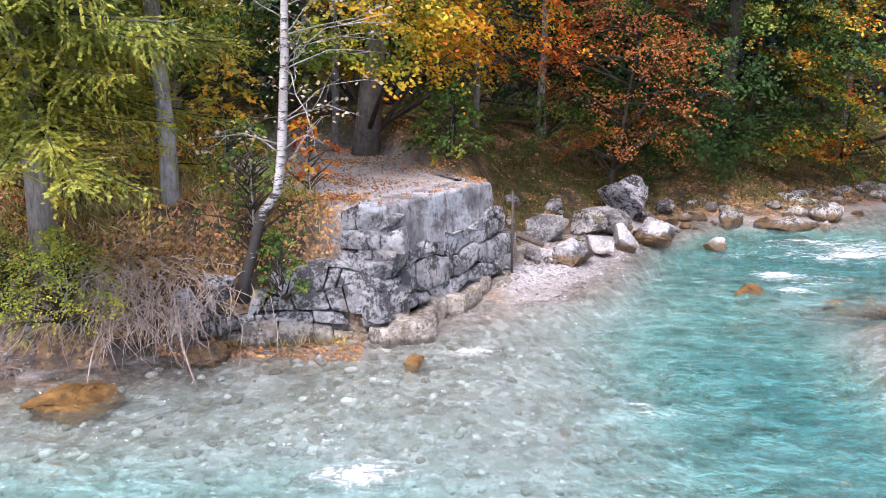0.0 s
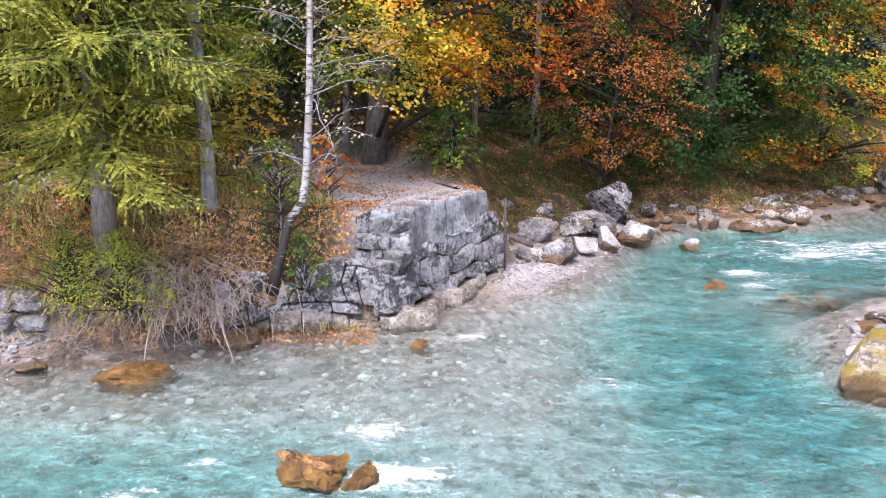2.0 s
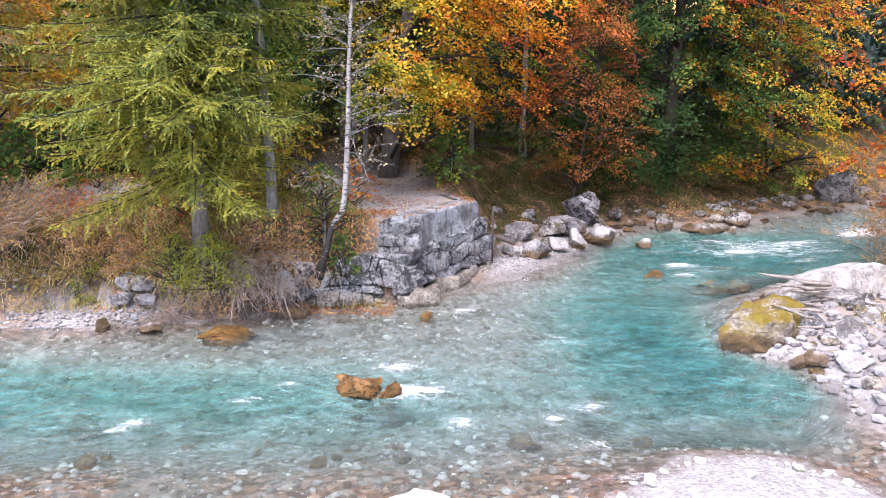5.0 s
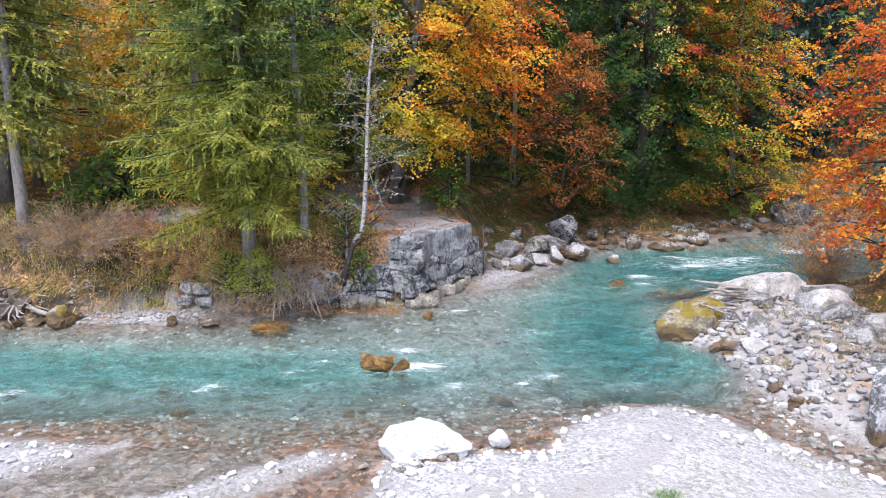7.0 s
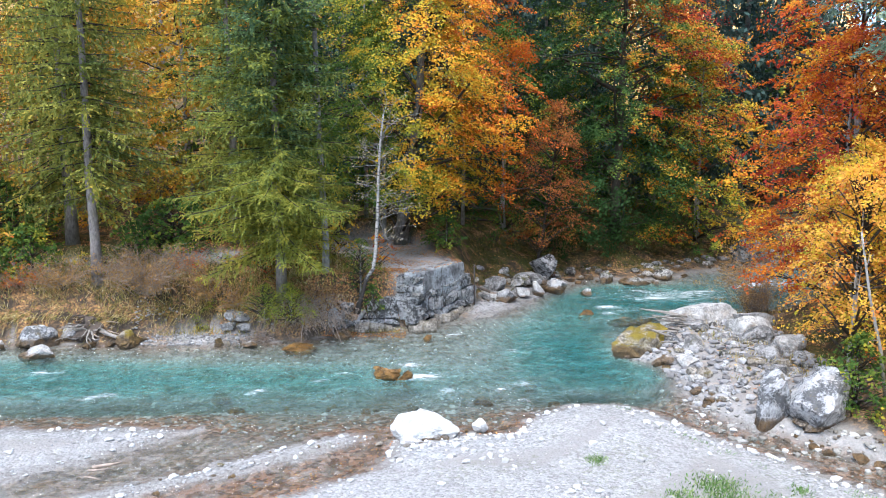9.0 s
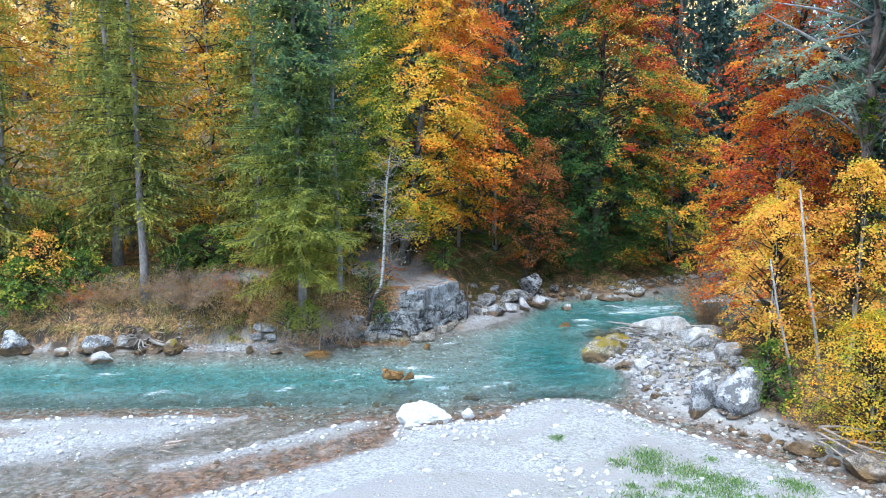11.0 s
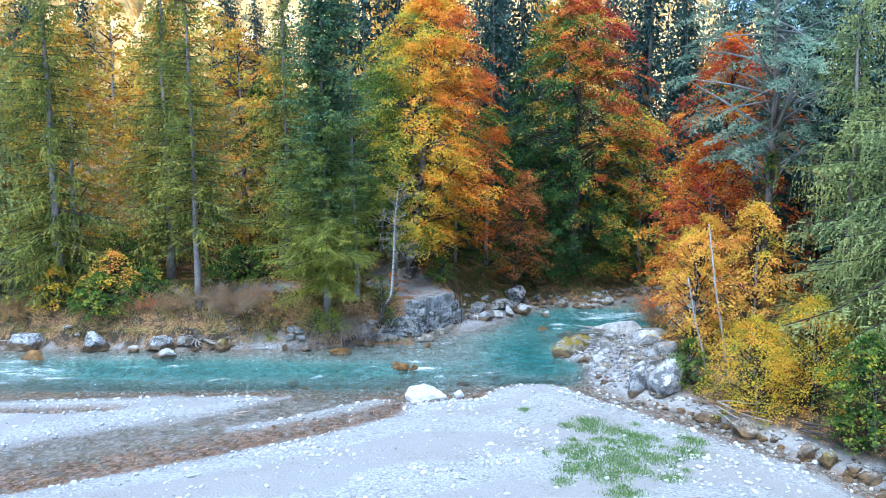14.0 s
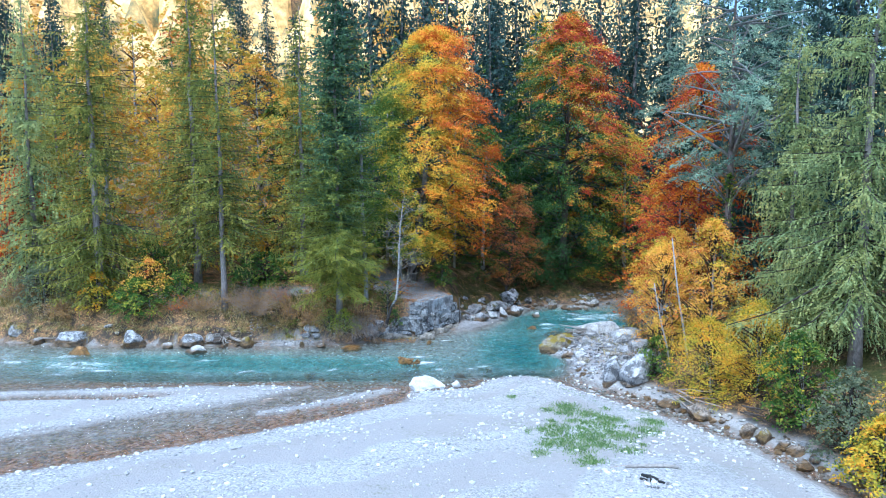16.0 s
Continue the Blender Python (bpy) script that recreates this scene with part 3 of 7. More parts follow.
def inside_by(poly, x, y):
    """Signed distance to the outline: positive inside."""
    x, y = np.asarray(x, float), np.asarray(y, float)
    d = np.full(x.shape, 1e9)
    odd = np.zeros(x.shape, bool)
    for (ax, ay), (bx, by) in zip(poly, poly[1:] + poly[:1]):
        ex, ey = bx - ax, by - ay
        k = np.clip(((x - ax) * ex + (y - ay) * ey) / (ex * ex + ey * ey), 0, 1)
        d = np.minimum(d, np.hypot(x - ax - k * ex, y - ay - k * ey))
        if ay != by:
            odd ^= ((ay > y) != (by > y)) & (x < (bx - ax) * (y - ay) / (by - ay) + ax)
    return np.where(odd, d, -d)


def ease(v, lo, hi):
    k = np.clip((v - lo) / (hi - lo), 0, 1)
    return k * k * (3 - 2 * k)


def ripple(x, y, f, s=0.0):
    return (np.sin(x * f + 1.7 * np.sin(y * f * 0.63 + s)) + np.sin(y * f * 1.13 + 1.3 * np.sin(x * f * 0.71 + 2.1 + s)) + 0.6 * np.sin((x + y) * f * 2.1 + s)) / 2.6


def land(x, y):
    """Height, the shares of gravel, river bed and grass, the brown tone and the share of sand."""
    x, y = np.asarray(x, float), np.asarray(y, float)
    wob = 0.22 * ripple(x, y, 1.9) + 0.10 * ripple(x, y, 5.3, 1.0)
    far = inside_by(FAR_BANK, x, y) + wob
    near = inside_by(NEAR_BANK, x, y) + wob
    bars = np.maximum(np.maximum(inside_by(MAIN_BAR, x, y), inside_by(BAR_LEFT, x, y)), inside_by(BAR_THIN, x, y)) + 0.6 * wob
    dry = np.maximum(np.maximum(far, near), bars)
    off = np.maximum(-dry, 0)
    # river bed
    # extra depth off the point: its dark tint also carries shade and reflection
    pool = ease(np.hypot((x - 5.6) / 3.6, (y - 8.8) / 5.8), 1.3, 0.0) * 1.05 + ease(np.hypot((x + 14) / 15, (y - 7.0) / 3.0), 1.2, 0.2) * 0.95 + ease(np.hypot((x - 11) / 8.5, (y - 20) / 5), 1.15, 0.2) * 0.95 + ease(np.hypot((x - 5.2) / 3.6, (y - 14.5) / 4.5), 1.2, 0.2) * 0.38 + ease(np.hypot((x - 7.2) / 1.8, (y - 8.2) / 2.2), 1.2, 0.3) * 0.7 + 0.28 * ease(np.hypot((x + 1) / 6, (y - 7.2) / 3.2), 1.2, 0.2) + 0.45 * ease(np.hypot((x - 7.1) / 1.7, (y - 8.9) / 1.9), 1.1, 0.4)
    deep = 0.07 + 0.12 * ease(off, 0.0, 2.0) + 0.16 * ease(off, 0.5, 4.0) + 0.80 * np.clip(pool, 0, 1.15) * ease(off, 0.0, 1.7 - 1.0 * ease(x, 4.5, 6.0) * ease(y, 5.5, 7.0) * ease(y, 15, 13))
    deep = deep + (0.06 - deep) * ease(x, 3.0, 0.0) * ease(y, 3.4, 1.6)
    deep = deep + 0.28 * ease(x, 0.5, 6.0) * ease(y, 7.0, 10.5) * ease(off, 0.3, 1.8)
    bed = -deep * ease(off, 0.0, 0.7) + 0.05 * ripple(x, y, 3.1)
    bed = np.where(off > 0.15, np.minimum(bed, -0.035), bed)
    # far side: undercut bank, terrace, hill
    d = np.maximum(far, 0)
    west = ease(x, 2.2, 0.4)
    beach = np.exp(-((x + 10.2) / 2.0) ** 2) * 1.4 + 0.15 - 0.45 * np.exp(-((x + 2.9) / 1.7) ** 2)
    bank = 0.15 * ease(d, 0, 0.4) + 0.85 * ease(d, beach, beach + 0.3) + (1.2 + 0.45 * np.exp(-((x + 3.6) / 2.6) ** 4)) * ease(d, beach + 0.15, beach + 1.7 - 0.75 * np.exp(-((x + 4.2) / 3.2) ** 4)) + 0.9 * ease(d, beach + 1.0, beach + 6)
    spit = 0.35 * ease(d, 0, 1.8) + 0.7 * ease(d, 1.8, 4.0) + 1.8 * ease(d, 3.6, 8.0)
    up = west * bank + (1 - west) * spit
    hill = np.maximum(d - 12.0, 0)
    up = up + 0.40 * hill * ease(hill, 0, 22) + ease(hill, 45, 120) * 30 + 0.12 * ripple(x, y, 0.9, 2.0) * ease(d, 0.5, 3) + 0.05 * ripple(x, y, 3.4) * ease(d, 0.3, 1)
    flat = inside_by(TERRACE, x, y)
    up = np.where(flat > -0.5, up + (2.50 + 0.03 * ripple(x, y, 1.3) - up) * ease(flat, -0.5, 0.05) * ease(far, 0.2, 0.5), up)
    face = ((x + 1.10) * 0.815 - (y - 14.02) * 0.579)
    along = ((x + 1.10) * 0.579 + (y - 14.02) * 0.815)
    up = np.where((face > -0.22) & (along > -0.5) & (along < 5.6), np.minimum(up, -0.12 + 0.42 * ease(along, 2.2, 4.6) + 0.6 * ease(along, 4.2, 5.6) * ease(face, 0.3, 1.6)), up)
    rear = (y - 13.50) * 0.988 - (x + 4.6) * 0.156
    up = np.where((x > -4.7) & (x < -1.0) & (y < 15.5), np.minimum(up, -0.1 + 1.45 * ease(rear, 0.0, 0.32) + 1.2 * ease(rear, 0.20, 0.70)), up)
    # near side, right
    e = np.maximum(near, 0)
    point = ease(np.hypot((x - 11) / 4.6, (y - 9.5) / 6.5), 1.25, 0.75)
    side = 0.25 * ease(e, 0, 0.6) + 0.35 * ease(e, 0.4, 2.2) + (1.8 * ease(e, 2.0, 6.0) + 0.33 * np.maximum(e - 5, 0)) * (1 - point) + 0.15 * point * ease(e, 0.6, 3.0)
    side = side + 0.10 * ripple(x, y, 2.6, 0.5) * ease(e, 0.2, 1)
    # gravel bars
    b = np.maximum(bars, 0)
    main = inside_by(MAIN_BAR, x, y)
    low = 0.10 * ease(b, 0, 0.5) + 0.06 * ease(b, 0.4, 1.6)
    mound = 0.50 * ease(np.hypot((x - 9.6) / 3.9, (y + 12.9) / 5.2), 1.12, 0.4) + 0.20 * np.exp(-((x - 4.8) / 2.6) ** 2 - ((y - 2.0) / 1.7) ** 2)
    bar = low + np.where(main > 0, 0.22 * ease(main, 0.3, 4.0) + mound * ease(main, 0, 1.0), 0) + 0.025 * ripple(x, y, 2.2) * ease(b, 0, 0.6)
    h = np.where(dry <= 0, bed, np.where(far >= dry - 1e-9, up, np.where(near >= dry - 1e-9, side, bar)))
    under = ease(h, 0.03, -0.05)
    gravel = np.clip(np.where(dry <= 0, 1.0, np.where(far >= dry - 1e-9, np.maximum(ease(up, 0.50, 0.30) * np.maximum(np.exp(-((x + 10.0) / 1.9) ** 2), 0.05), np.maximum(ease(flat, -0.5, 0.3) * 0.95, (1 - west) * ease(d, 2.2 - 1.5 * ease(x, 5, 8), 0.9 - 0.7 * ease(x, 5, 8)))), np.where(near >= dry - 1e-9, np.maximum(ease(e, 1.6, 0.7), point * ease(e, 4.5, 2.5) * 0.8), 1.0))), 0, 1)
    path = np.exp(-((y - (18.4 + (x + 4) * 0.21)) / 0.75) ** 2) * ease(x, -3.0, -4.5) * ease(x, -34, -28)
    gravel = np.maximum(gravel, 0.8 * path * (far > 2))
    grass = np.clip(ease(far, 1.0, 3.0) * (0.75 + 0.5 * ripple(x, y, 0.7)) + ease(near, 3, 6) * 0.9, 0, 1)
    rim = -main + 0.5 * ripple(x, y, 1.3, 0.7)
    brown = 0.75 * ease(off, 4.0, 0.8) * ease(y, 7.0, 4.4) * ease(x, 6.0, 1.0) * ease(y, 1.5, 3.0) + 0.25 * ease(y, 10, 4) + (0.12 + 0.45 * ease(x, -3.5, -6)) * ease(off, 1.7, 0.2) * ease(y, 7.5, 9.5) + (0.12 + ease(rim, 3.0, 0.9)) * ease(y, 3.4, 1.8) * ease(x, 3.0, 0.0) + 0.7 * ease(x, 5.5, 7.0) * ease(y, 6.0, 4.6)
    # a narrow wet run through the long bar
    run = np.abs((y + 0.6) - 0.145 * (x + 24) - 0.25 * np.sin(x * 0.5))
    cut = ease(run, 0.75, 0.25) * ease(x, -13.0, -16.0) * (bars > 0) * (main < 0)
    h = np.where(cut > 0, h - 0.22 * cut, h)
    under = np.maximum(under, cut)
    brown = np.maximum(brown, 0.8 * cut)
    # fine grey sand in strips between bands of white cobbles
    ac, al = y * 0.86 - x * 0.51, x * 0.86 + y * 0.51
    strip = 0.5 + 0.5 * np.sin(ac * 1.15 + 1.1 * np.sin(al * 0.21 + 1.0) + 0.7 * np.sin(al * 0.55)) + 0.25 * ripple(x, y, 0.9, 4.0)
    ring = np.hypot((x - 9.6) / 3.9, (y + 12.9) / 5.2)
    crest = ease(ring, 1.0, 0.85) + np.exp(-((x - 4.2) / 2.2) ** 2 - ((y - 3.3) / 1.1) ** 2)
    sand = np.where(near > 0, 0.75, 0) + np.where(main > 0, ease(main, 1.0, 2.6) * ease(strip, 0.30, 0.62), 0.9 * ease(bars, 0.7, 1.3) * ease(strip, 0.5, 0.9)) * (1 - np.clip(1.3 * crest, 0, 1)) + (main > 0) * ease(ring, 0.95, 1.05) * ease(ring, 1.6, 1.2)
    return h, gravel, under, grass, np.clip(brown, 0, 1), np.clip(sand, 0, 1)


def z_at(x, y):
    return float(land(np.array([x]), np.array([y]))[0][0])


def spaced(lo, hi, step, far_lo, far_hi, grow):
    mid = list(np.arange(lo, hi + 1e-6, step))
    a, s = [], step
    while (a[-1] if a else lo) > far_lo:
        s *= grow
        a.append((a[-1] if a else lo) - s)
    b, s = [], step
    while (b[-1] if b else hi) < far_hi:
        s *= grow
        b.append((b[-1] if b else hi) + s)
    return np.array(a[::-1] + mid + b)


def sheet(name, xs, ys, zs, layers, mat):
    nx, ny = len(xs), len(ys)
    X, Y = np.meshgrid(xs, ys)
    co = np.stack([X, Y, zs], -1).reshape(-1, 3).astype(np.float32)
    i = np.arange(nx * ny).reshape(ny, nx)
    q = np.stack([i[:-1, :-1], i[:-1, 1:], i[1:, 1:], i[1:, :-1]], -1).reshape(-1, 4)
    me = bpy.data.meshes.new(name)
    me.vertices.add(len(co))
    me.vertices.foreach_set("co", co.ravel())
    me.loops.add(q.size)
    me.loops.foreach_set("vertex_index", q.ravel().astype(np.int32))
    me.polygons.add(len(q))
    me.polygons.foreach_set("loop_start", np.arange(0, q.size, 4, dtype=np.int32))
    me.update(calc_edges=True)
    me.polygons.foreach_set("use_smooth", [True] * len(q))
    for key, vals in layers.items():
        at = me.color_attributes.new(key, "FLOAT_COLOR", "POINT")
        at.data.foreach_set("color", vals.reshape(-1, 4).astype(np.float32).ravel())
    me.materials.append(mat)
    return new(name, me)


def build_ground():
    xs, ys = spaced(-26, 22, 0.24, -420, 420, 1.13), spaced(-14, 29, 0.24, -420, 420, 1.13)
    X, Y = np.meshgrid(xs, ys)
    h, g, s, gr, br, sa = land(X, Y)
    one = np.ones_like(h)
    ob = sheet("ground", xs, ys, h, {"cover": np.stack([g, s, gr, one], -1), "tone": np.stack([br, sa, br, one], -1)}, GROUND)
    tagged(ob, "river valley ground of pale gravel, leaf litter and mossy banks", "ground", kind="structure")


# stretches of broken water: centre, half-widths, strength
RAPIDS = [(12.5, 21.0, 5.5, 2.6, 1.05), (19, 24.5, 4.5, 2.6, 1.1), (-22.0, 6.5, 4.5, 2.2, 1.08), (-30, 7.5, 5.0, 2.6, 1.08), (0.0, 6.9, 2.2, 0.9, 0.72), (8.8, 20.4, 2.8, 1.3, 0.85), (-16, 6.6, 4.0, 1.4, 0.62), (-10, 6.4, 4.5, 1.6, 0.52), (4.0, 11.0, 5.0, 5.0, 0.42), (0, 6, 5, 2.4, 0.46), (9.0, 17.8, 2.6, 1.2, 0.8), (8, 15.5, 3, 3, 0.55)]
# single tongues of foam: centre, half-length, half-width, turn, strength
FOAM_MID = [(-0.75, 7.35, 0.9, 0.22, 10, 0.95), (-1.0, 8.7, 0.6, 0.22, 25, 0.85), (0.5, 12.95, 0.55, 0.16, 12, 0.9), (3.1, 10.6, 0.4, 0.13, -8, 0.8), (2.3, 6.0, 0.25, 0.2, 40, 0.95), (3.0, 6.6, 0.45, 0.2, 45, 0.75), (0.4, 5.85, 0.3, 0.14, 30, 0.8), (2.9, 4.85, 0.35, 0.12, 10, 0.85), (-6.2, 5.6, 0.5, 0.14, 40, 0.85), (-4.2, 6.8, 0.4, 0.16, 10, 0.7), (-3.4, 7.6, 0.3, 0.14, 20, 0.7), (3.3, 3.75, 0.8, 0.1, 12, 0.6)]
FOAM_BEND = [(8.2, 16.9, 0.5, 0.2, 25, 0.8), (8.3, 18.3, 0.7, 0.25, 5, 0.8), (11.2, 20.2, 0.7, 0.15, 8, 0.5), (13.2, 19.0, 0.8, 0.15, 12, 0.5), (10.5, 22.2, 0.8, 0.12, 5, 0.45), (14.5, 22.0, 1.0, 0.2, 15, 0.5), (17.5, 23.5, 1.4, 0.4, 25, 0.9)]
FOAM_LOWER = [(-11.3, 5.2, 0.7, 0.18, 20, 0.75), (-16.8, 7.4, 0.8, 0.15, 8, 0.65), (-20.0, 5.2, 0.9, 0.15, 5, 0.7), (-22.4, 4.4, 0.8, 0.15, 10, 0.7), (-24.0, 8.4, 1.0, 0.2, 5, 0.75), (-26.5, 7.0, 1.0, 0.2, 8, 0.7), (-21.0, 9.3, 0.7, 0.15, 0, 0.65), (-14.6, 7.6, 0.8, 0.22, 12, 0.7)]


def build_water():
    xs, ys = spaced(-28, 22, 0.28, -420, 420, 1.22), spaced(-8, 27, 0.28, -200, 420, 1.22)
    X, Y = np.meshgrid(xs, ys)
    h = land(X, Y)[0]
    deep = np.clip(-h / 1.55, 0, 1)
    # floor value whitens flecks everywhere: small caps plus painted wave glints
    rapid = np.full_like(h, 0.50)
    for cx, cy, rx, ry, k in RAPIDS:
        rapid = np.maximum(rapid, k * np.exp(-((X - cx) / rx) ** 2 - ((Y - cy) / ry) ** 2))
    splash = np.zeros_like(h)
    for cx, cy, rx, ry, turn, k in FOAM_MID + FOAM_BEND + FOAM_LOWER:
        c, s = math.cos(radians(turn)), math.sin(radians(turn))
        u, w = (X - cx) * c + (Y - cy) * s, (Y - cy) * c - (X - cx) * s
        splash = np.maximum(splash, k * np.exp(-(u / rx) ** 2 - (w / (ry + 0.1)) ** 2))
    z = 0.012 * ripple(X, Y, 2.9) + 0.05 * rapid * ripple(X, Y, 4.7, 1.0) + 0.05 * splash
    ob = sheet("water", xs, ys, z, {"flow": np.stack([deep, rapid, splash, np.ones_like(h)], -1)}, WATER)
    tagged(ob, "clear turquoise mountain river with white riffles", "river", kind="structure")


build_ground()
build_water()


# ---- trees ----
def spruce(name, loc, height, radius, seed, mat, label, bare=0.08, grain=0.2, droop=0.5, bark=None, trunk_r=None, group="", dense=1.0, taper=0.62, gaps=0.0, hang=0.4, limp=0.0, coarser=0.0):
    """A spruce: trunk, uneven whorls of boughs, side twigs set with short sprays of needles, hanging curtains of twigs."""
    rng, nr = random.Random(seed), np.random.RandomState(seed)
    root = base(name, loc, label, "spruce", group)
    r0 = trunk_r or height * 0.013
    n = 9
    lean = [(rng.uniform(-0.008, 0.008) * height * (i / n), rng.uniform(-0.008, 0.008) * height * (i / n)) for i in range(n + 1)]
    pts = [(lean[i][0], lean[i][1], -0.4 + (height + 0.4) * i / n) for i in range(n + 1)]
    tr = Stems()
    tr.add(pts, [r0 * (1.25 if i == 0 else 1 - 0.93 * i / n) for i in range(n + 1)], 12, 0.05, rng)
    part("trunk", tr.mesh("trunk", bark or SPRUCE_BARK), root)
    bo = Stems()
    quads, tones = [], []
    up = np.array([0, 0, 1.0])
    off = Vector((seed * 1.9 % 30, seed * 4.3 % 30, 0))
    z, finest = height * bare, grain
    while z < height * 0.985:
        grain = finest * (1 + coarser * max(0.0, z - 6.0))
        t = (z - height * bare) / (height * (1 - bare))
        reach = radius * (1 - t) ** taper * (0.6 + 0.4 * min(1, t * 6 + 0.4))
        count = max(3, int(round((5.4 if reach > 1.2 else 4) * dense)))
        w0 = rng.uniform(0, 6.28)
        for b in range(count):
            w = w0 + 6.283 * b / count + rng.uniform(-0.5, 0.5)
            fill = noise.noise(Vector((math.cos(w) * 0.9, math.sin(w) * 0.9, z * 0.55)) + off)
            if fill < gaps - 0.45 and t < 0.93:
                continue
            ln = reach * rng.uniform(0.55, 1.12) * (1 + 0.55 * fill) + 0.15
            out = np.array([math.cos(w), math.sin(w), 0.0])
            sid = np.array([-out[1], out[0], 0.0])
            rise = 0.34 * (t ** 0.7) - 0.06
            u = np.linspace(0, 1, 7)
            sag = droop * (0.35 + 0.65 * (1 - t)) * rng.uniform(0.5, 1.4)
            zz = ln * (rise * u - sag * (u ** 1.5) * 0.75 + 0.30 * sag * u ** 4)
            sway = ln * 0.10 * rng.uniform(-1, 1) * u ** 2
            path = np.outer(u * ln, out) + np.outer(sway, sid) + np.outer(zz, up) + np.array([0, 0, z + rng.uniform(-0.3, 0.3) * (1 - 0.6 * t)])
            fine = grain < 0.26
            if fine or b % 2 == 0:
                bo.add([tuple(p) for p in path[::(2 if fine else 6)]], [max(0.010, 0.013 * ln * (1 - 0.8 * k)) for k in ((0, 0.33, 0.67, 1) if fine else (0, 1))], 3)
            # side twigs, left and right in turn, and hanging ones
            m = max(4, int(ln / (grain * (0.55 if finest > 0.12 else 0.46))))
            k = np.clip((np.arange(m) + nr.uniform(0, 1, m)) / m, 0.10, 1.0)
            p = np.stack([np.interp(k, u, path[:, i]) for i in range(3)], -1)
            sgn = np.where(np.arange(m) % 2, 1.0, -1.0)
            tl = (0.14 + 0.40 * ln * (1 - k) ** 0.75 * np.minimum(1, 0.35 + 3 * k)) * nr.uniform(0.25, 1.2, m)
            d = unit(out * nr.uniform(0.3, 1.0, m)[:, None] + sid * (sgn * nr.uniform(0.25, 1.0, m))[:, None] - up * (nr.uniform(-0.2, 0.4, m) + 0.4 * droop)[:, None] + nr.normal(0, 0.28, (m, 3)))
            h = nr.uniform(0, 1, m) < hang
            d = np.where(h[:, None], unit(d * 0.22 - up), d)
            tl = np.where(h, (0.25 + 0.5 * droop) * nr.uniform(0.5, 1.5, m) * min(1.3, 0.4 + 0.35 * ln), tl)
            steps = np.maximum(1, (tl / (grain * 0.58)).astype(int))
            idx = np.repeat(np.arange(m), steps)
            s = (np.concatenate([np.arange(c) for c in steps]) + nr.uniform(0.2, 0.9, len(idx))) / steps[idx]
            q = p[idx] + d[idx] * (tl[idx] * s)[:, None] - up * ((0.25 + 0.35 * limp) * droop * tl[idx] * s * s)[:, None]
            turn = unit(np.cross(d[idx], up + nr.normal(0, 0.25, (len(idx), 3))))
            flip = nr.choice([-1.0, 1.0], len(idx)) * nr.uniform(0.2, 1.1, len(idx))
            al = unit(d[idx] + turn * flip[:, None] - up * (nr.uniform(0, 0.5, len(idx)) * (0.4 + limp))[:, None])
            sd = unit(np.cross(al, nr.normal(0, 0.6, (len(idx), 3)) + up))
            ll, ww = grain * nr.uniform(0.8, 1.4, len(idx)), grain * (nr.uniform(0.45, 0.85, len(idx)) if finest > 0.12 else nr.uniform(0.5, 0.95, len(idx)))
            ww = np.where(h[idx], ww * 0.55, ww)
            quads.append(cards(q, al, sd, ll, ww))
            young = 0.30 * s + 0.30 * k[idx]
            tones.append(np.clip(0.10 + young + nr.uniform(-0.15, 0.15, m)[idx] + rng.uniform(-0.12, 0.12), 0, 1))
        z += height * 0.0135 * rng.uniform(0.8, 1.3) + 0.10
    tagged(part("branching", bo.mesh("branching", DARK_BARK), root), kind="stuff")
    tagged(part("crown", quads_mesh("crown", np.concatenate(quads), mat, np.concatenate(tones)), root), kind="stuff")
    return root


def leaf_cloud(nr, centres, per, spread, flat, size, up=1.0, slim=1.0):
    """Sprays of single leaves round the given twig ends."""
    c = np.repeat(centres, per, axis=0)
    m = len(c)
    o = nr.normal(0, 1, (m, 3)) * np.array([spread, spread, spread * flat])
    p = c + o
    nrm = unit(nr.normal(0, 0.55, (m, 3)) + np.array([0, 0, up]))
    al = unit(np.cross(nrm, nr.normal(0, 1, (m, 3))))
    sd = np.cross(nrm, al)
    ln = nr.uniform(0.7, 1.3, m) * size
    return cards(p, al, sd, ln, ln * nr.uniform(0.55, 0.8, m) * slim)


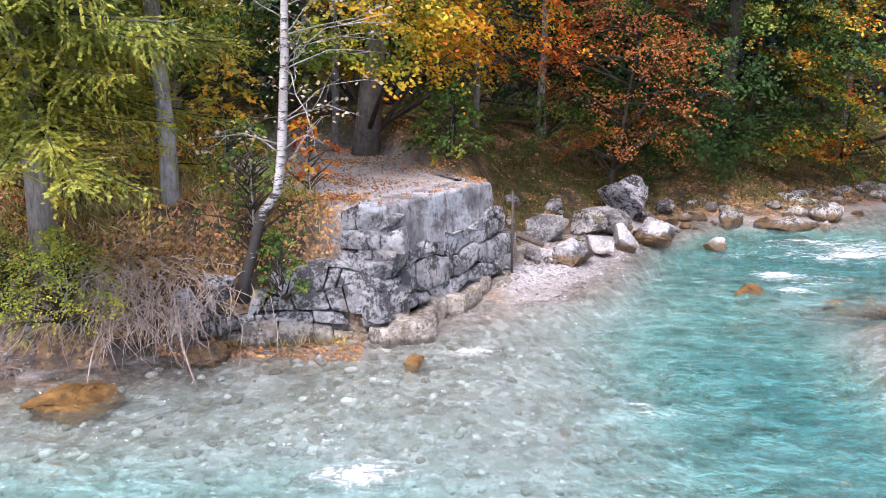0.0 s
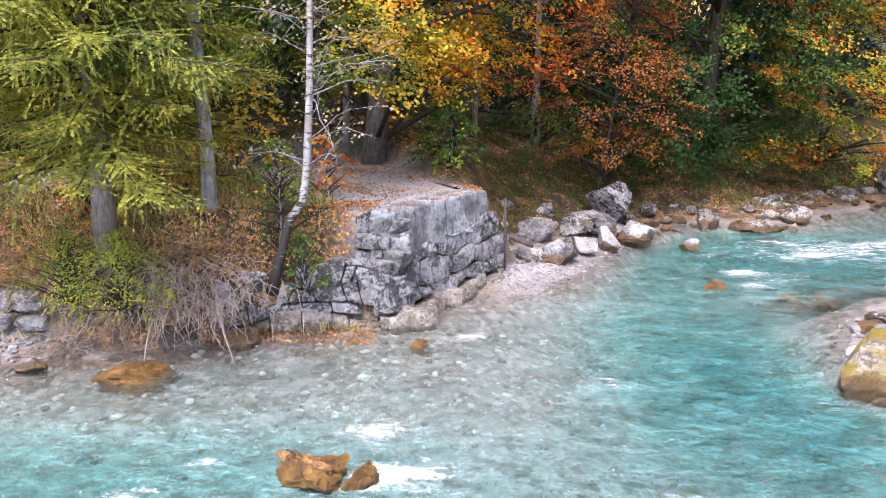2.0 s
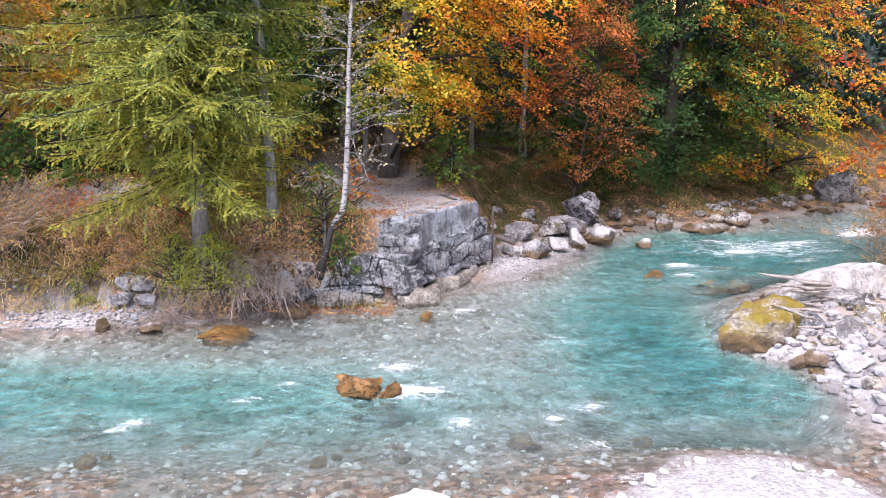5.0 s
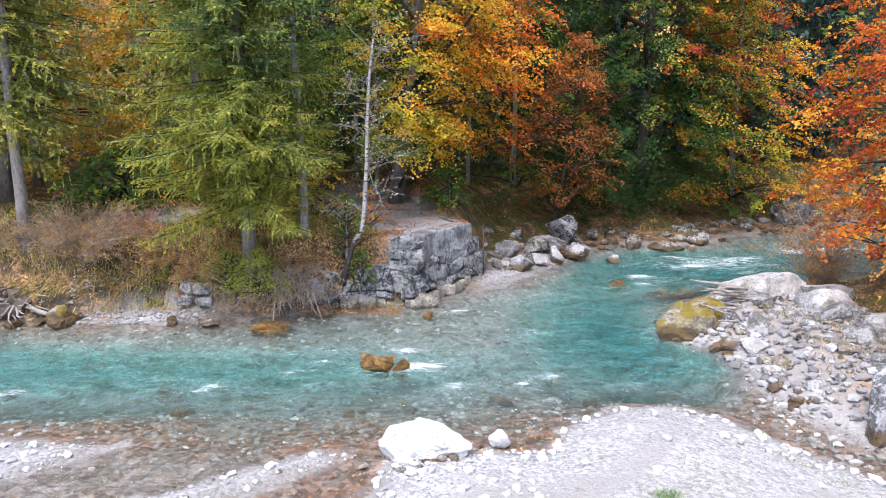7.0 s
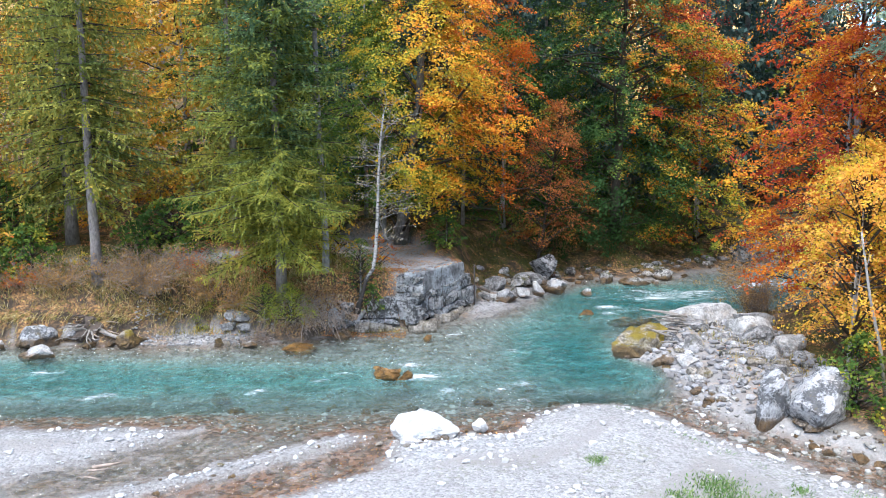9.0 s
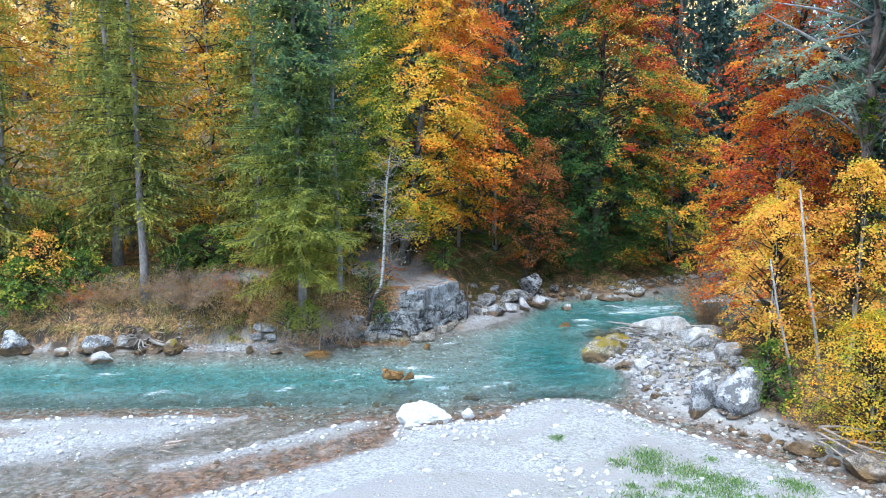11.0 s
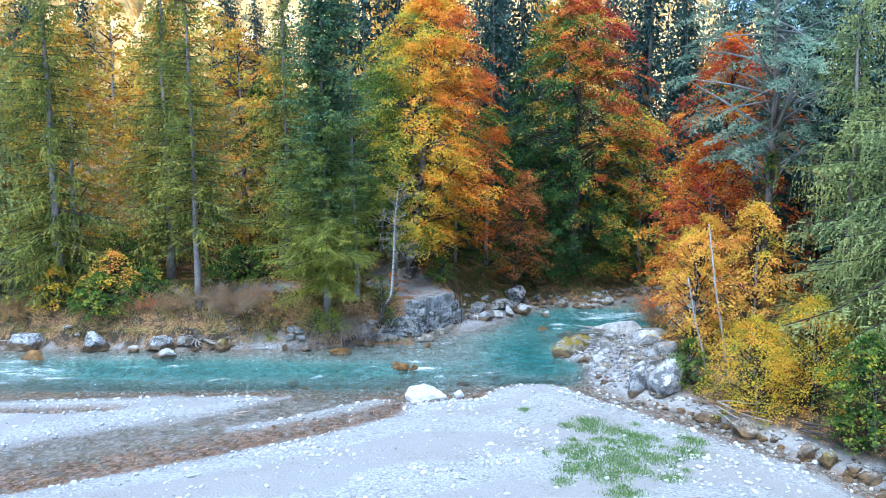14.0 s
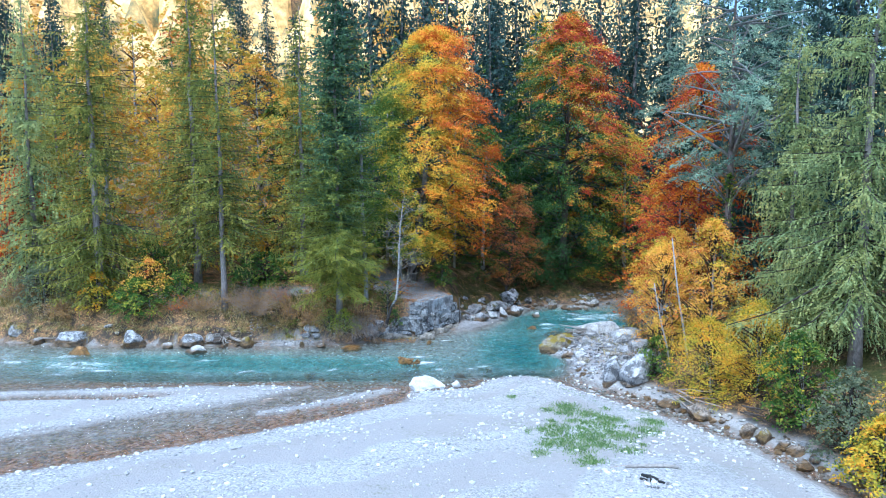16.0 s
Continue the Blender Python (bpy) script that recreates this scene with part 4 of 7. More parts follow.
def fan_cloud(nr, ends, per, spread, flat, size, axis, slim=1.0):
    """Flat fans of leaves at the twig ends, each spread outwards and drooping to its tip; also the ripeness of every leaf."""
    m = len(ends)
    out = unit((ends - axis) * np.array([1, 1, 0.0]) + nr.normal(0, 0.35, (m, 3)) * np.array([1, 1, 0]) * (0.3 + np.linalg.norm((ends - axis)[:, :2], axis=1))[:, None])
    sid = np.stack([-out[:, 1], out[:, 0], np.zeros(m)], -1)
    dip = nr.uniform(0.05, 0.65, m)
    tip = nr.normal(0, 0.25, m)
    big = nr.uniform(0.6, 1.35, m) * spread
    hue = nr.uniform(0, 1, m)
    i = np.repeat(np.arange(m), per)
    k = len(i)
    u, v = nr.uniform(-0.9, 1.5, k), nr.normal(0, 0.55, k)
    v = v * np.clip(1.15 - 0.5 * np.abs(u - 0.1), 0.2, 1.2)
    p = ends[i] + out[i] * (u * big[i] * 1.15)[:, None] + sid[i] * (v * big[i])[:, None]
    p[:, 2] += big[i] * (-dip[i] * u - 0.16 * np.maximum(u, 0) ** 2 + tip[i] * v + nr.normal(0, flat * 0.6, k))
    nrm = unit(nr.normal(0, 0.5, (k, 3)) + np.array([0, 0, 0.9]) + out[i] * (0.25 + dip[i])[:, None])
    al = unit(np.cross(nrm, nr.normal(0, 1, (k, 3))))
    ln = nr.uniform(0.7, 1.3, k) * size
    return cards(p, al, np.cross(nrm, al), ln, ln * nr.uniform(0.55, 0.8, k) * slim), np.clip(0.65 * hue[i] + 0.14 * u + 0.12, 0, 1)


def broadleaf(name, loc, height, radius, seed, mat, label, low=0.12, sprays=420, per=26, size=0.20, bark=None, trunk_r=None, category="tree", gaps=0.0, stems=1, shape=0.62, flat=0.30, group="", spread=0.42, tilt=(0, 0), slim=1.0, limbs=60, limb_bark=None):
    """A leaf-bearing tree: tapered trunk, limbs to the twig ends, a crown of tiered fans with gaps between."""
    rng, nr = random.Random(seed), np.random.RandomState(seed)
    root = base(name, loc, label, category, group)
    r0 = trunk_r or height * 0.014
    z0, z1 = height * low, height
    off = Vector((seed * 2.3 % 40, seed * 5.1 % 40, 3.0))
    ends, tries = [], 0
    wave = 2.6 / max(radius, 1.0)
    while len(ends) < sprays and tries < sprays * 40:
        tries += 1
        k = rng.random()
        z = z0 + (z1 - z0) * k
        env = radius * (math.sin(math.pi * min(1, (k + 0.14) / 1.14) ** shape) ** 0.6)
        w = rng.uniform(0, 2 * math.pi)
        r = env * (rng.random() ** 0.36)
        lob = 1 + 0.45 * noise.noise(Vector((math.cos(w) * 1.6, math.sin(w) * 1.6, z * 0.35)) + off) + 0.22 * noise.noise(Vector((math.cos(w) * 4, math.sin(w) * 4, z * 1.1)) + off)
        p = Vector((math.cos(w) * r * lob + tilt[0] * k, math.sin(w) * r * lob + tilt[1] * k, z))
        if noise.noise(Vector((p.x * wave, p.y * wave, p.z * wave * 2.3)) + off) < gaps - 0.18:
            continue
        ends.append(p)
    n = 7
    tops = []
    for s in range(stems):
        tr = Stems()
        lean = Vector((rng.uniform(-1, 1), rng.uniform(-1, 1), 0)) * (0.16 * radius if stems > 1 else 0.06 * radius)
        hh = height * (0.92 if s == 0 else rng.uniform(0.6, 0.9))
        pts = [Vector((lean.x * (i / n) ** 1.2 + tilt[0] * i / n + rng.uniform(-0.02, 0.02) * radius, lean.y * (i / n) ** 1.2 + tilt[1] * i / n + rng.uniform(-0.02, 0.02) * radius, -0.3 + (hh + 0.3) * i / n)) for i in range(n + 1)]
        if stems > 1:
            pts[0] = Vector((rng.uniform(-0.12, 0.12) * radius, rng.uniform(-0.12, 0.12) * radius, -0.3))
        rr = r0 * (1 if s == 0 else 0.7)
        tr.add(pts, [rr * (1.3 if i == 0 else 1 - 0.9 * i / n) for i in range(n + 1)], 9, 0.06, rng)
        tops.append(pts)
        part("trunk" if stems == 1 else "stem", tr.mesh("trunk", bark or GREY_BARK), root)
    li = Stems()
    for e in ends[:: max(1, len(ends) // limbs)]:
        pts = tops[rng.randrange(stems)]
        zt = max(0.12 * height, min(e.z - 0.25 * math.hypot(e.x, e.y), height * 0.88))
        i = min(n - 1, int(zt / (height * 0.92) * n))
        s = pts[i].lerp(pts[i + 1], rng.random())
        mid = s.lerp(e, 0.55) + Vector((rng.uniform(-0.1, 0.1), rng.uniform(-0.1, 0.1), 0.06)) * radius * 0.5
        d = (e - s).length
        li.add([s, mid, e], [0.016 * d + 0.012, 0.010 * d + 0.008, 0.006], 4)
    tagged(part("branching", li.mesh("branching", limb_bark or DARK_BARK), root), kind="stuff")
    c = np.array([tuple(e) for e in ends])
    axis = np.stack([tilt[0] * c[:, 2] / height, tilt[1] * c[:, 2] / height, c[:, 2]], -1)
    q, tone = fan_cloud(nr, c, per, spread, flat, size, axis, slim)
    tagged(part("crown", quads_mesh("crown", q, mat, tone), root), kind="stuff")
    return root


def on(x, y, sink=0.05):
    return (x, y, z_at(x, y) - sink)


def free(name, me, loc, label, category, turn=0.0, group="", kind=""):
    """A thing of one mesh."""
    ob = new(name, me)
    ob.location, ob.rotation_euler = loc, (0, 0, radians(turn))
    return tagged(ob, label, category, group, kind)


# ---- bridge abutment ----
AB_A, AB_B, AB_C = Vector((-1.10, 14.02)), Vector((1.10, 17.12)), Vector((0.25, 18.7))
AB_L = Vector((-1.6, 14.10))
AB_TOP = 2.53


def wall_skin(corners, z0, z1, step, batter, seed):
    """Front faces and rounded rim of weathered concrete, roughened and worn along its edges."""
    pts = []
    for a, b in zip(corners, corners[1:]):
        n = max(2, int((b - a).length / step))
        pts += [a.lerp(b, i / n) for i in range(n)]
    pts.append(corners[-1])
    norm = []
    for i, p in enumerate(pts):
        d = pts[min(i + 2, len(pts) - 1)] - pts[max(i - 2, 0)]
        norm.append(Vector((d.y, -d.x)).normalized())
    rows = int((z1 - z0) / step) + 1
    vs, fs = [], []
    total = rows + 5
    for j in range(total):
        for i, p in enumerate(pts):
            if j <= rows:
                z = z0 + (z1 - z0) * j / rows
                out = batter * (z1 - z)
            else:
                z, out = z1 + 0.004 * (j - rows), -0.14 * (j - rows)
            q = Vector((p.x * 1.6, p.y * 1.6, z * 1.6 + seed))
            out += 0.05 * noise.noise(q) + 0.022 * noise.noise(q * 4.1) - (0.045 * max(0, noise.noise(q * 2.3 + Vector((7, 0, 0)))) if j == rows else 0)
            if j == rows:
                z -= 0.015 + 0.03 * noise.noise(q * 3)
            vs.append((p.x + norm[i].x * out, p.y + norm[i].y * out, z))
    m = len(pts)
    for j in range(total - 1):
        for i in range(m - 1):
            fs.append((j * m + i, j * m + i + 1, (j + 1) * m + i + 1, (j + 1) * m + i))
    return vs, fs


def masonry_stone(a, u, nrm, s0, s1, k0, k1, zl, zr, hl, hr, out, depth, rng, mat, lean=0.0):
    """One fitted stone of a wall: a bulging, roughened face and its flanks, within its own cell of the course."""
    k = 7
    off = Vector((rng.uniform(0, 50), rng.uniform(0, 50), rng.uniform(0, 50)))
    bulge = rng.uniform(0.06, 0.13) if mat == FOOT else rng.uniform(0.02, 0.045)
    tip = (rng.uniform(-0.03, 0.03), rng.uniform(-0.03, 0.03))
    rng_round = rng.random()
    vs, fs = [], []
    for back in (0, 1):
        for j in range(k):
            for i in range(k):
                if back and 0 < i < k - 1 and 0 < j < k - 1:
                    vs.append(None)
                    continue
                p, q = i / (k - 1), j / (k - 1)
                round_in = (0.05 + 0.08 * rng_round) * min(1, (s1 - s0)) * (max(0, abs(2 * p - 1) - 0.55) * max(0, abs(2 * q - 1) - 0.55)) * 4
                sl, sr = s0 + k0 * (q - 0.5), s1 + k1 * (q - 0.5)
                s = sl + (sr - sl) * (p + (0.5 - p) * round_in)
                lo, hi = zl + (zr - zl) * p, hl + (hr - hl) * p
                z = lo + (hi - lo) * (q + (0.5 - q) * round_in)
                e = max(abs(2 * p - 1), abs(2 * q - 1))
                o = out - lean * z
                if not back:
                    w = Vector((s * 3.1, z * 3.1, 0)) + off
                    o += bulge * (1 - e ** (4 if mat == FOOT else 9)) + 0.03 * noise.noise(w) + 0.03 * noise.noise(w * 2.9) + 0.018 * noise.noise(w * 6.3) + tip[0] * (2 * p - 1) + tip[1] * (2 * q - 1)
                else:
                    o -= depth
                g = a + u * s + nrm * o
                vs.append((g.x, g.y, z))
    keep = {n: m for m, n in enumerate([n for n, v in enumerate(vs) if v is not None])}
    quad = lambda *n: fs.append(tuple(keep[m] for m in n))
    for j in range(k - 1):
        for i in range(k - 1):
            quad(j * k + i, j * k + i + 1, (j + 1) * k + i + 1, (j + 1) * k + i)
    B = k * k
    for i in range(k - 1):
        quad(B + i, B + i + 1, i + 1, i)
        t = (k - 1) * k
        quad(t + i, t + i + 1, B + t + i + 1, B + t + i)
        quad(i * k, (i + 1) * k, B + (i + 1) * k, B + i * k)
        r = k - 1
        quad(B + i * k + r, B + (i + 1) * k + r, (i + 1) * k + r, i * k + r)
    me = mesh_of("stone", [v for v in vs if v is not None], fs, mat, True)
    me.set_sharp_from_angle(angle=radians(28))
    return me


def build_abutment():
    root = base("bridge_abutment", (0, 0, 0), "old bridge abutment of grey concrete over rough stone courses", "abutment")
    vs, fs = wall_skin([AB_L, AB_A, AB_B, AB_C], 1.3, AB_TOP, 0.08, 0.05, 3.0)
    part("concrete_face", mesh_of("concrete_face", vs, fs, CONCRETE, True), root, "weathered grey concrete with dark streaks")
    core = [Vector((-4.3, 13.85)), AB_L + Vector((0.2, 0.15)), AB_A + Vector((-0.05, 0.12)), AB_B + Vector((-0.12, 0.0)), AB_C + Vector((-0.3, -0.1)), Vector((-2.2, 17.0)), Vector((-4.3, 14.6))]
    n = len(core)
    tops = (0.9, 1.6, 1.95, 1.95, 1.95, 1.95, 0.9)
    vs = [(p.x, p.y, -0.5) for p in core] + [(p.x, p.y, h) for p, h in zip(core, tops)]
    fs = [tuple(range(n))[::-1], tuple(range(n, 2 * n))] + [(i, (i + 1) % n, n + (i + 1) % n, n + i) for i in range(n)]
    part("core", mesh_of("core", vs, fs, DARKJOINT), root, "dark rubble fill behind the stones")
    rng = random.Random(77)

    def wall(a, b, courses, lo, hi, lean, seed, ragged=0.0):
        d = b - a
        ln, u = d.length, d.normalized()
        nrm = Vector((u.y, -u.x))
        line = lambda z, s: z + 0.30 * noise.noise(Vector((s * 1.1, z * 3.0, seed))) + 0.06 * noise.noise(Vector((s * 3.1, z * 5.0, seed)))
        for z0, z1, out, s_from, s_to, mat in courses:
            s, k0 = s_from * ln - rng.uniform(0, 0.15), 0.0
            while s < s_to * ln:
                w = rng.uniform(lo, hi) * (rng.uniform(1.1, 2.0) if z0 < 0.1 else 1.0)
                g, k1 = 0.012, rng.uniform(-0.16, 0.16)
                top = rng.uniform(-0.05, 0.05) if z0 > 0.1 else rng.uniform(-0.10, 0.14)
                if rng.random() > ragged:
                    o = out + (rng.uniform(-0.03, 0.03) if z0 > 0.1 else rng.uniform(-0.12, 0.14))
                    part("stone", masonry_stone(a, u, nrm, s + g, s + w - g, k0, k1, line(z0, s) + g, line(z0, s + w) + g, line(z1, s) - g + top, line(z1, s + w) - g + top, o, 0.34, rng, mat, lean), root)
                s, k0 = s + w, k1

    # river face
    wall(AB_A + Vector((-0.22, -0.31)), AB_B + Vector((0.2, 0.28)),
         [(-0.35, 0.34, 0.30, 0.0, 1.03, FOOT), (0.34, 0.82, 0.19, 0.0, 1.0, DRYSTONE), (0.82, 1.22, 0.175, 0.0, 0.99, DRYSTONE), (1.22, 1.58, 0.16, 0.0, 0.98, DRYSTONE), (1.58, 1.84, 0.15, 0.5, 0.97, DRYSTONE)],
         0.22, 0.62, 0.06, 1.0)
    # corner and landward wing, broken down in steps
    wing, a0 = Vector((-4.55, 13.42)), AB_A + Vector((-0.02, -0.12))
    wall(wing, a0, [(-0.3, 0.20, 0.12, 0.0, 1.0, FOOT), (0.20, 0.58, 0.06, 0.0, 1.0, DRYSTONE), (0.58, 0.95, 0.02, 0.06, 1.0, DRYSTONE), (0.95, 1.28, -0.04, 0.42, 1.0, DRYSTONE), (1.28, 1.58, -0.09, 0.62, 1.0, DRYSTONE)], 0.22, 0.7, 0.05, 2.0, 0.06)
    wall(AB_L + Vector((-0.35, 0.05)), a0 + Vector((0.1, 0.05)), [(1.3, 1.66, 0.10, 0.0, 1.0, DRYSTONE), (1.66, 2.02, 0.08, 0.0, 0.95, DRYSTONE), (2.02, 2.36, 0.06, 0.05, 0.9, DRYSTONE)], 0.25, 0.6, 0.02, 3.0)
    # inland side
    wall(AB_B + Vector((0.2, 0.25)), AB_C + Vector((0.3, 0.3)), [(0.2, 0.7, 0.1, 0.0, 1.0, DRYSTONE), (0.7, 1.1, 0.07, 0.0, 1.0, DRYSTONE), (1.1, 1.5, 0.05, 0.0, 1.0, DRYSTONE), (1.5, 1.85, 0.04, 0.0, 1.0, DRYSTONE)], 0.35, 0.7, 0.04, 4.0)


build_abutment()


# ---- boulders ----
def boulder(x, y, size, seed, mat, label, z=None, turn=0.0, cuts=8, name="boulder", group="", wobble=0.16, sub=4):
    me = stone_mesh(name, size, seed, mat, cuts, sub, wobble)
    zz = (max(z_at(x, y), -0.25) + size[2] * 0.35) if z is None else z
    return free(name, me, (x, y, zz), label, "boulder", turn, group)


boulder(7.75, 10.35, (1.15, 1.0, 1.1), 101, MOSSY, "angular boulder with yellow-brown moss at the river point", z=0.2, turn=35, cuts=5)
boulder(8.6, 10.9, (0.9, 0.8, 0.75), 2, MOSSY, "mossy boulder behind the driftwood on the point", z=0.3, turn=30)
boulder(11.2, 12.6, (1.65, 1.2, 1.05), 3, PALE, "large pale limestone boulder on the rocky point", z=0.62, turn=15, cuts=6, wobble=0.12)
boulder(11.3, 2.3, (1.15, 1.0, 1.25), 4, CONGLO, "big grey boulder with yellow lichen beside the brook", z=0.85, turn=20, cuts=9)
boulder(10.3, 2.9, (0.7, 0.85, 1.15), 5, CONGLO, "tall grey rock slab leaning on the big boulder", z=0.8, turn=-30, cuts=9)
boulder(-0.2, 2.0, (1.0, 0.8, 0.60), 62, CHALK, "rounded white limestone boulder at the gravel edge", z=0.20, cuts=4, wobble=0.16)
boulder(1.38, 2.35, (0.24, 0.2, 0.2), 7, CHALK, "small white stone on the gravel edge", z=0.2, cuts=4)
boulder(-1.75, 7.25, (0.55, 0.45, 0.42), 8, ORANGE, "orange algae-covered boulder in midstream", z=0.08, turn=20, cuts=9, wobble=0.34)
boulder(-1.12, 7.15, (0.30, 0.30, 0.30), 9, ORANGE, "small brown boulder beside the orange one in the current", z=0.05, wobble=0.3)
boulder(-5.85, 11.0, (0.75, 0.5, 0.28), 110, ORANGE, "flat orange boulder in the shallows under the roots", z=0.02, turn=10, wobble=0.3)
boulder(-0.5, 12.55, (0.26, 0.2, 0.16), 11, ORANGE, "small orange stone with foam beside it", z=0.0)
boulder(5.1, 20.95, (0.40, 0.40, 0.46), 12, PALE, "squared pale block of stone on the gravel spit", z=0.32, cuts=3, wobble=0.08, turn=12)
boulder(6.2, 21.8, (0.85, 0.6, 0.52), 13, CONGLO, "pale boulder with orange foot at the waterline", z=0.25, turn=-15)
boulder(5.8, 24.4, (1.0, 0.8, 0.80), 14, LICHEN, "large grey boulder with dark lichen on the bank", z=0.95, turn=130, cuts=4)
boulder(3.45, 19.1, (0.62, 0.45, 0.40), 15, CONGLO, "grey boulder with moss on the gravel spit", z=0.35, turn=20)
boulder(2.9, 20.9, (0.62, 0.5, 0.5), 16, GREY, "weathered grey boulder among the rubble", z=0.65)
boulder(4.3, 21.9, (0.62, 0.5, 0.42), 17, SHADE, "low grey boulder among the rubble", z=0.55, turn=60)
boulder(4.2, 20.1, (0.45, 0.4, 0.36), 18, PALE, "pale block among the rubble", z=0.4)
boulder(2.2, 18.8, (0.42, 0.36, 0.34), 19, GREY, "grey stone beside the iron post", z=0.4)
boulder(2.75, 19.2, (0.40, 0.34, 0.24), 20, PALE, "flat pale stone on the gravel spit", z=0.32)
boulder(2.3, 20.2, (0.45, 0.38, 0.34), 21, GREY, "grey rubble block near the abutment", z=0.55)
boulder(4.9, 22.6, (0.7, 0.6, 0.5), 22, GREY, "grey boulder below the bank", z=0.7)
boulder(7.8, 21.15, (0.42, 0.34, 0.34), 23, PALE, "white-topped rock standing in the rapids", z=0.08, cuts=9)
boulder(9.6, 24.9, (0.55, 0.4, 0.38), 24, SHADE, "dark mossy rock at the far waterline", z=0.12)
boulder(11.05, 24.0, (0.85, 0.55, 0.42), 25, SHADE, "flat white-topped rock in the far riffle", z=0.12)
boulder(13.2, 25.4, (0.65, 0.55, 0.5), 26, SHADE, "mossy boulder on the far bank", z=0.3)
boulder(12.4, 24.1, (0.2, 0.2, 0.22), 27, PALE, "small white stone in the far riffle", z=0.08)
boulder(7.1, 16.8, (0.48, 0.32, 0.24), 28, ORANGE, "brown rock just breaking the surface", z=-0.03)
boulder(8.6, 16.1, (0.8, 0.4, 0.28), 29, ORANGE, "submerged brown boulder in the clear water", z=-0.20)
boulder(9.6, 16.2, (0.5, 0.35, 0.28), 30, ORANGE, "second brown boulder under the surface", z=-0.17)
boulder(3.4, 6.9, (0.3, 0.22, 0.2), 31, ORANGE, "brown stone under the clear water", z=-0.14)
boulder(-13.0, 11.4, (0.75, 0.55, 0.45), 32, MOSSY, "mossy pale boulder at the waterline", z=0.18)
boulder(-16.7, 11.2, (0.95, 0.6, 0.55), 33, CONGLO, "pale grey boulder under the bank", z=0.3)
boulder(-15.9, 9.7, (0.75, 0.55, 0.38), 34, PALE, "low white boulder in the stream", z=0.06, cuts=6)
boulder(-20.7, 11.2, (1.15, 0.75, 0.70), 35, CONGLO, "grey boulder under the green shrub", z=0.38)
boulder(-25.2, 11.6, (1.25, 0.75, 0.60), 36, CONGLO, "pale boulder at the foot of the bank", z=0.3)
boulder(-27.6, 11.7, (0.6, 0.5, 0.35), 37, GREY, "small pale rock at the waterline", z=0.12)
boulder(-23.4, 9.2, (0.8, 0.5, 0.38), 38, ORANGE, "reddish rock with a white top in the rapids", z=0.05)
boulder(-18.2, 10.9, (0.4, 0.3, 0.28), 39, PALE, "white stone at the waterline", z=0.1)
boulder(-22.9, 12.7, (0.3, 0.4, 0.7), 40, DRYSTONE, "dark upright rock slab under the spruce", z=0.7, turn=20)
boulder(-29.5, 12.6, (1.0, 0.8, 0.8), 41, GREY, "grey boulder half buried in the bank", z=0.5)
boulder(-7.9, 11.25, (0.33, 0.26, 0.22), 42, PALE, "pale reddish stone in the shallows", z=0.06)
boulder(-9.2, 11.35, (0.27, 0.24, 0.2), 43, MOSSY, "mossy stone at the edge of the small beach", z=0.06)
boulder(-15.6, 12.0, (0.6, 0.5, 0.36), 44, GREY, "grey rock in the eroded bank", z=0.45)
boulder(-4.0, 13.15, (0.36, 0.34, 0.32), 45, DRYSTONE, "grey rock in the bank below the birch", z=1.15)
boulder(-4.45, 12.9, (0.42, 0.36, 0.48), 46, DRYSTONE, "dark grey rock set in the bank", z=0.75)
boulder(-4.2, 12.75, (0.5, 0.32, 0.2), 47, GREY, "flat stone at the waterline", z=0.06)
boulder(20.5, 31.2, (1.5, 1.0, 1.2), 48, DRYSTONE, "dark rock face at the river bend", z=0.9)
boulder(13.4, -2.3, (0.85, 0.6, 0.5), 49, BROOK, "brown rock with pale top in the brook's bank", z=0.3, turn=-40)
boulder(14.9, -4.9, (0.5, 0.4, 0.42), 50, BROOK, "brown squared block in the brook", z=0.22)
boulder(15.5, -5.5, (0.42, 0.4, 0.5), 51, MOSSY, "ochre block of stone beside the brook", z=0.25)
boulder(16.3, -7.1, (0.5, 0.35, 0.3), 52, BROOK, "pale stone beside the brook", z=0.15)
boulder(16.0, -8.6, (0.45, 0.3, 0.26), 53, BROOK, "brownish stone in the brook", z=0.1)
boulder(12.4, -0.6, (0.7, 0.4, 0.3), 54, BROOK, "flat grey ledge beside the brook", z=0.15, turn=-45)

for i, (x, y, s) in enumerate(((12.6, 10.9, 0.95), (12.2, 9.4, 0.8), (12.9, 8.3, 0.9), (12.0, 7.4, 0.6), (13.2, 12.2, 0.9), (9.9, 9.6, 0.55), (9.3, 8.2, 0.45), (10.6, 11.3, 0.6), (9.0, 6.3, 0.35), (11.6, 5.6, 0.5))):
    boulder(x, y, (s, s * 0.8, s * 0.62), 80 + i, GREY if i % 2 else PALE, "rough grey limestone block on the rocky point", turn=i * 47, group="blocks of the rocky point", sub=3)

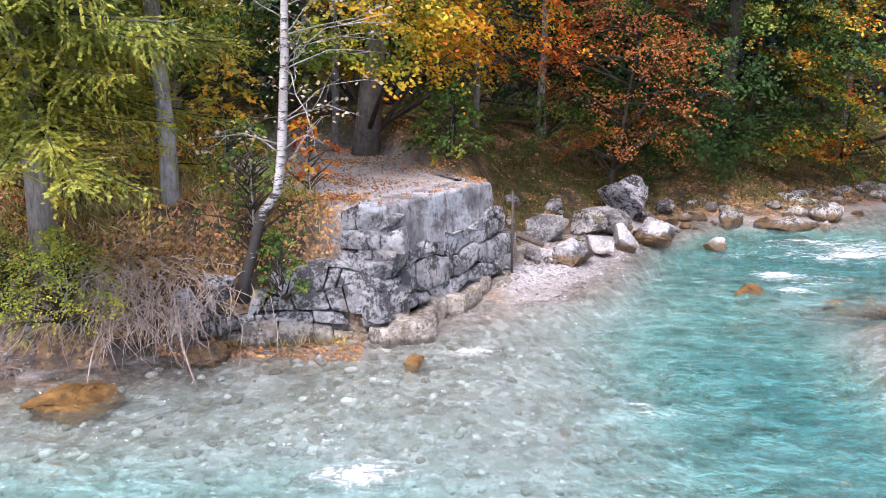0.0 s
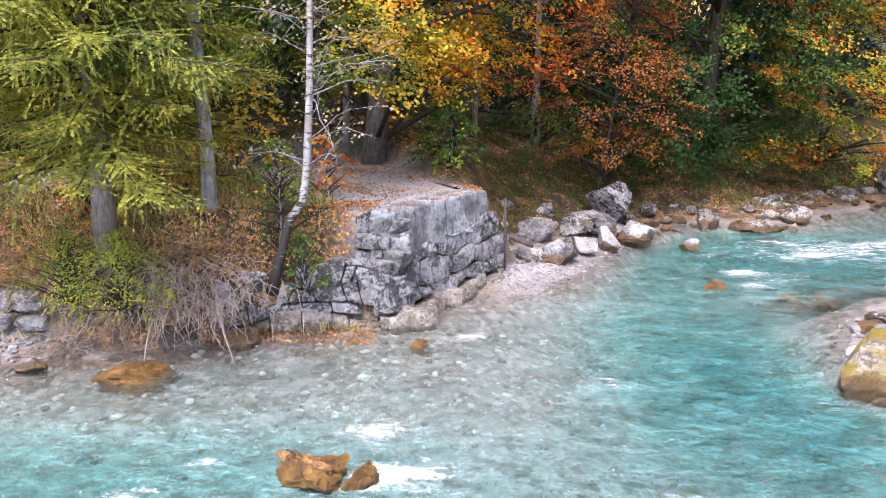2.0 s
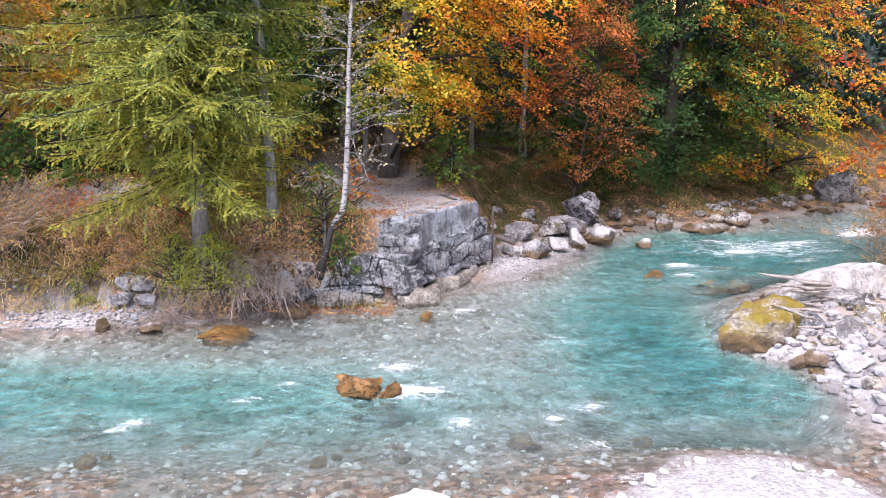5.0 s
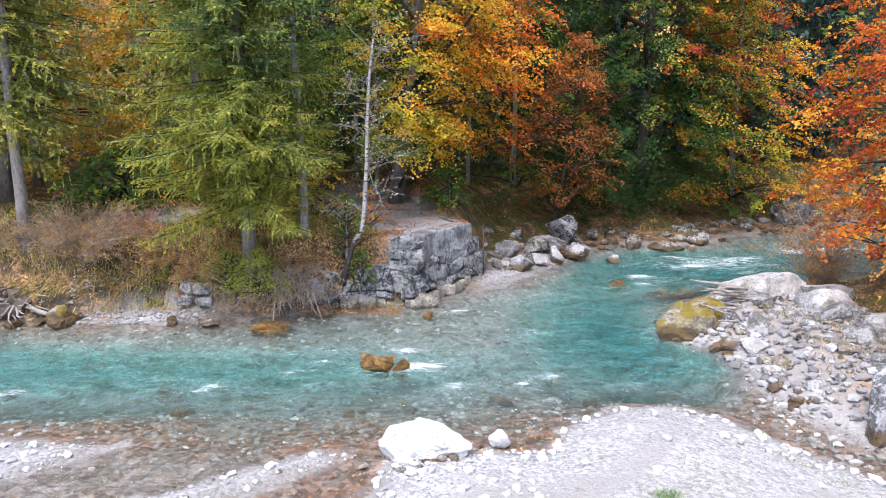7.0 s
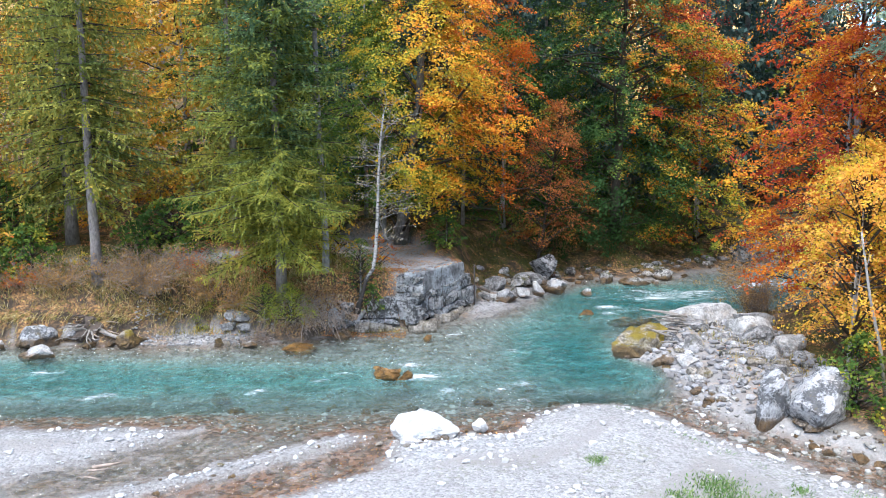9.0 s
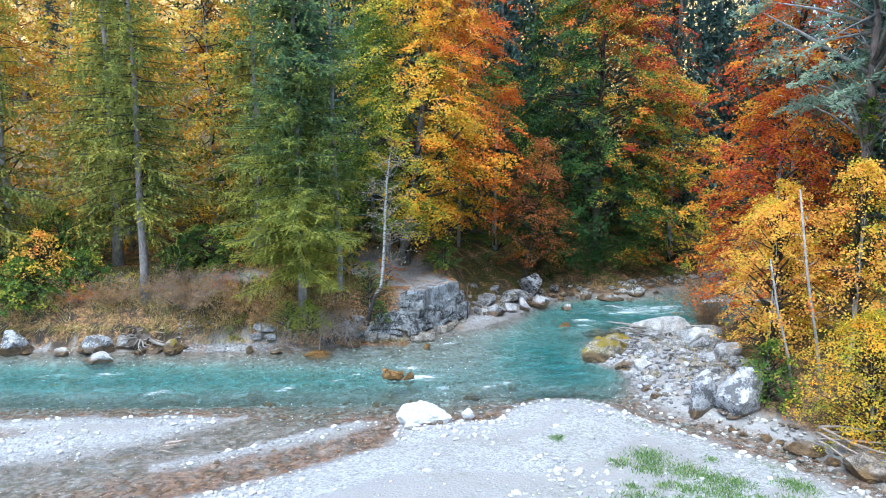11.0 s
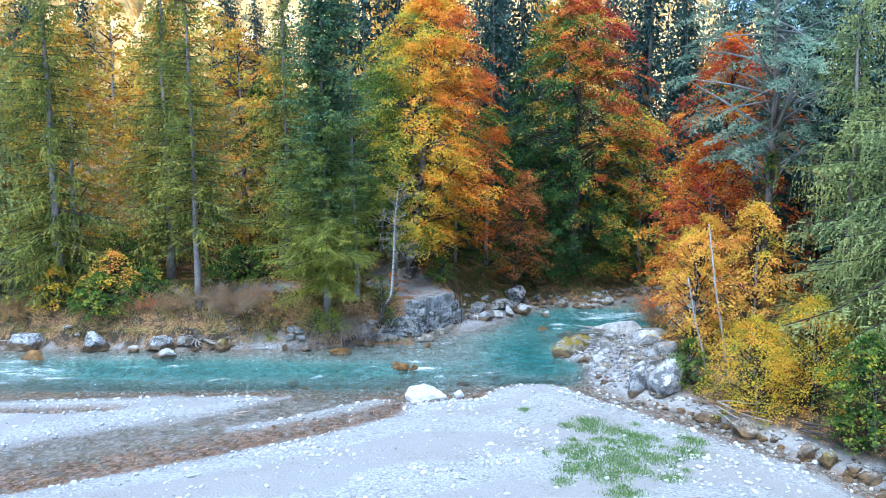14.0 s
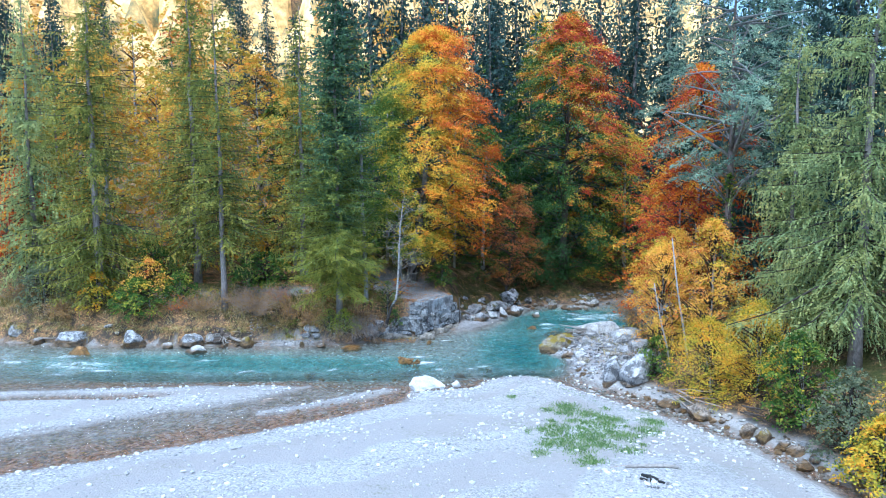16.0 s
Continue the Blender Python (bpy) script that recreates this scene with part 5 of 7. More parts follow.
for i, (x, y, r, kind) in enumerate(((-5.31, 6.33, 0.17, "o"), (-3.75, 5.94, 0.14, "o"), (-3.67, 6.54, 0.15, "o"), (-4.00, 7.60, 0.11, "o"), (-6.75, 5.80, 0.15, "o"), (-6.84, 5.17, 0.26, "o"), (-7.98, 7.25, 0.42, "p"), (1.64, 5.65, 0.34, "o"), (3.47, 8.56, 0.30, "g"), (1.87, 10.68, 0.12, "p"), (-2.39, 5.14, 0.22, "o"), (-0.92, 5.96, 0.18, "o"), (-2.10, 5.58, 0.16, "b"), (2.74, 10.45, 0.13, "g"), (4.07, 6.27, 0.22, "g"), (-3.52, 8.05, 0.18, "g"), (-0.78, 5.32, 0.24, "b"))):
    mat, tint = {"o": (ORANGE, "orange"), "p": (PALE, "pale"), "g": (GREY, "grey"), "b": (FOOT, "brown")}[kind]
    boulder(x, y, (r * 1.15, r * 0.85, r * 0.6), 120 + i, mat, tint + " stone lying under the clear shallow water", z=z_at(x, y) + 0.35 * r, turn=i * 53, name="river_stone", sub=3)

# quarried blocks let into the bank
rng = random.Random(9)
blocks = [stone_mesh("wall_block", (0.36, 0.30, 0.20), 61 + i, GREY, -1, 3, 0.12, 6.0) for i in range(4)]
for i, (x, z, s) in enumerate(((-9.15, 0.90, 0.8), (-8.55, 0.88, 0.95), (-9.2, 0.50, 1.1), (-8.45, 0.46, 0.9))):
    ob = free("wall_block", blocks[i], (x, 12.85 - 0.18 * (z < 0.7), z), "pale squared stone block of an old bank wall", "stone block", rng.uniform(-8, 8), "old bank wall")
    ob.scale = (s, 1, 1.1 - 0.12 * i)

# rubble of the rocky point and shores
COBBLES = [stone_mesh("cobble", (1.0, 0.85, 0.68), 400 + i, (GREY, CONGLO, GREY, SHADE, FOOT)[i % 5], 7, 2, 0.14) for i in range(10)]


BROOK_COBBLES = [stone_mesh("cobble", (1.0, 0.85, 0.55), 470 + i, BROOK if i % 3 else GREY, 7, 2, 0.2) for i in range(6)]
SHORE_COBBLES = [stone_mesh("cobble", (1.0, 0.8, 0.6), 440 + i, SHADE if i % 4 else GREY, 7, 2, 0.18) for i in range(6)]


def scatter_cobbles(count, box, lo, hi, test, seed, label, group, kinds=COBBLES, name="cobble"):
    r = random.Random(seed)
    done = 0
    for _ in range(count * 30):
        if done >= count:
            break
        x, y = r.uniform(box[0], box[2]), r.uniform(box[1], box[3])
        if not test(x, y):
            continue
        s = lo + (hi - lo) * r.random() ** 2.2
        ob = free(name, kinds[r.randrange(len(kinds))], (x, y, max(z_at(x, y), -0.12) + 0.18 * s), label, "cobble", r.uniform(0, 360), group)
        ob.scale = (s, s, s * r.uniform(0.7, 1.1))
        done += 1


def near_shore(poly, lo, hi):
    return lambda x, y: lo < float(inside_by(poly, np.array([x]), np.array([y]))[0]) < hi


point_land = lambda x, y: near_shore(NEAR_BANK, -0.1, 5.0)(x, y) and math.hypot((x - 10.6) / 3.2, (y - 8.8) / 5.6) < 1
scatter_cobbles(170, (7, 3, 14, 15), 0.10, 0.40, point_land, 1, "pale limestone cobble on the rocky point", "cobbles of the rocky point")
scatter_cobbles(120, (6, 22, 24, 33), 0.12, 0.55, near_shore(FAR_BANK, -0.5, 2.2), 2, "dark mossy river cobble on the far shore", "cobbles of the far shore", SHORE_COBBLES, "shore_stone")
scatter_cobbles(46, (1.7, 18, 6, 24.5), 0.10, 0.36, near_shore(FAR_BANK, 0.5, 4.5), 3, "grey rubble stone below the abutment", "rubble by the abutment", name="rubble_stone")
scatter_cobbles(64, (10.5, -11, 18, 3), 0.08, 0.40, near_shore(NEAR_BANK, -0.3, 1.0), 4, "brownish stone along the brook", "stones along the brook", BROOK_COBBLES, "brook_stone")
scatter_cobbles(28, (-32, 10, -12, 14), 0.12, 0.42, near_shore(FAR_BANK, -0.5, 0.7), 5, "dark grey stone at the foot of the bank", "stones under the bank", SHORE_COBBLES, "bank_stone")
scatter_cobbles(20, (-1.6, 0.9, 1.0, 2.4), 0.07, 0.17, lambda x, y: True, 6, "white cobble heaped against the white boulder", "white cobbles")
scatter_cobbles(14, (-9, -4, 0, 2), 0.06, 0.12, near_shore(BAR_THIN, -0.2, 0.3), 7, "pale cobble on the thin gravel bar", "bar cobbles")


def clumps(f, lo):
    return lambda x, y: ease(ripple(x, y, f) + 0.4 * ripple(x, y, f * 2.7, 3.0), lo, lo + 0.5)


# ---- pebbles, litter, grass: what nobody could count ----
def pebble_field(name, count, box, keep, lo, hi, seed, mat, label, sink=0.3, power=3.0):
    nr = np.random.RandomState(seed)
    x, y = nr.uniform(box[0], box[2], count * 4), nr.uniform(box[1], box[3], count * 4)
    k = nr.uniform(0, 1, count * 4) < keep(x, y)
    x, y = x[k][:count], y[k][:count]
    n = len(x)
    z = land(x, y)[0]
    bm = bmesh.new()
    bmesh.ops.create_icosphere(bm, subdivisions=1, radius=1.0)
    v0 = np.array([tuple(v.co) for v in bm.verts])
    f0 = np.array([[v.index for v in f.verts] for f in bm.faces])
    bm.free()
    s = lo + (hi - lo) * nr.uniform(0, 1, n) ** power
    a = nr.uniform(0, 6.28, n)
    v = v0[None] * (1 + nr.uniform(-0.3, 0.25, (n, len(v0), 1))) * np.stack([s * nr.uniform(0.8, 1.3, n), s * nr.uniform(0.7, 1.0, n), s * nr.uniform(0.4, 0.75, n)], -1)[:, None, :]
    c, d = np.cos(a)[:, None], np.sin(a)[:, None]
    v = np.stack([v[..., 0] * c - v[..., 1] * d + x[:, None], v[..., 0] * d + v[..., 1] * c + y[:, None], v[..., 2] + (z + s * sink)[:, None]], -1)
    f = (f0[None] + (np.arange(n) * len(v0))[:, None, None]).reshape(-1, 3)
    me = mesh_of(name, v.reshape(-1, 3).tolist(), f.tolist(), mat, sink < 0.2)
    return tagged(new(name, me), label, "pebbles", kind="stuff")


def bar_share(x, y):
    m = inside_by(MAIN_BAR, x, y)
    b = np.maximum(inside_by(BAR_LEFT, x, y), inside_by(BAR_THIN, x, y))
    edge = 0.6 * np.exp(-(m / 0.9) ** 2) * (m > 0.05) + 0.6 * np.exp(-(b / 0.5) ** 2) * (b > 0.05)
    return np.clip(edge + (m > 0) * (0.16 + 0.5 * np.clip(ripple(x, y, 0.8), 0, 1)) + (b > 0) * 0.3, 0, 1)


pebble_field("gravel_stones", 4300, (-20, -13, 15, 5), bar_share, 0.018, 0.065, 1, PEBBLE, "loose pale pebbles strewn over the gravel bars")
pebble_field("gravel_cobbles", 3200, (-20, -14, 15, 5), lambda x, y: np.clip(bar_share(x, y) * (0.25 + clumps(0.7, -0.1)(x, y)), 0, 1), 0.035, 0.14, 11, WHITESTONE, "larger white cobbles in bands on the gravel bars", power=2.5)
pebble_field("shore_gravel", 2300, (0.5, 15, 8, 23), lambda x, y: (np.abs(inside_by(FAR_BANK, x, y) - 0.6) < 0.9) * (x > 1.6) * 1.0, 0.015, 0.05, 2, SHINGLE, "grey gravel on the spit beside the abutment")
pebble_field("beach_gravel", 900, (-13, 11, -7, 13.2), lambda x, y: ((inside_by(FAR_BANK, x, y) > -0.1) & (inside_by(FAR_BANK, x, y) < 1.5)) * 1.0, 0.03, 0.09, 3, SHINGLE, "fine grey gravel of the small beach")
pebble_field("river_bed_stones", 2600, (-18, 0, 9, 14), lambda x, y: (land(x, y)[0] < -0.06) * np.clip(1.1 - 0.9 * ease(land(x, y)[0], -0.5, -0.9), 0.1, 1), 0.03, 0.12, 4, BEDSTONE, "pale and brown stones on the river bed", sink=0.1, power=2.0)
pebble_field("point_rubble", 900, (7, 2.5, 14, 15), lambda x, y: (inside_by(NEAR_BANK, x, y) > -0.1) * (np.hypot((x - 10.6) / 3.2, (y - 8.8) / 5.8) < 1) * 1.0, 0.06, 0.20, 6, SHINGLE, "small pale rubble between the blocks of the point", power=1.6)
pebble_field("brook_stones", 700, (8, -10, 17, 5), lambda x, y: (np.abs(inside_by(NEAR_BANK, x, y)) < 1.0) * 1.0, 0.04, 0.14, 5, BEDSTONE, "brownish pebbles along the brook")


def litter_field(name, count, box, keep, size, seed, mat, label, tilt=0.35, lift=-9.0):
    nr = np.random.RandomState(seed)
    x, y = nr.uniform(box[0], box[2], count * 4), nr.uniform(box[1], box[3], count * 4)
    k = nr.uniform(0, 1, count * 4) < keep(x, y)
    x, y = x[k][:count], y[k][:count]
    n = len(x)
    p = np.stack([x, y, np.maximum(land(x, y)[0] + 0.02, lift)], -1)
    gx = (land(x + 0.1, y)[0] - p[:, 2] + 0.02) / 0.1
    gy = (land(x, y + 0.1)[0] - p[:, 2] + 0.02) / 0.1
    nrm = unit(np.stack([-gx, -gy, np.ones(n)], -1) + nr.normal(0, tilt, (n, 3)))
    al = unit(np.cross(nrm, nr.normal(0, 1, (n, 3))))
    ln = nr.uniform(0.7, 1.3, n) * size
    me = quads_mesh(name, cards(p, al, np.cross(nrm, al), ln, ln * 0.7), mat)
    return tagged(new(name, me), label, "leaf litter", kind="stuff")


def terrace_share(x, y):
    f = inside_by(TERRACE, x, y)
    return np.clip((f > -0.55) * (0.20 + 0.9 * np.clip(ripple(x, y, 1.7), 0, 1)), 0, 1)


litter_field("platform_litter", 6500, (-7, 14, 1.2, 24), terrace_share, 0.065, 1, LITTER, "brown and orange leaves on the gravel platform", lift=AB_TOP + 0.03)
litter_field("bank_litter", 11000, (-26, 12, 0, 27), lambda x, y: (inside_by(FAR_BANK, x, y) > 0.9) * (inside_by(TERRACE, x, y) < 0.1) * np.clip(0.15 + clumps(0.9, 0.1)(x, y), 0, 1), 0.09, 2, LITTER, "fallen leaves over the wooded bank", tilt=0.5)
litter_field("root_litter", 7000, (-10, 12.3, -1.8, 18.5), lambda x, y: (inside_by(FAR_BANK, x, y) > 0.7) * (inside_by(TERRACE, x, y) < 0.0) * 0.9, 0.085, 7, LITTER, "rust and orange leaves heaped round the tree roots", tilt=0.5)
litter_field("slope_litter", 1300, (0, 17, 24, 34), lambda x, y: (inside_by(FAR_BANK, x, y) > 2.0) * 0.7, 0.10, 3, LITTER, "fallen leaves on the slope above the shore")
litter_field("channel_litter", 3000, (-20, -9, 3, 3.5), lambda x, y: np.exp(-(inside_by(MAIN_BAR, x, y) / 0.8) ** 2) * (inside_by(MAIN_BAR, x, y) < 0.2) * 0.9, 0.07, 4, LITTER, "brown leaves washed along the shallow channel")
litter_field("right_litter", 1800, (10, -10, 20, 16), lambda x, y: (inside_by(NEAR_BANK, x, y) > 1.6) * 0.8, 0.09, 5, LITTER, "fallen leaves on the bank under the maples")


def grass_field(name, count, box, keep, height, seed, mat, label, droop=0.35, wide=0.012, hang=0.0):
    nr = np.random.RandomState(seed)
    x, y = nr.uniform(box[0], box[2], count * 5), nr.uniform(box[1], box[3], count * 5)
    k = nr.uniform(0, 1, count * 5) < keep(x, y)
    x, y = x[k][:count], y[k][:count]
    n = len(x)
    al = unit(np.array([0, -1.1 * hang, 1.0 - 1.6 * hang]) + nr.normal(0, droop, (n, 3)) + np.array([0, -0.35 * droop, 0]))
    ln = nr.uniform(0.5, 1.2, n) * height
    p = np.stack([x, y, land(x, y)[0]], -1) + al * (ln * 0.42)[:, None]
    sd = unit(np.cross(al, nr.normal(0, 1, (n, 3))))
    me = quads_mesh(name, cards(p, al, sd, ln, nr.uniform(0.7, 1.6, n) * wide), mat)
    return tagged(new(name, me), label, "grass", kind="stuff")


def tufts(cx, cy, rx, ry, count, lo, hi, seed, tilt=0.0):
    """Density of grass that grows in many small round patches."""
    nr = np.random.RandomState(seed)
    ax, ay = nr.normal(0, rx, count), nr.normal(0, ry, count)
    rr = nr.uniform(lo, hi, count)

    def keep(x, y):
        d = np.zeros(x.shape)
        for p, q, r in zip(ax, ay, rr):
            d = np.maximum(d, np.exp(-((x - cx - p - tilt * q) ** 2 + (y - cy - q) ** 2) / r ** 2))
        return d
    return keep


grass_field("bank_grass", 19000, (-32, 11.8, 0, 18), lambda x, y: ease(inside_by(FAR_BANK, x, y), 0.5, 0.9) * ease(inside_by(FAR_BANK, x, y), 6.0, 2.0) * (inside_by(TERRACE, x, y) < -0.1) * (0.25 + 0.75 * clumps(1.3, -0.4)(x, y)), 0.46, 1, STRAW, "bleached and green grass hanging over the bank", 0.55, 0.016)
grass_field("slope_grass", 14000, (1.5, 18, 24, 36), lambda x, y: ease(inside_by(FAR_BANK, x, y), 1.9 - 1.2 * ease(x, 5, 7.5), 3.4 - 2.0 * ease(x, 5, 7.5)) * (0.2 + 0.8 * clumps(1.1, -0.2)(x, y)), 0.20, 2, MOSSGRASS, "mossy grass on the shaded slope", 0.7, 0.03)
grass_field("meadow_patch", 15000, (4.5, -9.5, 11.5, -1.0), tufts(7.5, -5.2, 1.3, 1.6, 70, 0.12, 0.55, 4, 0.3), 0.14, 3, GRASS, "fresh green grass patch on the gravel", 0.5, 0.022)
grass_field("grass_tuft", 260, (4.0, -0.9, 4.6, -0.2), lambda x, y: np.exp(-((x - 4.28) / 0.2) ** 2 - ((y + 0.5) / 0.2) ** 2), 0.16, 4, GRASS, "small green grass tuft on the gravel", 0.5, 0.012)
grass_field("shore_grass", 5000, (5.5, -4, 12.5, 4.0), lambda x, y: (inside_by(MAIN_BAR, x, y) > 0.15) * np.exp(-((inside_by(MAIN_BAR, x, y) - 0.7) / 0.45) ** 2) * clumps(1.9, 0.15)(x, y), 0.12, 5, GRASS, "thin green grass along the brook's gravel edge", 0.5, 0.012)
grass_field("right_grass", 6000, (10, -11, 20, 16), lambda x, y: ease(inside_by(NEAR_BANK, x, y), 1.2, 2.2) * (0.3 + 0.7 * clumps(1.2, -0.3)(x, y)), 0.32, 6, STRAW, "grass on the bank under the maples", 0.5, 0.016)
edge = lambda x, y: np.exp(-((inside_by(FAR_BANK, x, y) - 0.50 - np.exp(-((x + 10.2) / 2.0) ** 2) * 1.4) / 0.28) ** 2)
grass_field("overhanging_grass", 9000, (-32, 11.4, -4.6, 15.0), lambda x, y: edge(x, y) * (0.35 + 0.65 * clumps(1.7, -0.3)(x, y)), 0.55, 7, STRAW, "long grass hanging over the undercut bank", 0.35, 0.02, 0.8)
grass_field("moss_grass", 17000, (-32, 12.4, -1.8, 20), lambda x, y: ease(inside_by(FAR_BANK, x, y), 0.9, 1.6) * (inside_by(TERRACE, x, y) < -0.1) * clumps(0.8, 0.0)(x, y), 0.24, 8, MOSSGRASS, "low mossy grass on the wooded bank", 0.7, 0.03)
grass_field("wall_grass", 1500, (-4.6, 13.3, -1.7, 14.6), lambda x, y: clumps(2.6, -0.3)(x, y) * (inside_by(TERRACE, x, y) < 0.2), 0.34, 9, STRAW, "grass tufts hanging over the broken wing wall", 0.5, 0.014, 0.4)
litter_field("wing_litter", 8000, (-8.5, 12.8, -1.5, 15.6), lambda x, y: np.full(x.shape, 0.7), 0.075, 6, LITTER, "orange leaves on the soil above the wing wall")


# ---- shrubs, twigs, wood ----
def wander(rng, a, d, length, steps, sag, jitter):
    pts, p, d = [Vector(a)], Vector(a), Vector(d).normalized()
    for _ in range(steps):
        d = (d + Vector((rng.gauss(0, jitter), rng.gauss(0, jitter), rng.gauss(0, jitter) - sag))).normalized()
        p = p + d * (length / steps)
        pts.append(p.copy())
    return pts


def twig_shrub(name, loc, height, radius, count, seed, mat, label, leaf=None, leaves=0, size=0.07, thick=0.014, sag=0.05, lean=(0, 0)):
    """Bare stems that fork into thin twigs, with a few leaves left."""
    rng, nr = random.Random(seed), np.random.RandomState(seed)
    root = base(name, loc, label, "shrub")
    st, ends = Stems(), []
    for _ in range(count):
        w = rng.uniform(0, 6.283)
        d = Vector((math.cos(w) * radius / height * rng.uniform(0.2, 1.1) + lean[0], math.sin(w) * radius / height * rng.uniform(0.2, 1.1) + lean[1], 1.0))
        ln = height * rng.uniform(0.6, 1.15)
        pts = wander(rng, (rng.gauss(0, 0.12 * radius), rng.gauss(0, 0.12 * radius), -0.1), d, ln, 5, sag, 0.12)
        st.add(pts, [thick * (1.1 - 0.17 * i) for i in range(6)], 3)
        for _ in range(4):
            i = rng.randrange(1, 5)
            q = wander(rng, pts[i], (pts[i + 1] - pts[i]).normalized() + Vector((rng.gauss(0, 0.7), rng.gauss(0, 0.7), rng.gauss(0.1, 0.4))), ln * rng.uniform(0.2, 0.5), 3, sag * 0.6, 0.2)
            st.add(q, [thick * 0.5, thick * 0.38, thick * 0.28, thick * 0.15], 3)
            ends += q[1:]
    tagged(part("twig_mass", st.mesh("twig_mass", mat), root), kind="stuff")
    if leaf and leaves:
        c = np.array([tuple(ends[rng.randrange(len(ends))]) for _ in range(leaves)])
        tagged(part("foliage", quads_mesh("foliage", leaf_cloud(nr, c, 3, 0.07, 0.8, size), leaf), root), kind="stuff")
    return root


def build_tangle():
    """Washed-out roots and dead twigs that hang from the bank into the water."""
    rng = random.Random(4)
    root = base("root_tangle", (-5.6, 12.4, 0.9), "tangle of dead pale twigs and roots hanging to the water", "roots")
    st = Stems()
    for _ in range(430):
        a = (rng.gauss(0.0, 0.95), rng.uniform(-0.15, 0.45), rng.uniform(-0.1, 1.0))
        d = Vector((rng.gauss(0.25, 0.55), -rng.uniform(0.3, 1.0), rng.uniform(-0.35, 0.5)))
        ln = rng.uniform(0.5, 1.35)
        pts = wander(rng, a, d, ln, 6, 0.20, 0.17)
        for p in pts:
            p.z = max(p.z, -1.0)
        st.add(pts, [0.008 * (1.1 - 0.14 * i) for i in range(7)], 3)
        if rng.random() < 0.6:
            i = rng.randrange(2, 5)
            st.add(wander(rng, pts[i], d + Vector((rng.gauss(0, 0.8), rng.gauss(0, 0.5), -0.3)), ln * 0.45, 3, 0.15, 0.25), [0.007, 0.006, 0.004, 0.002], 3)
    tagged(part("twig_mass", st.mesh("twig_mass", TWIG), root), kind="stuff")
    for i, (x, y, z) in enumerate(((0.9, -0.35, -0.6), (-0.4, -0.3, -0.5), (-1.5, 0.0, 0.1))):
        s = Stems()
        s.add(wander(random.Random(i), (x, y + 0.6, z + 0.6), (0.5 - 0.4 * i, -1, -0.5), 1.8, 6, 0.03, 0.2), [0.035, 0.032, 0.028, 0.022, 0.018, 0.012, 0.005], 5)
        part("root", s.mesh("root", TWIG), root)


build_tangle()
twig_shrub("bare_shrub", on(-7.6, 12.25), 1.0, 1.0, 60, 1, TWIG, "dead grey twigs on the bank under the spruce", sag=0.25, thick=0.009, lean=(0.1, -0.9))
twig_shrub("bare_shrub", on(-12.6, 12.9), 2.3, 2.3, 140, 2, TWIG, "leafless grey-brown shrub on the bank", DRYLEAF, 1530, sag=0.10, thick=0.016, lean=(0.1, -0.3))
twig_shrub("bare_shrub", on(-14.0, 13.6), 1.8, 1.6, 50, 3, TWIG, "leafless brown shrub beside the tall spruce", DRYLEAF, 850, sag=0.08, thick=0.012)
twig_shrub("bare_shrub", on(-10.3, 13.8), 1.7, 1.6, 50, 4, TWIG, "brown shrub with withered leaves on the terrace edge", DRYLEAF, 1190, sag=0.08, thick=0.011)
twig_shrub("bare_shrub", on(-18.2, 13.2), 1.6, 1.5, 45, 5, TWIG, "reddish half-bare shrub on the bank", RED, 350, sag=0.08, thick=0.011)
twig_shrub("bare_shrub", on(-26.5, 13.2), 1.5, 1.7, 55, 6, TWIG, "withered pale shrub over the bank", DRYLEAF, 1360, sag=0.2, thick=0.011, lean=(0, -0.4))
twig_shrub("bare_shrub", on(14.4, 14.4), 3.2, 1.8, 60, 7, TWIG, "grey-pink half-bare shrub at the river bend", DRYLEAF, 2210, sag=0.05, thick=0.014, lean=(-0.25, 0))
twig_shrub("bare_shrub", on(-16.4, 13.1), 1.7, 1.7, 60, 11, TWIG, "grey leafless thicket above the boulders", DRYLEAF, 850, sag=0.12, thick=0.015, lean=(0, -0.35))
twig_shrub("bare_shrub", on(-9.0, 13.5), 1.2, 1.3, 45, 12, TWIG, "low grey twigs above the small beach", DRYLEAF, 595, sag=0.15, thick=0.012, lean=(0, -0.4))
twig_shrub("bare_shrub", on(-11.6, 14.8), 1.6, 1.8, 50, 13, TWIG, "rusty half-bare shrub beside the path", RED, 300, sag=0.08, thick=0.013)
twig_shrub("bare_shrub", on(-5.2, 13.3), 1.0, 1.0, 40, 14, TWIG, "dry stalks and twigs on the bank above the roots", DRYLEAF, 442, sag=0.12, thick=0.008, lean=(0.1, -0.3))
twig_shrub("bare_shrub", on(-30.5, 14.8), 2.2, 2.2, 50, 8, TWIG, "brown shrub thicket on the bank", DRYLEAF, 1530, sag=0.06, thick=0.012)
twig_shrub("brushwood", on(8.6, 26.6), 0.6, 1.3, 45, 9, DARKWOOD, "heap of dark brushwood on the far shore", sag=0.2, thick=0.014, lean=(0.5, -0.4))
twig_shrub("brushwood", on(10.4, 26.4), 0.5, 1.2, 35, 10, DARKWOOD, "dark dead branches under the far bank", sag=0.2, thick=0.014, lean=(-0.5, -0.4))

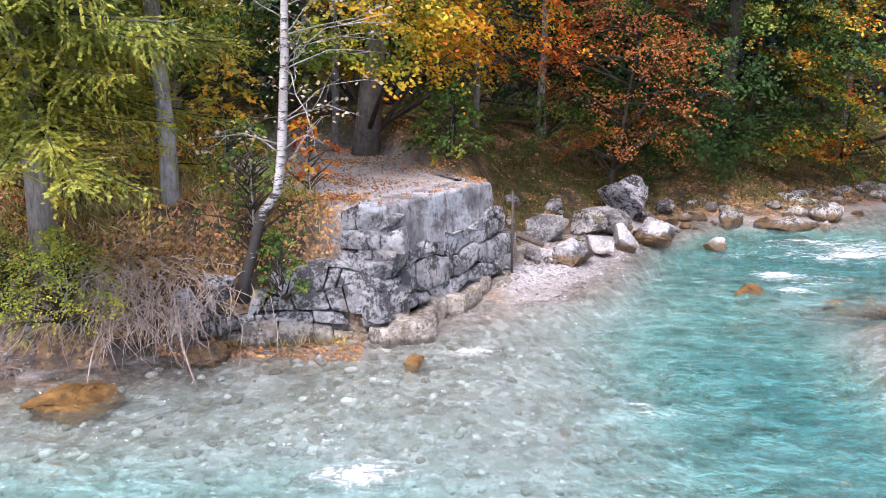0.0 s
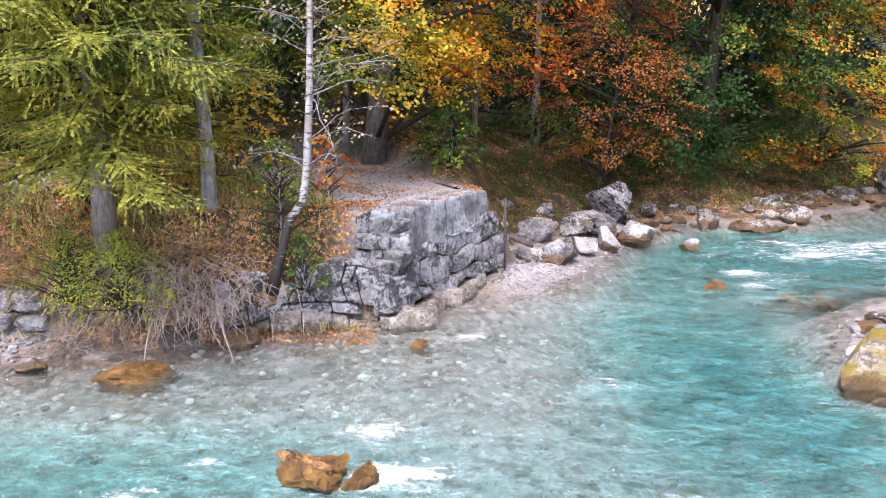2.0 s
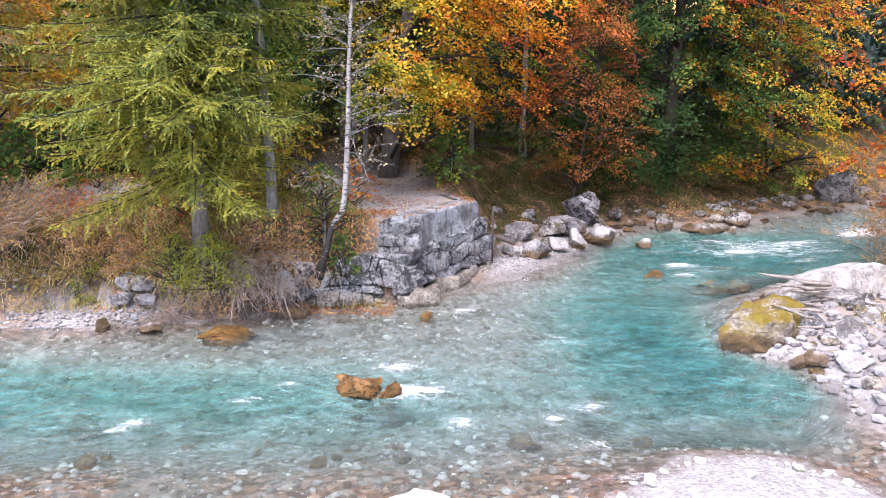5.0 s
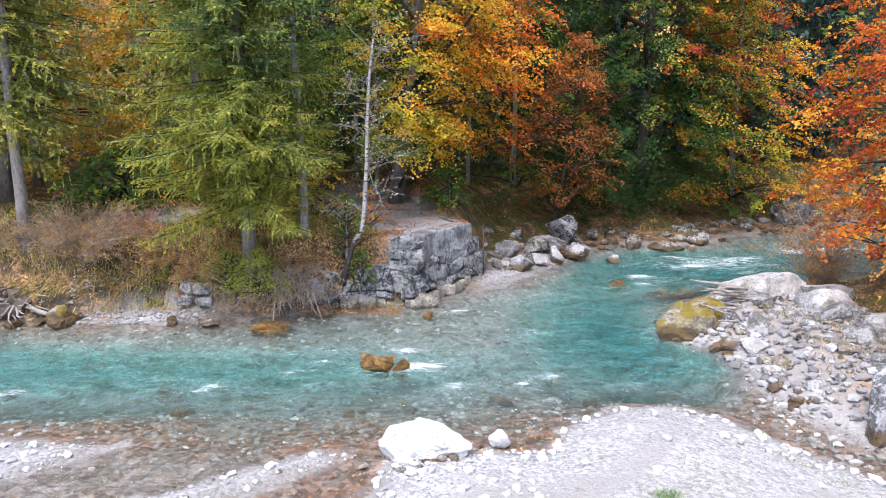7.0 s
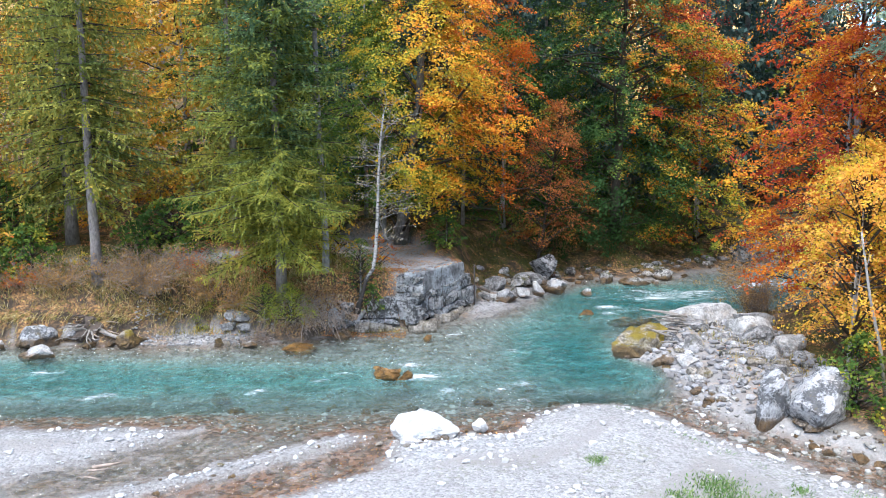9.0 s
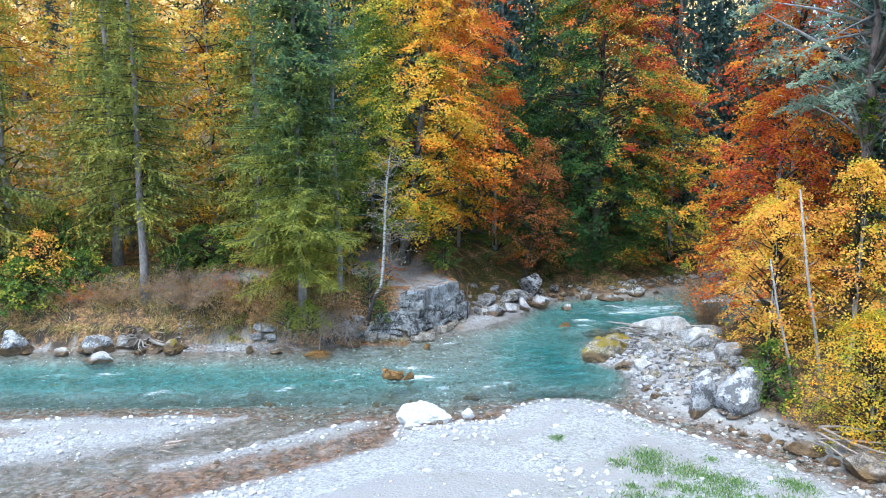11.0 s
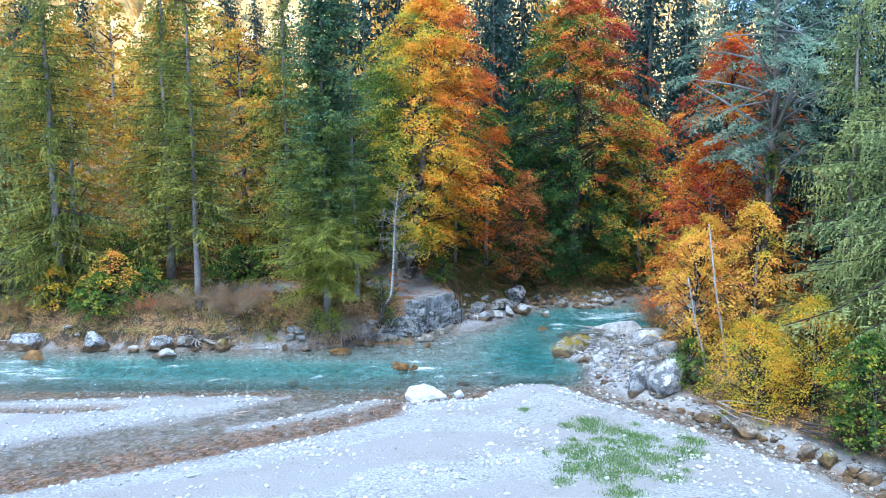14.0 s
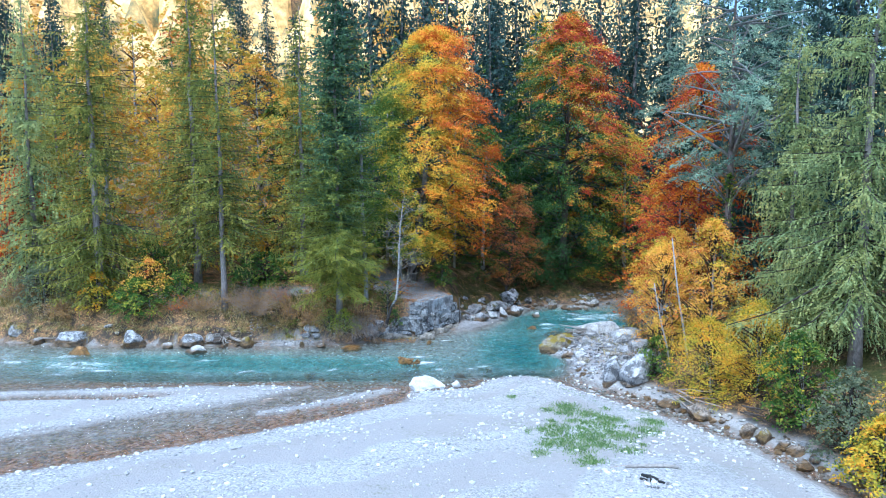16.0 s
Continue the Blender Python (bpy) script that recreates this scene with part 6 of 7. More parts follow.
sh = dict(category="shrub", trunk_r=0.03)
broadleaf("shrub", (-6.3, 12.1, 1.1), 1.35, 1.0, 51, BUSH_LIME, "yellow-green bush on the bank below the spruce", low=0.0, sprays=150, per=34, size=0.045, stems=5, spread=0.22, gaps=0.05, **sh)
broadleaf("shrub", (-7.4, 12.2, 1.2), 1.2, 0.9, 52, BUSH_LIME, "low yellow-green bush beside the dead twigs", low=0.0, sprays=100, per=34, size=0.045, stems=4, spread=0.22, gaps=0.05, **sh)
broadleaf("shrub", (-3.5, 13.7, 1.9), 2.3, 0.9, 53, BUSH_GREEN, "slender green bush behind the birch", low=0.05, sprays=120, per=14, size=0.075, stems=4, spread=0.16, gaps=0.1, **sh)
broadleaf("shrub", (-2.9, 13.0, 1.2), 1.0, 0.5, 54, BUSH_GREEN, "small green bush at the birch foot", low=0.0, sprays=50, per=14, size=0.075, stems=3, spread=0.12, **sh)
broadleaf("sapling", on(-4.9, 17.2), 3.0, 0.9, 55, GOLD, "thin sapling with golden leaves", low=0.25, sprays=60, per=12, size=0.14, spread=0.2, category="sapling", trunk_r=0.025)
broadleaf("sapling", on(-2.9, 16.2), 1.6, 0.6, 56, RED, "small sapling with rust-red leaves", low=0.2, sprays=30, per=9, size=0.12, spread=0.16, category="sapling", trunk_r=0.02)
broadleaf("shrub", on(0.2, 20.2), 2.0, 1.1, 57, TURNING, "green shrub at the edge of the platform", low=0.0, sprays=120, per=16, size=0.12, stems=4, spread=0.2, **sh)
broadleaf("shrub", on(-21.0, 12.9), 2.6, 2.0, 58, BUSH_GREEN, "dense green shrub above the boulders", low=0.0, sprays=230, per=18, size=0.15, stems=5, spread=0.26, **sh)
broadleaf("shrub", on(-20.4, 13.4), 3.6, 1.5, 59, YELLOW, "small orange-leaved tree within the green shrub", low=0.3, sprays=120, per=16, size=0.12, stems=2, spread=0.25, **sh)
broadleaf("shrub", on(-18.6, 14.4), 2.2, 1.5, 60, BUSH_GREEN, "green undergrowth below the spruces", low=0.0, sprays=120, per=18, size=0.15, stems=5, spread=0.26, **sh)
broadleaf("shrub", on(-24.0, 13.4), 2.6, 1.4, 61, BUSH_YELLOW, "yellow-green shrub under the hanging spruce", low=0.0, sprays=120, per=18, size=0.14, stems=5, spread=0.25, **sh)
broadleaf("shrub", on(-28.5, 14.6), 2.8, 2.2, 62, SILVER, "grey-green shrub thicket on the bank", low=0.0, sprays=200, per=16, size=0.14, stems=6, spread=0.28, **sh)
broadleaf("shrub", on(-22.5, 19.5), 3.2, 3.2, 63, TURNING, "green undergrowth in the forest", low=0.0, sprays=200, per=18, size=0.2, stems=5, spread=0.35, **sh)
broadleaf("shrub", on(-13.5, 19.0), 2.4, 3.0, 64, TURNING, "green and yellow undergrowth behind the path", low=0.0, sprays=170, per=18, size=0.2, stems=5, spread=0.35, **sh)
broadleaf("shrub", on(-31.5, 18.5), 9.0, 3.4, 65, RED, "slender orange trees at the forest edge", low=0.25, sprays=260, per=18, size=0.24, stems=4, category="tree", trunk_r=0.09)

# low herbs and seedlings on the bank
hr = random.Random(21)
for i in range(30):
    x, y = hr.uniform(-31, -5.2), hr.uniform(13.0, 17.5)
    hue = hr.choice((BUSH_GREEN, BUSH_LIME, RED, BUSH_YELLOW, BUSH_LIME))
    tint = {BUSH_GREEN: "green", BUSH_LIME: "yellow-green", RED: "rust-red", BUSH_YELLOW: "yellow"}[hue]
    h = hr.uniform(0.4, 1.0)
    broadleaf("herb", on(x, y), h, h * hr.uniform(0.7, 1.3), 300 + i, hue, "low " + tint + " herb on the grassy bank", low=0.0, sprays=16, per=16, size=0.07, stems=3, spread=0.18, category="herb", trunk_r=0.008, limbs=10, group="herbs of the bank")

# right bank
broadleaf("maple", on(13.3, 4.6), 7.2, 1.8, 41, YELLOW, "slender maple with pale golden leaves above the boulder", low=0.22, sprays=170, per=46, size=0.10, stems=3, trunk_r=0.07, spread=0.42, gaps=0.36, bark=PALE_BARK)
broadleaf("maple", on(15.6, 2.8), 7.6, 2.2, 42, YELLOW, "golden maple beside the dead trunks", low=0.10, sprays=230, per=46, size=0.10, stems=3, trunk_r=0.08, spread=0.42, gaps=0.36, bark=PALE_BARK)
broadleaf("maple", on(14.8, 7.4), 7.4, 2.3, 66, YELLOW, "orange-yellow maple on the rocky point", low=0.15, sprays=240, per=46, size=0.11, stems=3, trunk_r=0.08, spread=0.42, gaps=0.22)
broadleaf("shrub", on(14.7, -0.6), 4.3, 2.0, 43, BUSH_YELLOW, "dense yellow shrub leaning over the brook", low=0.02, sprays=260, per=56, size=0.08, stems=6, spread=0.42, gaps=0.14, category="shrub", trunk_r=0.05, tilt=(-0.4, -0.3))
broadleaf("shrub", on(16.6, -1.6), 4.8, 2.0, 67, BUSH_YELLOW, "tall yellow shrub above the brook", low=0.02, sprays=230, per=56, size=0.08, stems=6, spread=0.42, gaps=0.14, category="shrub", trunk_r=0.05)
broadleaf("shrub", on(12.6, 2.7), 2.3, 1.1, 68, BUSH_GREEN, "green bush growing behind the big boulder", low=0.0, sprays=130, per=16, size=0.12, stems=5, spread=0.2, **sh)
broadleaf("shrub", on(17.4, -5.3), 4.6, 1.9, 69, BUSH_GREEN, "green willow shrub hanging over the brook", low=0.02, sprays=260, per=20, size=0.14, stems=6, spread=0.28, category="shrub", trunk_r=0.05, tilt=(-0.6, 0))
broadleaf("shrub", on(17.9, -8.2), 3.8, 1.6, 70, SILVER, "silvery willow shrub beside the brook", low=0.02, sprays=220, per=20, size=0.13, stems=6, spread=0.26, category="shrub", trunk_r=0.05)
broadleaf("shrub", on(17.9, -10.6), 2.8, 1.5, 71, BUSH_YELLOW, "olive-yellow shrub at the gravel edge", low=0.0, sprays=240, per=20, size=0.12, stems=6, spread=0.24, category="shrub", trunk_r=0.04)
broadleaf("shrub", on(19.6, -10.5), 5.5, 2.0, 72, BUSH_YELLOW, "yellow leafy shrub below the spruces", low=0.0, sprays=260, per=20, size=0.15, stems=5, spread=0.3, category="shrub", trunk_r=0.05)
broadleaf("pine", on(17.7, 6.8), 23.0, 4.6, 44, NEEDLE_PINE, "gnarled open pine with grey-green needles and bare limbs", low=0.34, sprays=330, per=90, size=0.24, slim=0.38, spread=0.62, flat=0.2, gaps=0.08, limbs=110, bark=PINE_BARK, limb_bark=GREY_BARK, trunk_r=0.30, category="pine", shape=0.9)
broadleaf("ivy", on(17.6, 6.45), 8.5, 0.55, 73, BUSH_GREEN, "green ivy climbing the pine trunk", low=0.15, sprays=130, per=18, size=0.11, spread=0.15, shape=0.9, category="ivy", trunk_r=0.03)
spruce("spruce", on(20.8, -2.8), 23, 5.2, 45, NEEDLE, "large spruce with long hanging twigs on the bank", bare=0.08, grain=0.145, droop=0.7, trunk_r=0.30, hang=0.35, gaps=0.3, limp=0.6, dense=0.9)
spruce("spruce", on(19.4, 1.8), 17, 3.6, 74, NEEDLE, "younger spruce with hanging twigs on the bank", bare=0.06, grain=0.17, droop=0.7, hang=0.35, gaps=0.15, limp=0.6)
broadleaf("beech", on(18.6, 15.4), 18.5, 5.0, 46, RED, "red and orange beech above the river bend", low=0.03, sprays=480, per=60, size=0.16, flat=0.2, spread=0.6)
broadleaf("beech", on(16.2, 11.5), 10.5, 3.2, 75, RED, "red beech branches over the rocky point", low=0.05, sprays=230, per=60, size=0.14, flat=0.2, spread=0.55)


def build_pole(name, pts, radii, mat, label, category, sides=8):
    s = Stems()
    s.add(pts, radii, sides, 0.08, random.Random(1))
    return free(name, s.mesh(name, mat), (0, 0, 0), label, category)


def tree_stem(name, loc, pts, radii, mat, label, category, twigs=0, leaf=None, leaves=0, seed=0, reach=1.0, start=0.45, size=0.08):
    """A single stem with thin side branches."""
    rng, nr = random.Random(seed), np.random.RandomState(seed)
    root = base(name, loc, label, category)
    s = Stems()
    s.add(pts, radii, 10, 0.06, rng)
    part("trunk", s.mesh("trunk", mat), root)
    b, ends = Stems(), []
    for _ in range(twigs):
        k = rng.uniform(start, 0.98) * (len(pts) - 1)
        i = min(int(k), len(pts) - 2)
        p = Vector(pts[i]).lerp(Vector(pts[i + 1]), k - i)
        w = rng.uniform(0, 6.283)
        q = wander(rng, p, (math.cos(w), math.sin(w), rng.uniform(0.2, 1.4)), reach * rng.uniform(0.4, 1.2), 5, 0.05, 0.22)
        b.add(q, [0.015, 0.012, 0.010, 0.008, 0.005, 0.002], 4)
        for _ in range(3):
            j = rng.randrange(1, 5)
            r = wander(rng, q[j], (rng.gauss(0, 1), rng.gauss(0, 1), rng.gauss(0.3, 0.5)), reach * rng.uniform(0.15, 0.45), 3, 0.05, 0.25)
            b.add(r, [0.009, 0.007, 0.005, 0.002], 3)
            ends += r[1:]
    if twigs:
        tagged(part("branching", b.mesh("branching", GREY_BARK if mat == BIRCH else mat), root), kind="stuff")
    if leaf:
        c = np.array([tuple(ends[rng.randrange(len(ends))]) for _ in range(leaves)])
        tagged(part("foliage", quads_mesh("foliage", leaf_cloud(nr, c, 3, 0.12, 0.8, size), leaf), root), kind="stuff")
    return root


tree_stem("birch", (-3.45, 12.85, 1.0), [(-0.12, 0.1, 0.0), (-0.02, 0, 0.45), (0.16, 0.02, 1.0), (0.30, 0.05, 1.55), (0.60, 0.05, 1.95), (0.70, 0.1, 2.6), (0.80, 0.2, 4.2), (0.84, 0.35, 5.8), (0.93, 0.45, 7.2), (1.08, 0.5, 8.5)],
          [0.14, 0.11, 0.09, 0.085, 0.08, 0.08, 0.072, 0.06, 0.048, 0.028], BIRCH, "crooked white birch growing out of the wall's foot", "birch", 38, PALELEAF, 360, 3, 2.2, 0.55, 0.08)
tree_stem("dead_tree", (14.3, 2.4, z_at(14.3, 2.4)), [(0.15, 0, -0.3), (-0.2, 0.05, 2.0), (-0.65, 0.15, 4.5), (-1.05, 0.25, 7.5)], [0.065, 0.058, 0.048, 0.03], PALE_BARK, "broken grey dead trunk among the maples", "dead tree", 9, None, 0, 4, 0.8, 0.4)
tree_stem("dead_tree", (13.4, 2.6, z_at(13.4, 2.6)), [(0.1, 0, -0.3), (-0.2, 0.05, 1.5), (-0.65, 0.1, 3.2), (-1.0, 0.2, 5.1)], [0.055, 0.05, 0.04, 0.025], PALE_BARK, "thin leaning dead trunk among the maples", "dead tree", 6, None, 0, 5, 0.6, 0.4)
tree_stem("grey_trunk", on(-5.06, 13.95), [(0, 0, -0.3), (0.02, 0, 1.5), (-0.08, 0, 4), (-0.2, 0.1, 7), (-0.25, 0.1, 11), (-0.3, 0.1, 15)], [0.19, 0.145, 0.135, 0.125, 0.10, 0.05], GREY_BARK, "smooth grey-barked tree beside the large spruce", "tree", 36, TURNING, 900, 6, 2.2, 0.35, 0.16)
for i, (x, y, h) in enumerate(((-4.6, 26.0, 13), (-4.1, 26.4, 14), (-3.35, 23.9, 12), (1.2, 28.0, 13), (-9.5, 23.0, 14))):
    tree_stem("slender_tree", on(x, y), [(0, 0, -0.3), (0.06, 0, h * 0.3), (-0.1, 0.1, h * 0.6), (0.1, 0.1, h)], [0.13, 0.11, 0.085, 0.03], GREY_BARK, "slender grey tree in the shade behind the platform", "tree", 26, TURNING, 800, 10 + i, 2.0, 0.4, 0.17)

# trees that lead the view
spruce("spruce", (-6.75, 12.55, 1.95), 26, 3.7, 11, NEEDLE_BLUE, "large green spruce on the bank beside the abutment", bare=0.075, grain=0.078, droop=0.32, dense=1.6, trunk_r=0.21, hang=0.12, gaps=-0.1, coarser=0.14)
spruce("spruce", on(-15.0, 13.35), 22.5, 3.7, 12, NEEDLE_GOLD, "tall slender spruce with a bare lower trunk and yellowish twigs", bare=0.17, grain=0.16, droop=0.45, trunk_r=0.23, hang=0.25, gaps=0.25, dense=0.95)
spruce("spruce", on(-24.3, 14.4), 26, 4.6, 13, NEEDLE_GOLD, "broad spruce with long hanging yellow-green twigs on the bank", bare=0.06, grain=0.155, droop=0.6, trunk_r=0.32, hang=0.35, gaps=0.1, limp=0.5)
spruce("spruce", on(-18.6, 18.5), 23, 4.0, 14, NEEDLE_GOLD, "yellow-green spruce behind the path", bare=0.12, grain=0.22, droop=0.7)
spruce("spruce", on(-10.6, 19.5), 21, 3.2, 15, NEEDLE_GOLD, "olive spruce behind the path", bare=0.14, grain=0.22, droop=0.7)
spruce("spruce", on(-30.0, 16.5), 22, 3.8, 16, NEEDLE, "green spruce at the edge of the stand", bare=0.08, grain=0.26, droop=0.9)
broadleaf("beech", on(-2.3, 22.9), 20.5, 6.2, 21, AUTUMN, "old beech with orange and green autumn leaves behind the platform", low=0.12, sprays=1450, per=84, size=0.13, bark=OLD_BARK, trunk_r=0.36, tilt=(2.0, -1.6), flat=0.18, spread=0.70, shape=0.7, gaps=0.12)
broadleaf("beech", on(11.3, 31), 23.5, 6.4, 22, AUTUMN_RED, "tall beech turning from dark green to red over the river bend", low=0.0, sprays=1400, per=76, size=0.15, bark=DARK_BARK, trunk_r=0.35, tilt=(0, -1.2), flat=0.2, spread=0.68, shape=0.85, gaps=0.17)
broadleaf("beech", on(5.6, 25.8), 10.0, 2.4, 23, RUST, "low rust-red beech hanging over the stony bank", low=0.2, sprays=170, per=70, size=0.10, trunk_r=0.10, bark=DARK_BARK, tilt=(1.0, -1.2), flat=0.16, spread=0.6, gaps=0.22)
broadleaf("beech", on(3.8, 30.0), 13, 4.5, 24, TURNING, "shaded green beech behind the red one", low=0.0, sprays=300, per=76, size=0.125, flat=0.2, spread=0.6)
broadleaf("beech", on(17.5, 33.5), 15, 4.5, 25, AUTUMN, "green and yellow beech over the far bend", low=0.0, sprays=320, per=60, size=0.16, tilt=(-0.5, -1.0), flat=0.2, spread=0.6)
broadleaf("beech", on(-8.5, 24.5), 12, 3.6, 26, TURNING, "green beech in the shade behind the path", low=0.05, sprays=240, per=60, size=0.14, flat=0.2, spread=0.55)

# the stand behind
def build_stand():
    rng = random.Random(5)
    protos = {
        "dark": spruce("spruce", (-38, 27, z_at(-38, 27)), 25, 4.2, 31, NEEDLE_DARK, "dark spruce in the forest stand behind the river", grain=0.45, droop=0.6, dense=1.2, gaps=-0.2, group="forest trees"),
        "gold": spruce("spruce", (-42, 21, z_at(-42, 21)), 23, 4.0, 32, NEEDLE_GOLD, "yellow-green spruce in the forest stand behind the river", grain=0.50, droop=0.65, group="forest trees"),
        "leaf": broadleaf("beech", (-33, 30, z_at(-33, 30)), 19, 4.6, 33, GOLD, "golden autumn beech within the forest stand", low=0.05, sprays=180, per=18, size=0.38, spread=0.7, flat=0.2, group="forest trees"),
        "near": broadleaf("beech", (-27, 22, z_at(-27, 22)), 18, 4.4, 37, GOLD, "golden autumn beech behind the tall spruces", low=0.05, sprays=300, per=46, size=0.19, spread=0.6, flat=0.2, gaps=0.1, group="forest trees"),
        "green": broadleaf("beech", (-14, 31, z_at(-14, 31)), 15, 4.0, 34, TURNING, "half green beech within the forest stand", low=0.05, sprays=180, per=16, size=0.42, spread=0.7, flat=0.2, group="forest trees"),
        "red": broadleaf("beech", (27, 44, z_at(27, 44)), 18, 4.5, 35, AUTUMN_RED, "reddening beech within the forest stand", low=0.05, sprays=180, per=16, size=0.42, spread=0.7, flat=0.2, group="forest trees"),
    }
    taken = [(-27, 22), (-38, 27), (-42, 21), (-33, 30), (-14, 31), (27, 44), (11.3, 31), (-2.3, 22.9), (3.8, 30), (17.5, 33.5), (-8.5, 24.5), (-18.6, 18.5), (-10.6, 19.5), (-30, 16.5), (20.8, -2.8), (19.4, 1.8), (18.6, 15.4), (16.2, 11.5), (17.7, 6.8)]
    far = spruce("spruce", (6, 46, z_at(6, 46)), 25, 4.6, 36, NEEDLE_DARK, "dark spruce far back in the forest", grain=0.58, droop=0.8, group="forest trees")
    taken.append((6, 46))
    for i, (x, y) in enumerate(((4.6, 36), (7.4, 38.5), (0.5, 35), (15.5, 38), (19.5, 39.5), (23.5, 42), (28, 45), (12.5, 45), (32, 51), (20, 50), (-2, 42), (37, 57), (-6.5, 32), (-3.8, 33.5), (-9.5, 34), (25.5, 24.5), (29, 27), (34, 31), (24, 16), (28, 19), (25.5, 8.5), (27.5, 2.5), (30.5, 11), (26.5, -5.5))):
        s = 1.12 + 0.18 * ((i * 37) % 10) / 10
        ob = copy_thing(protos["dark"], pose(x, y, z_at(x, y) - 0.1, 0, 0, i * 71))
        ob.scale = (s * 0.9, s * 0.9, s)
        taken.append((x, y))
    for i, (x, y) in enumerate(((-12.5, 25.5), (-20.5, 24.5), (-16.5, 30), (-23, 31), (-35, 24))):
        ob = copy_thing(protos["near"], pose(x, y, z_at(x, y) - 0.1, 0, 0, i * 50))
        s = 0.9 + 0.06 * (i % 4)
        ob.scale = (s, s, s)
        taken.append((x, y))
    made = 0
    for _ in range(9000):
        x, y = rng.uniform(-70, 66), rng.uniform(-14, 84)
        a, b = np.array([x]), np.array([y])
        f, g = float(inside_by(FAR_BANK, a, b)[0]), float(inside_by(NEAR_BANK, a, b)[0])
        if max(f - 7.5, g - 5.5) < 0 or (-9 < x < 4 and y < 29) or (x < -4 and y < 21) or y < -14 + 0.2 * (x - 20) or abs(x) > 26 + 0.75 * (y + 20):
            continue
        if g > 0 and (x < 20 or math.hypot(x - 1, y + 39) < 25):
            continue
        if any(math.hypot(x - p, y - q) < (3.7 if y < 40 else 4.6) for p, q in taken):
            continue
        taken.append((x, y))
        back = y > 40
        if g > 0:
            proto = rng.choice(["dark", "dark", "dark", "red", "leaf"])
        elif x < -6:
            proto = rng.choice(["gold", "leaf", "green", "leaf"] if y < 36 else ["leaf", "leaf", "red", "dark"])
        else:
            proto = rng.choice(["dark", "dark", "red", "green", "leaf"])
        s = rng.uniform(0.75, 1.05)
        if back:
            s = rng.uniform(0.66, 0.86) if x < -6 else rng.uniform(0.85, 1.15)
        source = far if back and proto in ("dark", "gold") else protos[proto]
        ob = copy_thing(source, pose(x, y, z_at(x, y) - 0.1, 0, 0, rng.uniform(0, 360)))
        ob.scale = (s, s, s * rng.uniform(0.9, 1.05))
        made += 1
        if made >= 76:
            break


build_stand()


# ---- small wooden and iron things ----
build_pole("iron_post", [(1.63, 17.46, 0.2), (1.64, 17.46, 1.2), (1.62, 17.46, 2.25)], [0.032, 0.032, 0.032], IRON, "rusty iron post standing beside the abutment", "post", 6)
build_pole("timber_beam", [(1.45, 18.3, 1.18), (1.95, 18.1, 1.02), (2.45, 17.95, 0.85)], [0.07, 0.075, 0.065], DARKWOOD, "dark rotten beam lying against the rubble", "beam", 6)
def lying(points, radii, lift=0.8):
    """Points of a pole that lies on the ground."""
    return [(x, y, z_at(x, y) + r * lift) for (x, y), r in zip(points, radii)]


LOG_R = [0.07, 0.085, 0.085, 0.065]
build_pole("log", lying([(8.05, -10.3), (8.7, -10.38), (9.4, -10.47), (10.05, -10.58)], LOG_R), LOG_R, DRIFT, "bleached log lying on the gravel mound", "log", 10)
STICK_R = [0.014, 0.018, 0.012]
build_pole("stick", lying([(6.9, -10.05), (8.0, -9.95), (9.1, -10.0)], STICK_R), STICK_R, TWIG, "thin stick beside the bleached log", "stick", 5)
for i, (a, b, r) in enumerate((((8.45, -11.3), (8.95, -11.75), 0.07), ((8.75, -11.35), (8.65, -11.9), 0.05), ((8.3, -11.6), (8.55, -11.75), 0.045), ((8.9, -11.9), (9.15, -12.0), 0.05))):
    m = ((a[0] + b[0]) / 2, (a[1] + b[1]) / 2)
    radii = [r, r * 1.1, r * 0.8]
    build_pole("charred_log", lying([a, m, b], radii, 0.7), radii, CHAR, "charred log of an old campfire", "charred log", 8)
r = random.Random(3)
for i in range(16):
    k = r.uniform(0, 6.28)
    ob = free("ash_stone", COBBLES[(i % 2) + 1], (8.75 + 0.5 * math.cos(k), -12.05 + 0.35 * math.sin(k), z_at(8.75, -12) + 0.03), "white stone beside the old campfire", "stone", r.uniform(0, 360), "campfire stones")
    ob.scale = (0.08, 0.08, 0.06)


def driftwood(name, x, y, z, turn, seed, label, count=7, length=1.2, mat=None):
    rng = random.Random(seed)
    root = base(name, (x, y, z), label, "driftwood")
    root.rotation_euler = (0, 0, radians(turn))
    for i in range(count):
        s = Stems()
        p = wander(rng, (rng.gauss(0, 0.18), rng.gauss(0, 0.2), 0.03 + 0.05 * i), (1, rng.gauss(0, 0.35), rng.gauss(0, 0.08)), length * rng.uniform(0.6, 1.2), 5, 0.01, 0.07)
        c = Vector((length * 0.5, 0, 0))
        w = rng.uniform(0.022, 0.06)
        s.add([v - c for v in p], [w, w, w * 0.9, w * 0.8, w * 0.6, w * 0.35], 6)
        part("branch", s.mesh("branch", mat or DRIFT), root)


